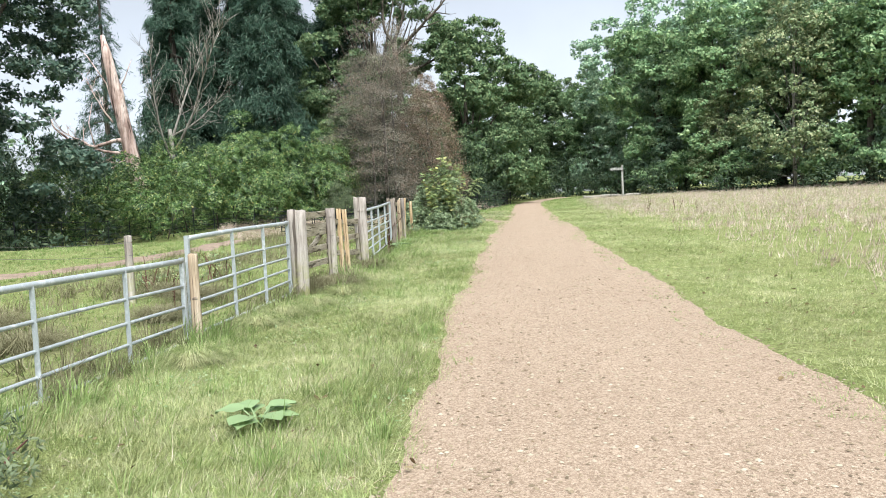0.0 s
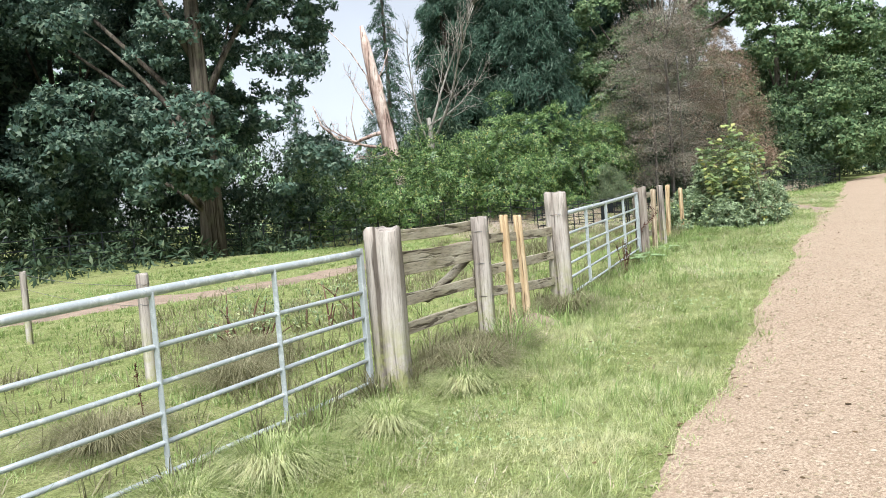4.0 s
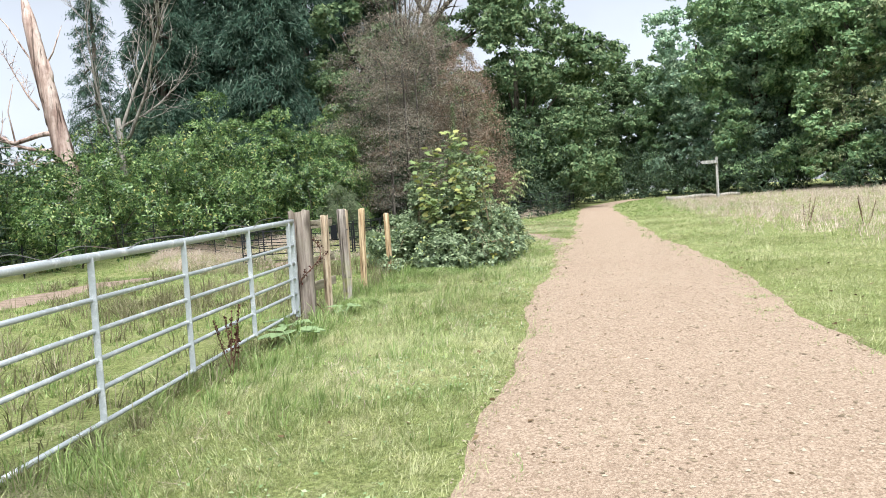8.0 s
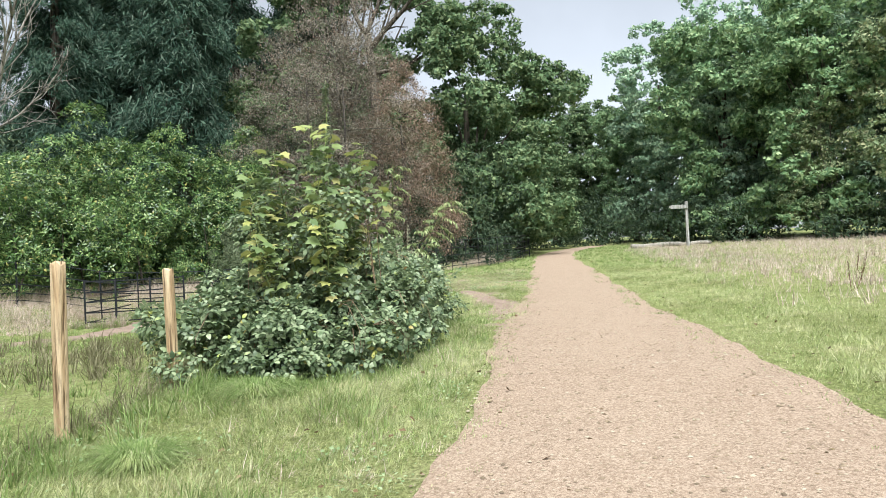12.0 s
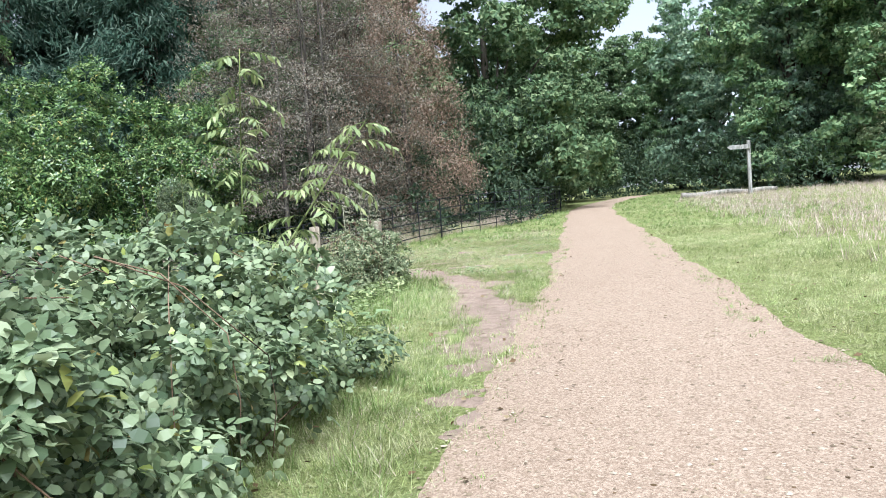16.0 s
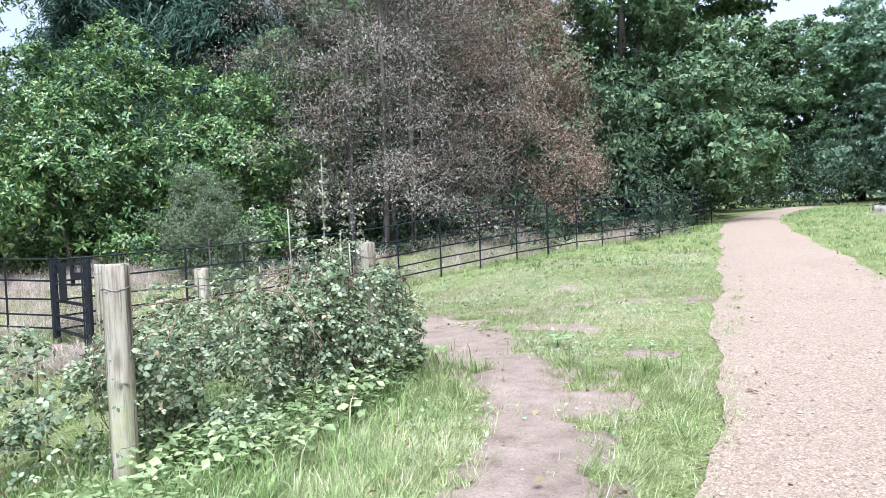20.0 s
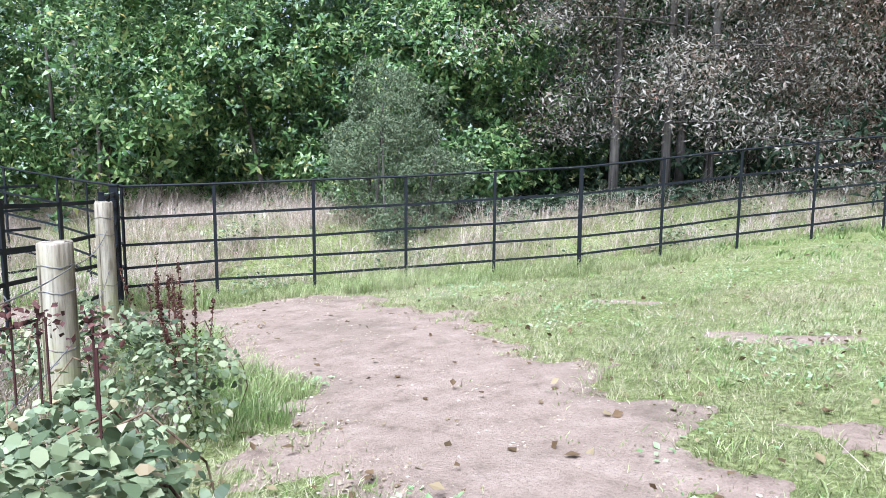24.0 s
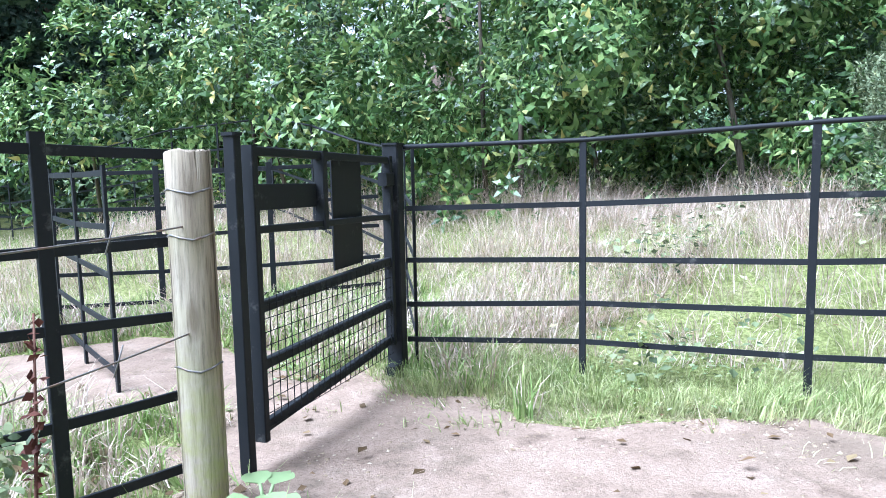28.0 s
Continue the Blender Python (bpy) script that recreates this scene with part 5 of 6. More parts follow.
shrub("sallow_bush", [(-7.3, 43.7, 0.9, 0.9, 0.9, 1.15), (-6.8, 43.3, 0.8, 0.7, 0.7, 0.9), (-7.5, 43.9, 1.6, 0.55, 0.55, 0.7)], "willow", 8000, 0.06, 303, "grey-green sallow bush behind the park fence", per=5, leaf_shape=LONG, stems=14, bark="copper_bark", droop=0.0, lobes=60, lobe_r=0.32)
# Heaped under the trees; the dark leaf colour paints the shade there.
shrub("undergrowth", [(-24.5, 33.0, 1.2, 3.0, 2.4, 2.6), (-21.5, 34.5, 1.0, 2.6, 2.0, 2.0), (-28, 29, 1.4, 3.2, 3.6, 3.0), (-29, 22, 1.4, 3.4, 3.6, 3.0), (-26, 15, 1.2, 3.4, 3.4, 2.6), (-33, 17, 1.6, 4, 5, 3.4), (-34, 27, 1.6, 4, 5, 3.4), (-31, 37, 1.6, 6, 4, 4.4), (-41, 30, 2, 5, 9, 5), (-40, 14, 2, 5, 9, 5), (-38, 44, 2, 6, 5, 5), (-27, 39, 1.6, 3, 3, 3.6), (-34, 39, 1.8, 4, 4, 4), (-24.5, 43.5, 1.6, 3, 2.5, 3.6), (-25.5, 25, 0.9, 2.0, 3.0, 2.0), (-25, 19, 0.9, 2, 3, 2), (-29, 45, 2, 6, 4, 4.4), (-20, 48, 2, 5, 3, 4.2), (-30, 8, 1.6, 4, 5, 3.2), (-23, 26.5, 0.5, 1.2, 1.6, 0.9), (-19.0, 35.2, 0.8, 2.0, 1.6, 1.6), (-19.6, 30.5, 0.3, 1.2, 2.4, 0.8), (-20.6, 25.5, 0.35, 1.3, 2.6, 0.9), (-22.4, 20.5, 0.4, 1.4, 2.8, 0.9), (-24.5, 15.5, 0.4, 1.6, 2.6, 1.0), (-17.4, 29.8, 0.1, 1.4, 2.4, 0.45), (-18.4, 24.6, 0.1, 1.5, 2.8, 0.45), (-20.2, 19.6, 0.1, 1.6, 2.8, 0.5)], "dark_leaf", 28000, 0.36, 304, "evergreen undergrowth below the field trees, coloured dark for the shade there", per=5, leaf_shape=LONG, stems=6)
shrub("undergrowth", [(-3.0, 50.5, 0.7, 2.2, 1.4, 1.0), (0.5, 54.5, 0.8, 2.4, 1.6, 1.2), (-6.5, 49.5, 0.7, 1.8, 1.4, 1.1), (2.5, 60.5, 0.8, 1.6, 1.6, 1.2), (-5, 56, 1.6, 4.0, 2.2, 2.4), (0, 60, 1.6, 3, 2, 2.2), (-9.5, 51.5, 1.8, 3.4, 2.2, 2.6), (-14.5, 51, 1.8, 3.4, 2.2, 3.6), (-20, 50, 1.8, 3.4, 2.6, 3.6), (-9, 60, 3, 4, 2.5, 5), (-3, 64, 3, 5, 2.5, 5), (-16, 62, 3, 5, 2.5, 5.5), (-7.4, 50.8, 2.2, 2.4, 1.2, 3.4), (-3.6, 51.4, 1.8, 2.6, 1.2, 2.8), (-4.5, 53.5, 2.4, 3.5, 1.5, 3.6), (0.5, 56.5, 2.4, 3.0, 1.5, 3.4), (-5.4, 49.6, 0.6, 2.4, 1.0, 1.0), (-2.0, 49.4, 0.5, 1.6, 0.8, 0.8), (0.6, 52.6, 0.6, 1.4, 1.0, 1.0)], "dark_leaf", 18500, 0.27, 305, "ivy and undergrowth below the copper trees, coloured dark for the shade there", per=5, leaf_shape=LONG, stems=4)
shrub("distant_wood", [(5, 112, 6, 9, 3, 9), (14, 113, 6, 8, 3, 10), (24, 112, 6, 9, 3, 11), (-8, 110, 6, 9, 3, 10), (-22, 104, 6, 10, 3, 10), (36, 104, 6, 9, 4, 10), (47, 94, 6, 8, 6, 10), (-55, 20, 3, 5, 12, 4.5), (-50, 45, 3, 6, 10, 4.5), (-42, 63, 3, 9, 6, 4.5), (-50, -2, 3, 6, 12, 4.5), (10, 106, 3, 7, 2.5, 7)], "hazed_leaf", 13000, 0.66, 307, "green wood closing the distance, with haze put into its leaf colour", per=5, leaf_shape=CLUMP, stems=4, category="trees", lobes=260, lobe_r=1.6)
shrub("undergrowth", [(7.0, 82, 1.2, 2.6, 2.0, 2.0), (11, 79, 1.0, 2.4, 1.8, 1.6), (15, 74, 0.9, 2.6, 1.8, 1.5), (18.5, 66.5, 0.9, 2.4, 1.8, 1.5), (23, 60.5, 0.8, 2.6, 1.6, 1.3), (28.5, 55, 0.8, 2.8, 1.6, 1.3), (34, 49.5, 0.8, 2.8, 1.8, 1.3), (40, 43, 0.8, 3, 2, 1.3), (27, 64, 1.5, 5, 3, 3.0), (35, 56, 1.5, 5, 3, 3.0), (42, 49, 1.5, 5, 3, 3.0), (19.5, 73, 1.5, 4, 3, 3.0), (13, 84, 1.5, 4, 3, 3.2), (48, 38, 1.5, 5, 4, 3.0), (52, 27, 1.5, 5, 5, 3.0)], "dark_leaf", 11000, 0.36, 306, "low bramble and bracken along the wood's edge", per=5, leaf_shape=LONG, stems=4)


# ---- brambles by the path ----
def bramble(blobs, n, seed, label, size=0.085, canes=26, leaf="bramble", lobe=0.24):
    ob = shrub("bramble_bush", blobs, leaf, n, size, seed, label, per=1, leaf_shape=TRIO, stems=canes, category="bramble", group="brambles", bark="cane", droop=0.3, fill=0.3, smoothness=0.34, lobes=max(40, n // 60), lobe_r=lobe, along=0.5, spread=0.55, face=0.8, core=0.5)
    rng = np.random.default_rng(seed + 5)
    bl = np.array(blobs, float)
    o = np.array(ob.location)
    for k in range(canes):
        b = bl[rng.integers(0, len(bl))]
        a = rng.uniform(0, 6.28)
        d = np.array([math.cos(a), math.sin(a), 0])
        top = b[:3] + d * b[3:] * 0.5 + np.array([0, 0, b[5] * 0.95])
        rim = b[:3] + d * b[3:] * rng.uniform(1.02, 1.25) + np.array([0, 0, b[5] * rng.uniform(0.2, 0.7)])
        low = b[:3] + d * b[3:] * rng.uniform(1.0, 1.25)
        low[2] = rng.uniform(0.05, 0.3)
        line = np.array([top, (top + rim) / 2 + (0, 0, 0.1), rim, (rim + low) / 2 + d * 0.03, low])
        line[:, 2] += land(line[:, 0], line[:, 1])
        tube(Geo(), line - o, [0.0035, 0.0035, 0.003, 0.003, 0.002], 5).put("cane", M["cane"], ob)
    return ob


b1 = bramble([(-0.5, 27.1, 0.45, 0.95, 1.0, 0.78), (-1.25, 26.9, 0.4, 0.9, 0.8, 0.72), (-0.2, 28.3, 0.42, 0.85, 0.9, 0.72), (-0.75, 26.1, 1.2, 0.66, 0.6, 0.78), (-1.4, 28.4, 0.5, 0.9, 0.9, 0.75), (-0.35, 29.3, 0.4, 0.8, 0.8, 0.68), (-1.1, 29.9, 0.4, 0.8, 0.8, 0.7), (-2.0, 27.2, 0.3, 0.6, 0.6, 0.5), (-0.75, 26.15, 0.42, 0.8, 0.75, 0.72), (-1.5, 26.0, 0.3, 0.7, 0.7, 0.55), (-0.15, 26.6, 0.5, 0.55, 0.6, 0.6), (-0.5, 25.4, 0.25, 0.6, 0.45, 0.5), (-1.3, 25.4, 0.25, 0.6, 0.5, 0.5), (0.0, 25.9, 0.3, 0.45, 0.5, 0.5), (-0.2, 25.2, 0.15, 0.45, 0.35, 0.35), (-0.9, 25.1, 0.2, 0.5, 0.4, 0.42), (-1.6, 25.3, 0.25, 0.5, 0.4, 0.45)], 30000, 401, "high mound of bramble with dusty green leaves", 0.078, 60)
b2 = bramble([(-0.75, 34.2, 0.35, 0.55, 0.8, 0.55), (-0.55, 35.15, 0.4, 0.55, 0.65, 0.58), (-1.2, 33.2, 0.25, 0.6, 0.8, 0.42), (-1.0, 36.0, 0.2, 0.6, 0.5, 0.42), (-1.3, 31.9, 0.2, 0.6, 0.8, 0.35), (-2.0, 35.4, 0.2, 0.8, 0.7, 0.38), (-0.3, 35.0, 0.35, 0.42, 0.6, 0.55), (-0.35, 35.7, 0.2, 0.35, 0.35, 0.36)], 14000, 402, "low bramble thicket grown over a wire fence", 0.044, 46, "thin_bramble", 0.17)
b3 = bramble([(-2.5, 36.6, 0.15, 0.6, 0.5, 0.34), (-3.4, 37.0, 0.12, 0.7, 0.4, 0.30), (-1.6, 36.3, 0.2, 0.5, 0.4, 0.38), (-3.1, 37.3, 0.15, 0.5, 0.35, 0.38), (-3.9, 37.3, 0.15, 0.5, 0.3, 0.32), (-2.4, 37.1, 0.15, 0.4, 0.3, 0.3), (-4.6, 37.7, 0.12, 0.5, 0.3, 0.25), (-3.3, 37.75, 0.12, 0.45, 0.25, 0.26), (-2.8, 37.5, 0.12, 0.4, 0.25, 0.28)], 1700, 403, "straggling low brambles under a barbed wire", 0.055, 10, "thin_bramble", 0.2)


def seed_clusters(ob, blobs, n, seed):
    """Dry berry heads standing over a bramble."""
    rng = np.random.default_rng(seed)
    o = np.array(ob.location)
    for _ in range(n):
        b = blobs[rng.integers(0, len(blobs))]
        a = rng.uniform(0, 6.28)
        p = np.array([b[0] + 0.6 * b[3] * math.cos(a), b[1] + 0.6 * b[4] * math.sin(a), b[2] + 0.92 * b[5]])
        p[2] += z_at(p[0], p[1])
        g = Geo()
        c = p - o + rng.normal(0, 0.022, (26, 3))
        scatter(g, *CLUMP, c, *rotations(rng, 26, 1.5), 0.02)
        tube(g, [p - o - (0, 0, 0.2), p - o], 0.003, 4, False)
        tagged(g.put("berry_head", M["berry"], ob, "", False), "dry brown berry cluster", kind="stuff")


def leafy_stem(name, foot, tip, label, seed, kind, n_leaf, size, r=0.012, bow=0.15):
    """A sapling's stem with leaves in pairs; kind: lobed single leaves or feathered ones."""
    rng = np.random.default_rng(seed)
    foot, tip = np.array(foot, float), np.array(tip, float)
    ob = thing(name, foot, label, "sapling", "saplings")
    t = np.linspace(0, 1, 10)[:, None]
    side = np.array([tip[1] - foot[1], foot[0] - tip[0], 0.0])
    m = (foot + tip) / 2 + np.array([0, 0, bow])
    pts = (1 - t) ** 2 * foot + 2 * t * (1 - t) * m + t ** 2 * tip - foot
    stem = tube(Geo(), pts, np.linspace(r, r * 0.3, 10), 6)
    g, st = Geo(), stem
    for k in range(n_leaf):
        s = 0.42 + 0.58 * (k + 0.5) / n_leaf
        p = pts[0] * 0 + np.array([np.interp(s, t[:, 0], pts[:, i]) for i in range(3)])
        a = k * 2.4 + rng.uniform(-0.4, 0.4)
        d = np.array([math.cos(a), math.sin(a), rng.uniform(-0.25, 0.75)])
        d /= np.linalg.norm(d)
        if kind == "lobed":
            e = p + d * size * 0.7
            tube(st, [p, (p + e) / 2 + (0, 0, 0.02), e], 0.003, 4, False)
            nrm = np.array([[rng.normal(0, 0.45), rng.normal(-0.25, 0.45), 1.0]])
            fx = aligned((d - np.array([0, 0, 0.35]))[None], nrm)
            scatter(g, *LOBED, e[None], *fx, [size * rng.uniform(0.75, 1.2)])
        else:
            ln = size * 3.4 * rng.uniform(0.7, 1.1)
            q = np.linspace(0, 1, 9)[:, None]
            rach = p + d * ln * q - np.array([0, 0, rng.uniform(0.15, 0.6) * ln]) * q ** 2 + np.cross(d, (0, 0, 1.0)) * ln * rng.uniform(-0.2, 0.2) * q ** 2
            tube(st, rach, 0.0025, 4, False)
            for i in range(2, 9):
                ax = rach[i] - rach[i - 1]
                ax /= np.linalg.norm(ax)
                perp = np.cross(ax, (0, 0, 1.0))
                perp /= np.linalg.norm(perp) + 1e-9
                for sg in ((1, -1) if i < 8 else (0,)):
                    dd = (ax * rng.uniform(0.3, 0.9) + sg * perp + rng.normal(0, 0.22, 3) - np.array([0, 0, rng.uniform(0.3, 1.3)]))[None]
                    fx = aligned(dd, np.array([[rng.normal(0, 0.4), rng.normal(0, 0.4), 1.0]]))
                    scatter(g, *LANCE, rach[i][None], *fx, [size * rng.uniform(0.7, 1.1)])
    g.put("leaves", M["sycamore" if kind == "lobed" else "ash"], ob, "", False)
    st.put("stem", M["green_stem"], ob)
    return ob


seed_clusters(b2, [(-0.55, 35.2, 0.45, 0.55, 0.7, 0.68), (-0.3, 35.0, 0.35, 0.42, 0.6, 0.55), (-1.0, 36.0, 0.35, 0.6, 0.5, 0.55), (-0.35, 35.7, 0.3, 0.35, 0.35, 0.45)], 30, 431)
spike = thing("mugwort_spike", (-0.7, 26.85, z_at(-0.7, 26.85)), "tall grey-green mugwort spike above the brambles", "weed")
tube(Geo(), [(0, 0, -0.05), (0.0, -0.02, 1.6), (0.03, -0.03, 3.2)], [0.012, 0.009, 0.003], 6).put("stalk", M["green_stem"], spike)
rng = np.random.default_rng(433)
s = rng.uniform(0.5, 1.0, 900) ** 0.9
wd = 0.02 + 0.24 * (1 - s)
g = Geo()
scatter(g, *LONG, np.stack([rng.normal(0, 0.6, 900) * wd + 0.03 * s, rng.normal(0, 0.6, 900) * wd - 0.03 * s, 3.22 * s], -1), *rotations(rng, 900, 1.1), 0.055)
g.put("leaves", M["willow"], spike, "", False)

G0 = z_at(-0.6, 27)
SYC = ((-0.7, 26.0, -0.5, 25.9, 2.85, 30), (-0.8, 26.1, -1.0, 25.6, 2.5, 26), (-0.6, 26.0, -0.1, 25.9, 2.55, 28), (-0.9, 26.2, -1.35, 25.9, 2.3, 22), (-0.5, 26.2, 0.05, 26.2, 2.1, 20), (-0.7, 26.2, -0.7, 26.1, 2.95, 28), (-0.6, 25.9, -0.5, 25.4, 2.1, 20), (-1.0, 26.0, -1.2, 25.4, 1.9, 18), (-0.6, 26.2, -0.25, 26.3, 2.4, 24), (-0.5, 25.8, -0.4, 25.2, 1.5, 14), (-1.0, 25.8, -1.1, 25.2, 1.3, 14))
for i, (fx_, fy_, tx_, ty_, tz, n) in enumerate(SYC):
    leafy_stem("sycamore_sapling", (fx_, fy_, z_at(fx_, fy_)), (tx_, ty_, G0 + 0.35 + tz * 0.76), "yellowing sycamore sapling growing through the brambles", 410 + i, "lobed", n + 22, 0.125)
leafy_stem("ash_sapling", (-0.36, 29.6, z_at(-0.36, 29.6)), (-0.22, 29.68, z_at(-0.35, 29.9) + 2.55), "upright ash sapling rising from the brambles", 421, "ash", 22, 0.09, 0.011)
leafy_stem("ash_sapling", (-0.55, 29.15, z_at(-0.55, 29.15)), (0.70, 29.65, z_at(0.5, 30) + 1.95), "leaning ash sapling arching towards the path", 422, "ash", 26, 0.10, 0.012, 0.12)
leafy_stem("ash_sapling", (-1.0, 30.2, z_at(-1, 30.2)), (-1.0, 30.2, z_at(-1, 30.2) + 1.75), "thin young ash stem in the brambles", 423, "ash", 7, 0.08, 0.009)


# ---- weeds ----
def weed(name, x, y, h, n, seed, label, seeds=True, spread=0.12, mat="stem", category="weed", group="dead weed stalks"):
    rng = np.random.default_rng(seed)
    ob = thing(name, (x, y, z_at(x, y)), label, category, group)
    for _ in range(n):
        d = rng.normal(0, spread, 2)
        hh = h * rng.uniform(0.7, 1.05)
        foot = np.array([*(d * 0.3), -0.02])
        tip = np.array([*(d * 1.3), hh])
        t = np.linspace(0, 1, 6)[:, None]
        pts = foot + (tip - foot) * t + np.array([*(d * 0.3), 0]) * t * (1 - t)
        g = tube(Geo(), pts, np.linspace(*((0.006, 0.002) if seeds else (0.011, 0.005)), 6), 5)
        stalk = g.put("stalk", M[mat], ob)
        if seeds:
            k = 90
            s = rng.uniform(0.4, 1.0, k)
            c = foot + (tip - foot) * s[:, None] + rng.normal(0, 0.016, (k, 3)) * (1.3 - s)[:, None]
            gg = Geo()
            scatter(gg, *CLUMP, c, *rotations(rng, k, 1.5), 0.022 * rng.uniform(0.6, 1.3, k))
            tagged(gg.put("seed_head", M["seed"], stalk, "", False), "rusty seed clusters", kind="stuff")
    return ob


for i, (x, y, h, n) in enumerate(((-3.0, 37.7, 0.72, 4), (-3.2, 37.75, 0.8, 4), (-3.9, 38.05, 0.65, 4), (-4.2, 38.15, 0.75, 3), (-2.7, 37.55, 0.5, 2), (-1.95, 17.9, 0.62, 3), (-1.9, 18.0, 0.5, 3), (8.9, 30.8, 0.75, 4), (7.9, 31.9, 0.7, 4), (9.4, 29.5, 0.6, 2), (-4.2, 10.2, 0.7, 1), (-3.9, 4.9, 0.6, 3), (-3.2, 3.6, 0.6, 4), (-2.7, 3.1, 0.5, 4), (-3.8, 16.5, 0.6, 1))):
    weed("dock_stalk", x, y, h, n, 500 + i, "dry rust-brown dock stalks standing in the grass")
for i, (x, y, h) in enumerate(((-0.58, 35.2, 1.72), (-0.76, 35.1, 1.58), (-0.98, 34.9, 1.4), (-0.5, 35.3, 1.45), (-0.85, 35.4, 1.42), (-0.4, 35.35, 1.35))):
    w = weed("nettle_stalk", x, y, h, 1, 530 + i, "pale withered nettle stalk above the brambles", False, 0.03, "withered", "weed", "withered nettles")
    rng = np.random.default_rng(540 + i)
    g = Geo()
    s = 0.55 + 0.05 * rng.integers(0, 10, 200)
    lean_x, lean_y = rng.normal(0, 0.04, 2)
    scatter(g, *CLUMP, np.stack([rng.normal(0, 0.020, 200) + lean_x * s, rng.normal(0, 0.020, 200) + lean_y * s, s * h + rng.normal(0, 0.012, 200)], -1), *rotations(rng, 200, 1.0), 0.028)
    g.put("leaves", M["withered"], w, "", False)


def burdock(x, y, n, size, seed):
    rng = np.random.default_rng(seed)
    ob = thing("burdock_plant", (x, y, z_at(x, y)), "broad-leaved pale green burdock in the verge", "plant", "burdock plants")
    for k in range(n):
        a = k * 2.4 + rng.uniform(-0.3, 0.3)
        d = np.array([math.cos(a), math.sin(a), 0.25])
        g = Geo()
        p = d * size * 0.45 + np.array([0, 0, 0.06 + 0.05 * rng.random()])
        tube(g, [(0, 0, 0), p * 0.6 + (0, 0, 0.02), p], 0.006, 5)
        u = np.linspace(0, 1, 6)
        wd = np.array([0.12, 0.42, 0.5, 0.42, 0.26, 0.03]) * size
        side = np.array([-d[1], d[0], 0])
        rows = []
        for ui, wi in zip(u, wd):
            cpt = p + d * size * ui - np.array([0, 0, 0.28 * size * ui * ui])
            for sft in (-1, -0.5, 0, 0.5, 1):
                rows.append(cpt + side * wi * sft + np.array([0, 0, 0.06 * size * abs(sft) + 0.02 * size * rng.normal()]))
        g.add(rows, [[i * 5 + j, i * 5 + j + 1, (i + 1) * 5 + j + 1, (i + 1) * 5 + j] for i in range(5) for j in range(4)])
        g.put("leaf", M["dock"], ob)
    return ob


for i, (x, y, n, s) in enumerate(((-1.45, 4.7, 9, 0.19), (-1.75, 19.0, 8, 0.24), (-2.0, 19.7, 6, 0.2), (-1.6, 20.6, 5, 0.16), (0.95, 36.6, 3, 0.1), (-3.6, 37.9, 5, 0.11), (-5.2, 38.5, 5, 0.10), (0.2, 30.8, 5, 0.12), (0.1, 32.2, 5, 0.14))):
    burdock(x, y, n, s, 560 + i)

shrub("mugwort_plant", [(-2.75, 3.75, 0.15, 0.35, 0.35, 0.3), (-3.1, 3.3, 0.2, 0.35, 0.35, 0.36), (-2.5, 3.3, 0.12, 0.3, 0.3, 0.26)], "willow", 700, 0.06, 580, "grey-green mugwort in the verge by the gate", per=5, leaf_shape=LONG, stems=14, category="plant", bark="stem", droop=0.0)
shrub("thistle_patch", [(-5.6, 13.2, 0.2, 0.6, 0.7, 0.4), (-5.0, 14.3, 0.2, 0.5, 0.5, 0.35)], "yellow_leaf", 500, 0.07, 581, "brown-green thistle patch in the field", per=4, leaf_shape=LONG, stems=24, category="plant", bark="stem", droop=0.0)

# dead vine twined round the dark gate post
vine = thing("dead_vine", (-2.03, 20.45, z_at(-2.03, 20.45)), "dry reddish vine twined round an oak gate post", "vine")
a = np.linspace(0, 9, 40)
tube(Geo(), np.stack([0.135 * np.cos(a) + 0.1, 0.13 * np.sin(a) - 0.02, a * 0.125], -1), 0.006, 5).put("stem", M["stem"], vine)
rng = np.random.default_rng(571)
g = Geo()
k = rng.uniform(2, 9, 160)
scatter(g, *CLUMP, np.stack([0.17 * np.cos(k) + 0.1, 0.16 * np.sin(k) - 0.02, k * 0.125], -1) + rng.normal(0, 0.02, (160, 3)), *rotations(rng, 160, 1.4), 0.035)
g.put("leaves", M["seed"], vine, "", False)

# dug sand at the foot of the new stake
sand = thing("sand_heap", (-2.2, 13.98, z_at(-2.2, 13.98)), "small heap of dug pale sand at a stake's foot", "sand heap")
rng = np.random.default_rng(575)
xs, ys = np.linspace(-0.36, 0.36, 22), np.linspace(-0.36, 0.36, 22)
gx, gy = np.meshgrid(xs, ys)
hz = 0.15 * np.clip(1 - np.hypot(gx, gy) / 0.34, -0.15, 1) + rng.normal(0, 0.006, gx.shape)
i0 = np.arange(21)[:, None] * 22 + np.arange(21)[None]
Geo().add(np.stack([gx, gy, hz], -1).reshape(-1, 3), np.stack([i0, i0 + 1, i0 + 23, i0 + 22], -1).reshape(-1, 4)).put("sand", M["dirt"], sand)


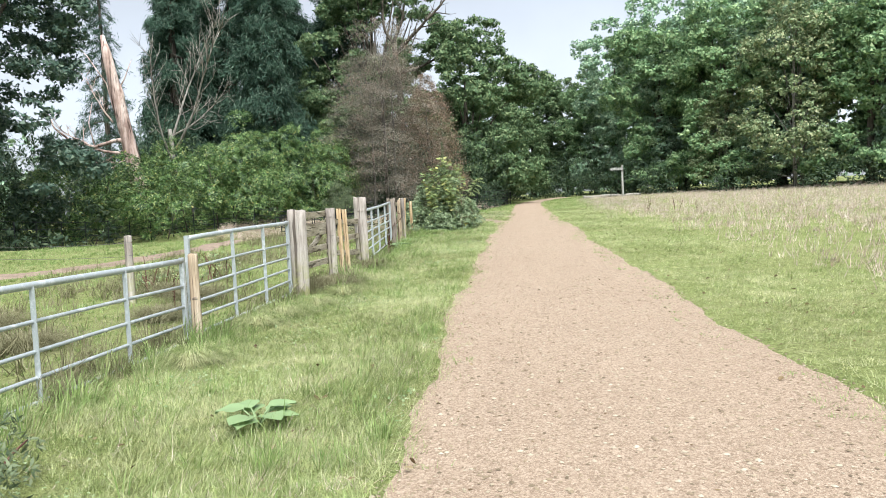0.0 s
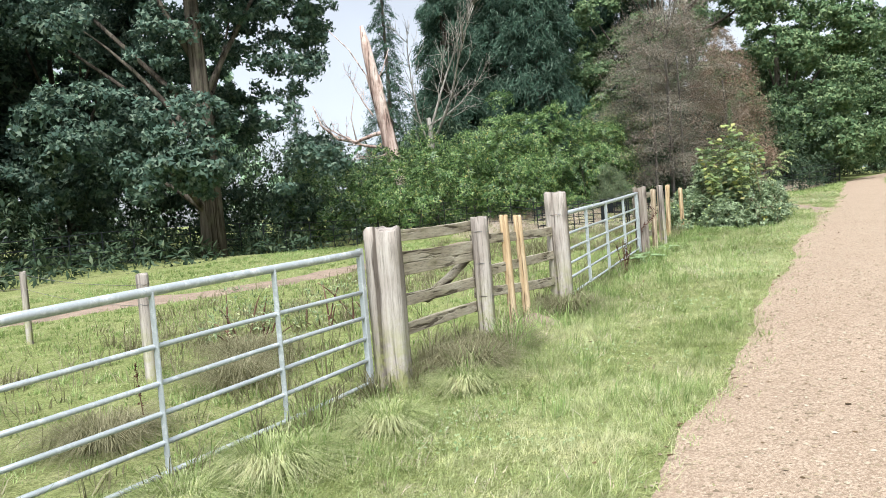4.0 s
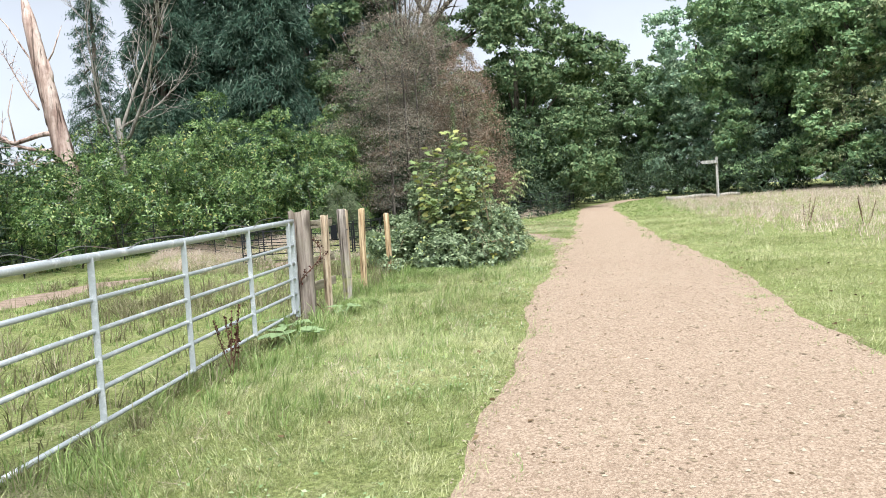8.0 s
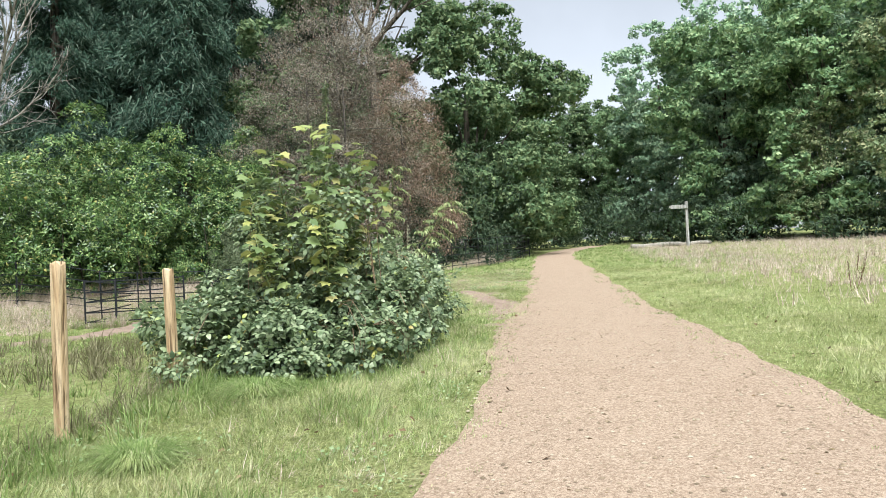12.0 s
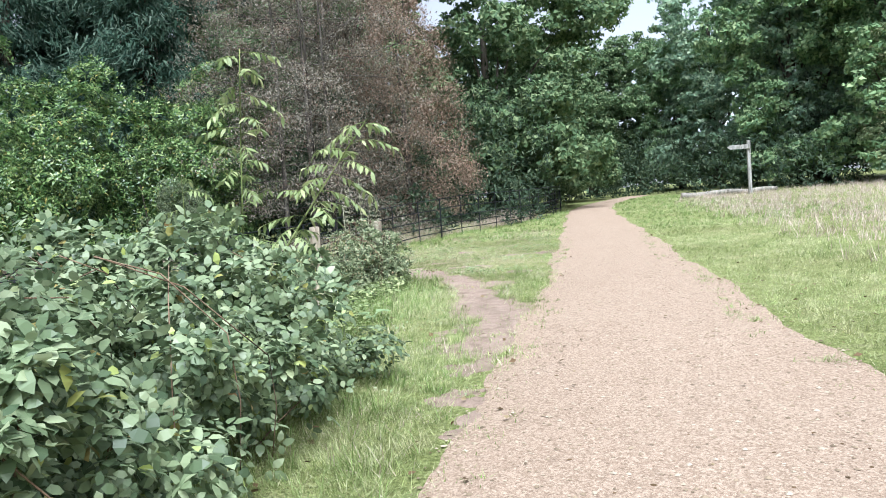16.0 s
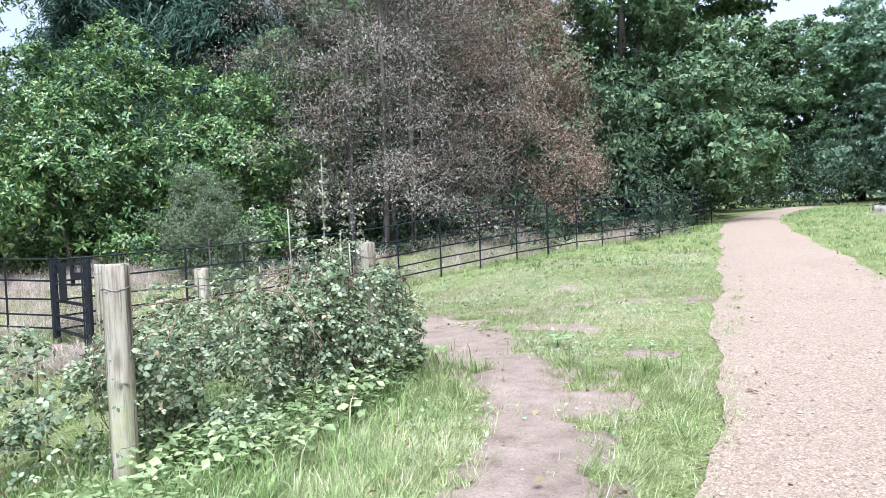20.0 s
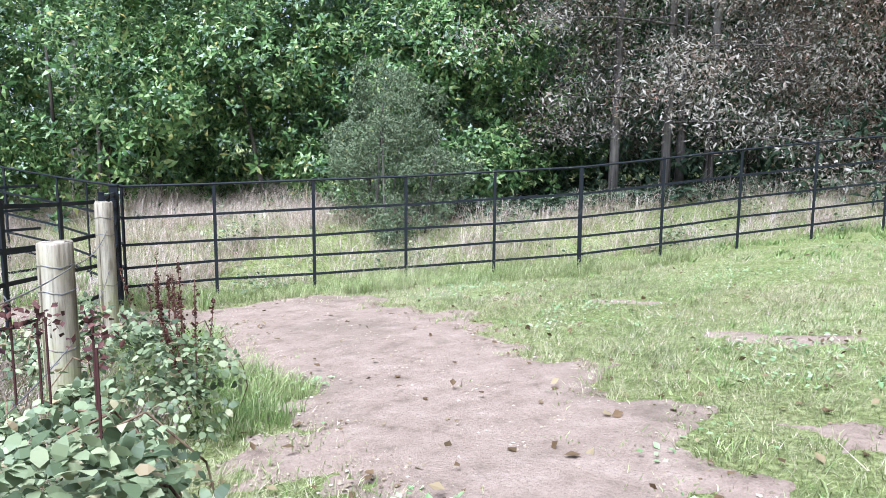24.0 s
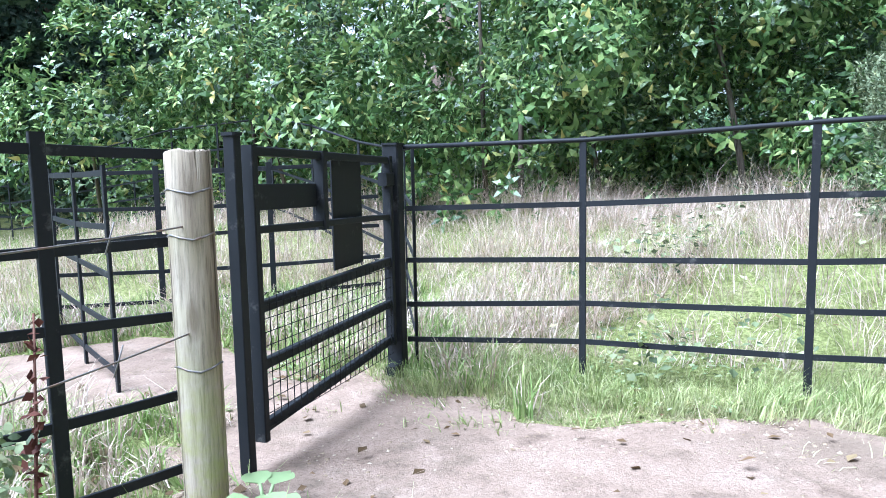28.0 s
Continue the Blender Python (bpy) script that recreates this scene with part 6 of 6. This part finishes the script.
# ---- stones, litter ----
def strewn(name, n, region, size, mat, seed, label, keep, flat=0.6, kind="stuff"):
    rng = np.random.default_rng(seed)
    x0, x1, y0, y1 = region
    x, y = rng.uniform(x0, x1, n), rng.uniform(y0, y1, n)
    ok = keep(x, y)
    x, y = x[ok], y[ok]
    m = len(x)
    s = size * np.clip(np.exp(rng.normal(0, 0.45, m)), 0.4, 2.0)
    v0 = np.array([(1, 0, 0), (0.3, 0.9, 0), (-0.8, 0.5, 0), (-0.7, -0.6, 0), (0.4, -0.9, 0), (0.1, 0, 0.8), (-0.1, 0.1, -0.5)])
    f0 = [(0, 1, 5), (1, 2, 5), (2, 3, 5), (3, 4, 5), (4, 0, 5)]
    jig = 1 + rng.normal(0, 0.2, (m, 7, 1))
    a = rng.uniform(0, 6.28, m)
    ca, sa = np.cos(a)[:, None], np.sin(a)[:, None]
    p = v0[None] * jig * s[:, None, None]
    q = np.stack([p[..., 0] * ca - p[..., 1] * sa, p[..., 0] * sa + p[..., 1] * ca, p[..., 2] * flat], -1)
    edge = np.minimum(x - path_left(y), path_right(y) - x) / (path_right(y) - path_left(y))
    up = np.where(edge > 0, 0.010 + 0.03 * np.clip(edge * 5, 0, 1) - 0.004 * rough2(x * 2, y * 2), 0.012)
    q += np.stack([x, y, land(x, y) + up], -1)[:, None]
    f = np.array(f0)[None] + (np.arange(m) * 7)[:, None, None]
    tagged(Geo().add(q.reshape(-1, 3), f.reshape(-1, 3)).put(name, M[mat], None, "", False), label, "gravel", kind=kind)


strewn("loose_gravel", 84000, (-1, 6.0, 1.0, 56), 0.0095, "stone", 601, "loose pale gravel stones strewn over the path", lambda x, y: on_path(x, y, -0.06) & (np.sin(x * 977.1 + y * 613.7) > np.clip((y - 30) / 14, -1, 0.97)))
strewn("path_chips", 1800, (-1, 5.2, 0.5, 42), 0.009, "litter", 602, "dark leaf chips and twigs scattered on the path", lambda x, y: on_path(x, y, -0.1), 0.3)
strewn("earth_pebbles", 12000, (-9, 2.4, 29, 43), 0.007, "stone", 604, "small pale stones on the bare earth", lambda x, y: bare(x, y) < 0.02, 0.6)
strewn("earth_pebbles", 16000, (-7.5, -1.0, 36.8, 40.6), 0.0065, "stone", 605, "small stones and grit before the black gate", lambda x, y: bare(x, y) < 0.02, 0.6)
strewn("earth_crumbs", 26000, (-9, 2.4, 29, 43), 0.006, "litter", 603, "twigs and dead leaf crumbs on bare earth", lambda x, y: (bare(x, y) < 0.05) & (rough2(x * 1.4 + 1, y * 1.4) > -0.05), 0.35)
strewn("path_litter", 9000, (-1, 5.2, 2, 44), 0.008, "litter", 606, "dark patches of leaf litter on the gravel", lambda x, y: on_path(x, y, 0.1) & (rough2(x * 1.1 + 9, y * 1.6) > 0.5), 0.25)


# ---- grass ----
def grass(name, n, region, height, width, mat, seed, label, keep, segs=2, lean=0.5, tuft=0.35, clump=12, wide=0.045):
    """Blades of grass in small tufts that splay outwards; keep(x, y) says where they grow, from 0 to 1."""
    rng = np.random.default_rng(seed)
    x0, x1, y0, y1 = region
    k = max(1, n // clump)
    cx, cy = rng.uniform(x0, x1, k), rng.uniform(y0, y1, k)
    w = rng.integers(0, k, n)
    off = rng.normal(0, 1, (n, 2)) * (wide * rng.uniform(0.5, 1.5, k))[w][:, None]
    x, y = cx[w] + off[:, 0], cy[w] + off[:, 1]
    ok = rng.random(n) < keep(x, y)
    x, y, w, off = x[ok], y[ok], w[ok], off[ok]
    m = len(x)
    big = 1 + tuft * (rough2(x * 0.9, y * 0.9) * 1.6 + rough2(x * 0.31 + 4, y * 0.31))
    h = height * rng.uniform(0.6, 1.2, m) * rng.uniform(0.55, 1.45, k)[w] * np.clip(big, 0.3, 2.2)
    bend = 0.9 * np.sin(x * 1.3 + y * 0.8) + 0.8 * np.cos(y * 1.7 - x) + rng.normal(0, 0.8, k)[w]
    go = unit(off / (wide * 1.2) + np.stack([np.cos(bend), np.sin(bend)], -1) * 0.7 + rng.normal(0, 0.4, (m, 2)))
    l = np.minimum(lean * h * rng.uniform(0.35, 1.4, m), 1.15 * h)
    a = np.arctan2(go[:, 1], go[:, 0]) + np.pi / 2 + rng.normal(0, 0.6, m)
    foot = np.stack([x, y, land(x, y) + path_lift(x, y) - 0.005], -1)
    s = np.stack([np.cos(a), np.sin(a), 0 * a], -1) * (width * rng.uniform(0.6, 1.3, m))[:, None]
    d = np.stack([go[:, 0] * l, go[:, 1] * l, np.sqrt(np.maximum(h * h - l * l * 0.65, 0.12 * h * h))], -1)
    g = Geo()
    if segs == 1:
        v = np.stack([foot - s, foot + s, foot + d], 1)
        f = np.array([[0, 1, 2]])[None] + (np.arange(m) * 3)[:, None, None]
    else:
        mid = foot + d * np.array([0.38, 0.38, 0.72])
        v = np.stack([foot - s, foot + s, mid + s * 0.75, mid - s * 0.75, foot + d], 1)
        f = np.array([[0, 1, 2], [0, 2, 3], [3, 2, 4]])[None] + (np.arange(m) * 5)[:, None, None]
    g.add(v.reshape(-1, 3), f.reshape(-1, 3))
    tagged(g.put(name, M[mat], None, "", False), label, "grass", kind="stuff")


def turf(x, y):
    """Where turf grows: none on path and bare ground, sparser at their edges."""
    b = bare(x, y)
    off = np.where(x < 1.0 + 0.055 * y, np.clip((path_left(y) + 0.14 - x) / 0.4, 0, 1) ** 1.5, np.clip((x - path_right(y) + 0.14) / 0.5, 0, 1) ** 1.5)
    return off * np.clip((b + 0.34) / 0.5, 0, 1) ** 1.5


def fence_x(y):
    return np.interp(y, [0, 3.6, 8, 11.2, 15, 20.4, 26, 32, 36], [-3.9, -3.6, -3.05, -2.6, -2.1, -2.0, -1.8, -1.6, -1.5])


grass("verge_grass", 560000, (-3.9, 2.2, 1.2, 14.5), 0.085, 0.0021, "grass", 701, "long matted verge grass along the gravel path", lambda x, y: turf(x, y) * (x > fence_x(y) - 0.4), 1, 1.05, 0.4)
grass("verge_grass", 620000, (-2.9, 2.4, 14.5, 36), 0.08, 0.0023, "grass", 702, "soft green verge grass along the gravel path", lambda x, y: turf(x, y) * (x > fence_x(y) - 0.3), 1, 1.0, 0.4)
grass("fence_grass", 30000, (-4.0, -1.3, 1.5, 26), 0.24, 0.0035, "rank", 703, "long bleached grass round the fence feet", lambda x, y: 1.0 * (np.abs(x - fence_x(y) - 0.02) < 0.16), 2, 0.9, 0.5, 26)
grass("fence_grass", 34000, (-4.0, -0.6, 1.5, 26), 0.22, 0.004, "lush", 704, "tall lush grass along the fence feet", lambda x, y: 1.0 * (np.abs(x - fence_x(y) - 0.25) < 0.3), 2, 0.8, 0.5, 30)
grass("lush_grass", 60000, (-1.6, 1.2, 24.5, 36.5), 0.12, 0.0036, "lush", 705, "lush green grass below the brambles", lambda x, y: turf(x, y) * (x > -2) * np.clip(1 - (x - fence_x(y) - 1.4) / 0.8, 0, 1), 2, 0.7, 0.4)
grass("clearing_grass", 330000, (-7.5, 3.0, 35.5, 47.5), 0.045, 0.0023, "worn_grass", 706, "trodden green grass of the clearing", lambda x, y: turf(x, y) * (x * 0.85 - y > -46.8) * np.clip(0.75 + 0.9 * rough2(x * 0.8 + 3, y * 0.8), 0.12, 1), 1, 0.9, 0.45)
grass("clearing_turf", 150000, (-7.2, 0.8, 37, 42.6), 0.035, 0.0020, "worn_grass", 726, "short trodden turf of the clearing", lambda x, y: turf(x, y) * (x * 0.85 - y > -46.8), 1, 0.8, 0.5)
grass("gate_grass", 34000, (-5.6, -2.2, 37.2, 39.0), 0.15, 0.0024, "lush", 707, "lush tuft of grass beside the black gate", lambda x, y: (bare(x, y) > 0.0) * np.clip(1.2 - np.abs(y - 38.35 + 0.25 * (x + 4.4)) / 0.42, 0, 1), 2, 0.7, 0.4)
grass("fence_foot_grass", 60000, (-7.6, 4, 39.2, 60), 0.10, 0.0030, "lush", 708, "longer green grass along the park fence", lambda x, y: turf(x, y) * (near_line(x, y, [(a, b - 0.1, 0.32) for a, b in ESTATE]) < 0), 2, 0.7, 0.4)
grass("right_verge_grass", 480000, (2.3, 8.5, 2.0, 46), 0.06, 0.0030, "grass", 709, "short green grass beside the gravel path", lambda x, y: turf(x, y) * np.clip((path_right(y) + 3.4 - x + rough2(x, y)) / 1.2, 0, 1), 1, 1.0, 0.4)
grass("meadow_grass", 250000, (4.5, 40, 1, 66), 0.25, 0.0062, "straw", 710, "tall pale dry grass of the meadow", lambda x, y: np.clip((x - path_right(y) - 2.3 + 1.3 * rough2(x * 0.5, y * 0.5)) / 1.6, 0.0, 1) * np.clip(0.75 + 0.6 * rough2(x * 0.22, y * 0.22), 0.15, 1) * np.clip((x - path_right(y)) / (0.05 * y + 2.2), 0.1, 1), 1, 0.5, 0.3)
grass("meadow_green", 120000, (4.0, 30, 3, 66), 0.11, 0.0050, "grass", 711, "green undergrass of the meadow", lambda x, y: turf(x, y), 1, 0.6, 0.3)
grass("field_grass", 150000, (-16, -2.2, 2, 38), 0.075, 0.0060, "lush", 712, "green grass of the fenced field", lambda x, y: 1.0 * (bare(x, y) > 0.02) * (x < fence_x(y)), 1, 0.6, 0.4)
grass("field_weeds", 60000, (-9, -2.4, 1, 30), 0.24, 0.0045, "rank", 713, "bleached rank grass in the fenced field", lambda x, y: (bare(x, y) > 0.1) * (x < fence_x(y)) * np.clip(rough2(x * 0.45 + 2, y * 0.45) * 2.2 + 0.35, 0.05, 1), 2, 0.8, 0.4, 22)
grass("dry_grass", 190000, (-13, 3, 39.3, 56), 0.30, 0.0024, "straw", 714, "tall blond grass between park fence and hedge", lambda x, y: (near_line(x, y, [(a - 0.9, b + 1.35, 1.15) for a, b in ESTATE]) < 0) * (near_line(x, y, [(a, b, 0.3) for a, b in ESTATE]) > 0) * np.clip(0.7 + 0.8 * rough2(x * 0.7, y * 0.7), 0.15, 1), 2, 0.85, 0.6)
grass("dry_grass", 70000, (-13, -6.5, 34.5, 45), 0.32, 0.0024, "straw", 715, "tall blond grass before the laurel hedge", lambda x, y: 1.0 * ((y > 39.7) | (x < -9.6)) * (x < -7.3) * (x > -12.5) * np.clip(0.7 + 0.8 * rough2(x * 0.7, y * 0.7), 0.15, 1), 2, 0.85, 0.6)
grass("bank_grass", 34000, (-11.5, 3, 39.5, 52), 0.13, 0.0026, "worn_grass", 716, "rough green grass behind the park fence", lambda x, y: 1.0 * (near_line(x, y, [(a - 0.7, b + 1.0, 1.0) for a, b in ESTATE]) < 0), 2, 0.7, 0.4)
grass("gate_foot_grass", 100000, (-7.2, -2.6, 38.9, 44.6), 0.13, 0.0021, "grass", 729, "rank green grass along the park fence by the gate", lambda x, y: 1.0 * (bare(x, y) > -0.1) * (np.abs(near_line(x, y, [(a + 0.12, b - 0.12, 0.0) for a, b in ESTATE])) < 0.34), 2, 0.8, 0.5, 18)
grass("pen_straw", 16000, (-9.5, -5.5, 36.2, 39.6), 0.2, 0.004, "straw", 725, "bleached grass in the stock pen", lambda x, y: 1.0 * (bare(x, y) > 0.1), 2, 0.8, 0.4)
grass("pen_grass", 16000, (-9.5, -5.5, 36.2, 39.6), 0.17, 0.005, "lush", 717, "green grass tufts inside the stock pen", lambda x, y: 1.0 * (bare(x, y) > 0.02), 2, 0.7, 0.4)
grass("far_grass", 60000, (-8, 12, 44, 74), 0.10, 0.011, "lush", 718, "green verge grass at the end of the path", lambda x, y: turf(x, y) * (near_line(x, y, [(a - 3, b + 3.5, 3.5) for a, b in ESTATE]) > 0), 1, 0.6, 0.3)


def tussock(x, y, r, h, n, mat, seed, label):
    """A rounded clump of long arching grass."""
    rng = np.random.default_rng(seed)
    ob = thing("grass_tussock", (x, y, z_at(x, y)), label, "grass", "grass tussocks")
    a = rng.uniform(0, 2 * np.pi, n)
    q = r * 0.45 * np.sqrt(rng.random(n))
    foot = np.stack([np.cos(a) * q, np.sin(a) * q, np.full(n, -0.02)], -1)
    out = np.stack([np.cos(a), np.sin(a), 0 * a], -1) + rng.normal(0, 0.55, (n, 3)) * np.array([1, 1, 0])
    hh = h * rng.uniform(0.5, 1.1, n)[:, None]
    up = np.array([0, 0, 1.0])
    s = np.stack([-np.sin(a), np.cos(a), 0 * a], -1) * 0.0017
    m1 = foot + up * hh * 0.75 + out * r * 0.35
    tip = foot + up * hh * rng.uniform(0.0, 0.85, n)[:, None] + out * r * rng.uniform(0.5, 1.2, n)[:, None]
    v = np.stack([foot - s, foot + s, m1 + s, m1 - s, tip], 1)
    f = np.array([[0, 1, 2], [0, 2, 3], [3, 2, 4]])[None] + (np.arange(n) * 5)[:, None, None]
    tagged(Geo().add(v.reshape(-1, 3), f.reshape(-1, 3)).put("tuft", M[mat], ob, "", False), "", kind="stuff")


for i, (x, y, r, h, mat) in enumerate(((-2.2, 12.0, 0.36, 0.38, "rank"), (-2.3, 12.5, 0.3, 0.3, "rank"), (-2.15, 12.95, 0.28, 0.28, "rank"), (-2.5, 9.6, 0.32, 0.28, "grass"), (-2.65, 9.0, 0.26, 0.24, "grass"), (-2.0, 11.5, 0.25, 0.28, "grass"), (-1.98, 14.72, 0.38, 0.34, "rank"), (-2.7, 6.9, 0.3, 0.26, "grass"), (-2.2, 10.5, 0.26, 0.24, "grass"), (-1.55, 21.2, 0.24, 0.2, "lush"), (-1.1, 22.6, 0.24, 0.2, "lush"), (-0.9, 24.4, 0.3, 0.24, "lush"), (-4.4, 11.5, 0.4, 0.34, "rank"), (-5.0, 12.4, 0.45, 0.36, "rank"), (-4.2, 9.8, 0.4, 0.34, "rank"), (-6.4, 9.5, 0.5, 0.34, "rank"), (-5.0, 8.0, 0.45, 0.34, "rank"))):
    tussock(x, y, r * 1.15, h * 0.85, 1700, mat, 800 + i, "arching tussock of long grass by the fence" if x > -3.5 else "bleached grass tussock in the field")


# tufts, thatch and small-leaved weeds in the turf
grass("grass_tufts", 110000, (-3.6, 2.0, 1.5, 36), 0.15, 0.0026, "lush", 720, "brighter tufts of longer grass in the verge", lambda x, y: (turf(x, y) > 0.5) * (x > fence_x(y) - 0.1) * np.clip(0.45 + 1.2 * rough2(x * 0.7 + 5, y * 0.7), 0, 1), 2, 0.9, 0.4, 34)
grass("thatch", 64000, (-3.6, 2.4, 1.5, 37), 0.10, 0.0028, "straw", 721, "dead bleached blades matted in the verge", lambda x, y: turf(x, y) * (x > fence_x(y) - 0.2) * np.clip(0.4 + 1.2 * rough2(x * 0.8, y * 0.8 + 3), 0.05, 1), 1, 1.15, 0.3)
grass("thatch", 26000, (-7.5, 2.6, 36, 46), 0.07, 0.0026, "straw", 722, "dead bleached blades matted in the clearing", lambda x, y: turf(x, y) * (x * 0.85 - y > -46.8) * np.clip(0.4 + 1.2 * rough2(x * 0.8, y * 0.8 + 3), 0.05, 1), 1, 1.15, 0.3)
grass("clearing_tufts", 60000, (-7.2, 2.6, 36, 45), 0.085, 0.0030, "lush", 727, "small tufts of longer grass in the clearing", lambda x, y: (turf(x, y) > 0.25) * (x * 0.85 - y > -46.8) * np.clip(0.35 + 1.2 * rough2(x * 1.1 + 5, y * 1.1), 0.05, 1), 1, 1.0, 0.4, 26)
grass("edge_tufts", 160000, (-1.2, 6.0, 1.0, 44), 0.04, 0.0030, "lush", 723, "thin creeping grass along the path's edges", lambda x, y: 1.0 * ((np.abs(x - path_left(y) - 0.06) < 0.24) | (np.abs(x - path_right(y) + 0.10) < 0.34)) * (rough2(x * 2.6, y * 2.6) > 0.0), 1, 0.9, 0.5, 14)
grass("gate_straw", 12000, (-5.2, -2.0, 36.5, 38.3), 0.26, 0.0028, "straw", 728, "bleached grass among the low brambles", lambda x, y: (bare(x, y) > 0.45) * (y < 37.75) * np.clip(0.5 + rough2(x, y), 0, 1), 2, 0.8, 0.4, 24)
grass("dirt_tufts", 60000, (-7, 2.4, 30, 43), 0.05, 0.0030, "grass", 724, "sparse grass sprouting on the trodden earth", lambda x, y: 1.0 * (bare(x, y) > -0.5) * (bare(x, y) < 0.3) * (rough2(x * 1.3 + 2, y * 1.3) > 0.02 - 0.3 * bare(x, y)), 2, 0.9, 0.5, 22)


def ground_leaves(name, n, region, size, mat, seed, label, keep, lift=0.05, shape=CLUMP):
    """Small flat leaves close over the ground."""
    rng = np.random.default_rng(seed)
    x0, x1, y0, y1 = region
    x, y = rng.uniform(x0, x1, n), rng.uniform(y0, y1, n)
    ok = rng.random(n) < keep(x, y)
    x, y = x[ok], y[ok]
    m = len(x)
    c = np.stack([x, y, land(x, y) + rng.uniform(0.15, 1.0, m) * lift], -1)
    g = Geo()
    scatter(g, *shape, c, *rotations(rng, m, 0.45), size * rng.uniform(0.5, 1.4, m))
    tagged(g.put(name, M[mat], None, "", False), label, "weeds", kind="stuff")


def weedy(x, y):
    return np.clip(rough2(x * 0.9 + 7, y * 0.9) * 2.6 - 0.35, 0, 1)


ground_leaves("clover", 60000, (-3.6, 2.4, 1.5, 37), 0.028, "dock", 731, "low clover and small weeds in the turf", lambda x, y: (turf(x, y) > 0.3) * (x > fence_x(y)) * weedy(x, y), 0.07)
ground_leaves("clover", 40000, (-7.4, 2.8, 36, 46), 0.030, "dock", 732, "low clover and small weeds in the clearing", lambda x, y: (turf(x, y) > 0.2) * (x * 0.85 - y > -46.8) * weedy(x, y), 0.05)
ground_leaves("bank_weeds", 80000, (-11.5, 2, 40, 50), 0.055, "thin_bramble", 733, "creeping weeds among the blond grass", lambda x, y: (near_line(x, y, [(a - 0.9, b + 1.35, 0.95) for a, b in ESTATE]) < 0.6) * weedy(x * 1.2, y * 1.2), 0.32)
ground_leaves("nettles", 34000, (-0.8, 1.0, 30.5, 35.8), 0.055, "ash", 736, "fresh green nettles beside the brambles", lambda x, y: turf(x, y) * np.clip(1.1 - (x - fence_x(y) - 1.2) / 0.5, 0, 1) * np.clip(0.5 + 1.5 * rough2(x * 0.9, y * 0.9 + 2), 0, 1), 0.26)
# Dark ground cover that paints in the shade below the copper trees.
ground_leaves("ground_ivy", 60000, (-12, 4, 44, 62), 0.15, "dark_leaf", 735, "ivy covering the ground under the trees, coloured dark for the shade", lambda x, y: 1.0 * (near_line(x, y, [(a - 2.6, b + 4.2, 2.4) for a, b in ESTATE]) < 0), 0.22)
ground_leaves("fallen_leaves", 2600, (-7.4, 5.5, 1.5, 46), 0.05, "litter", 734, "scattered fallen brown leaves", lambda x, y: 1.0 * (near_line(x, y, [(a, b, 0.0) for a, b in ESTATE]) > 0) * (x > fence_x(np.minimum(y, 36)) * (y < 36) - 8 * (y >= 36)) * np.where(on_path(x, y, 0.3), 0.12, 1.0), 0.06)

ground_leaves("fallen_leaves", 1100, (-7.2, 1.5, 36.8, 41.8), 0.045, "litter", 737, "brown leaves strewn over the clearing", lambda x, y: np.clip(0.9 - np.abs(bare(x, y)), 0.1, 1) * (x * 0.85 - y > -46.6), 0.03)

# small tag left in the brambles
tag = thing("plastic_tag", (0.30, 29.1, z_at(0.30, 29.1)), "small yellow plastic tag with dark print among brambles", "tag")
bar(Geo(), (0, 0, -0.05), (0, 0, 0.58), 0.012, 0.012, up=(0, 1, 0)).put("stick", M["cane"], tag)
bar(Geo(), (-0.05, -0.012, 0.52), (0.05, -0.014, 0.55), 0.006, 0.055).put("plate", M["yellow"], tag)
for z in (0.525, 0.543):
    bar(Geo(), (-0.038, -0.017, z - 0.005), (0.036, -0.019, z + 0.012), 0.003, 0.007).put("print_bar", M["black"], tag, "dark line of print")
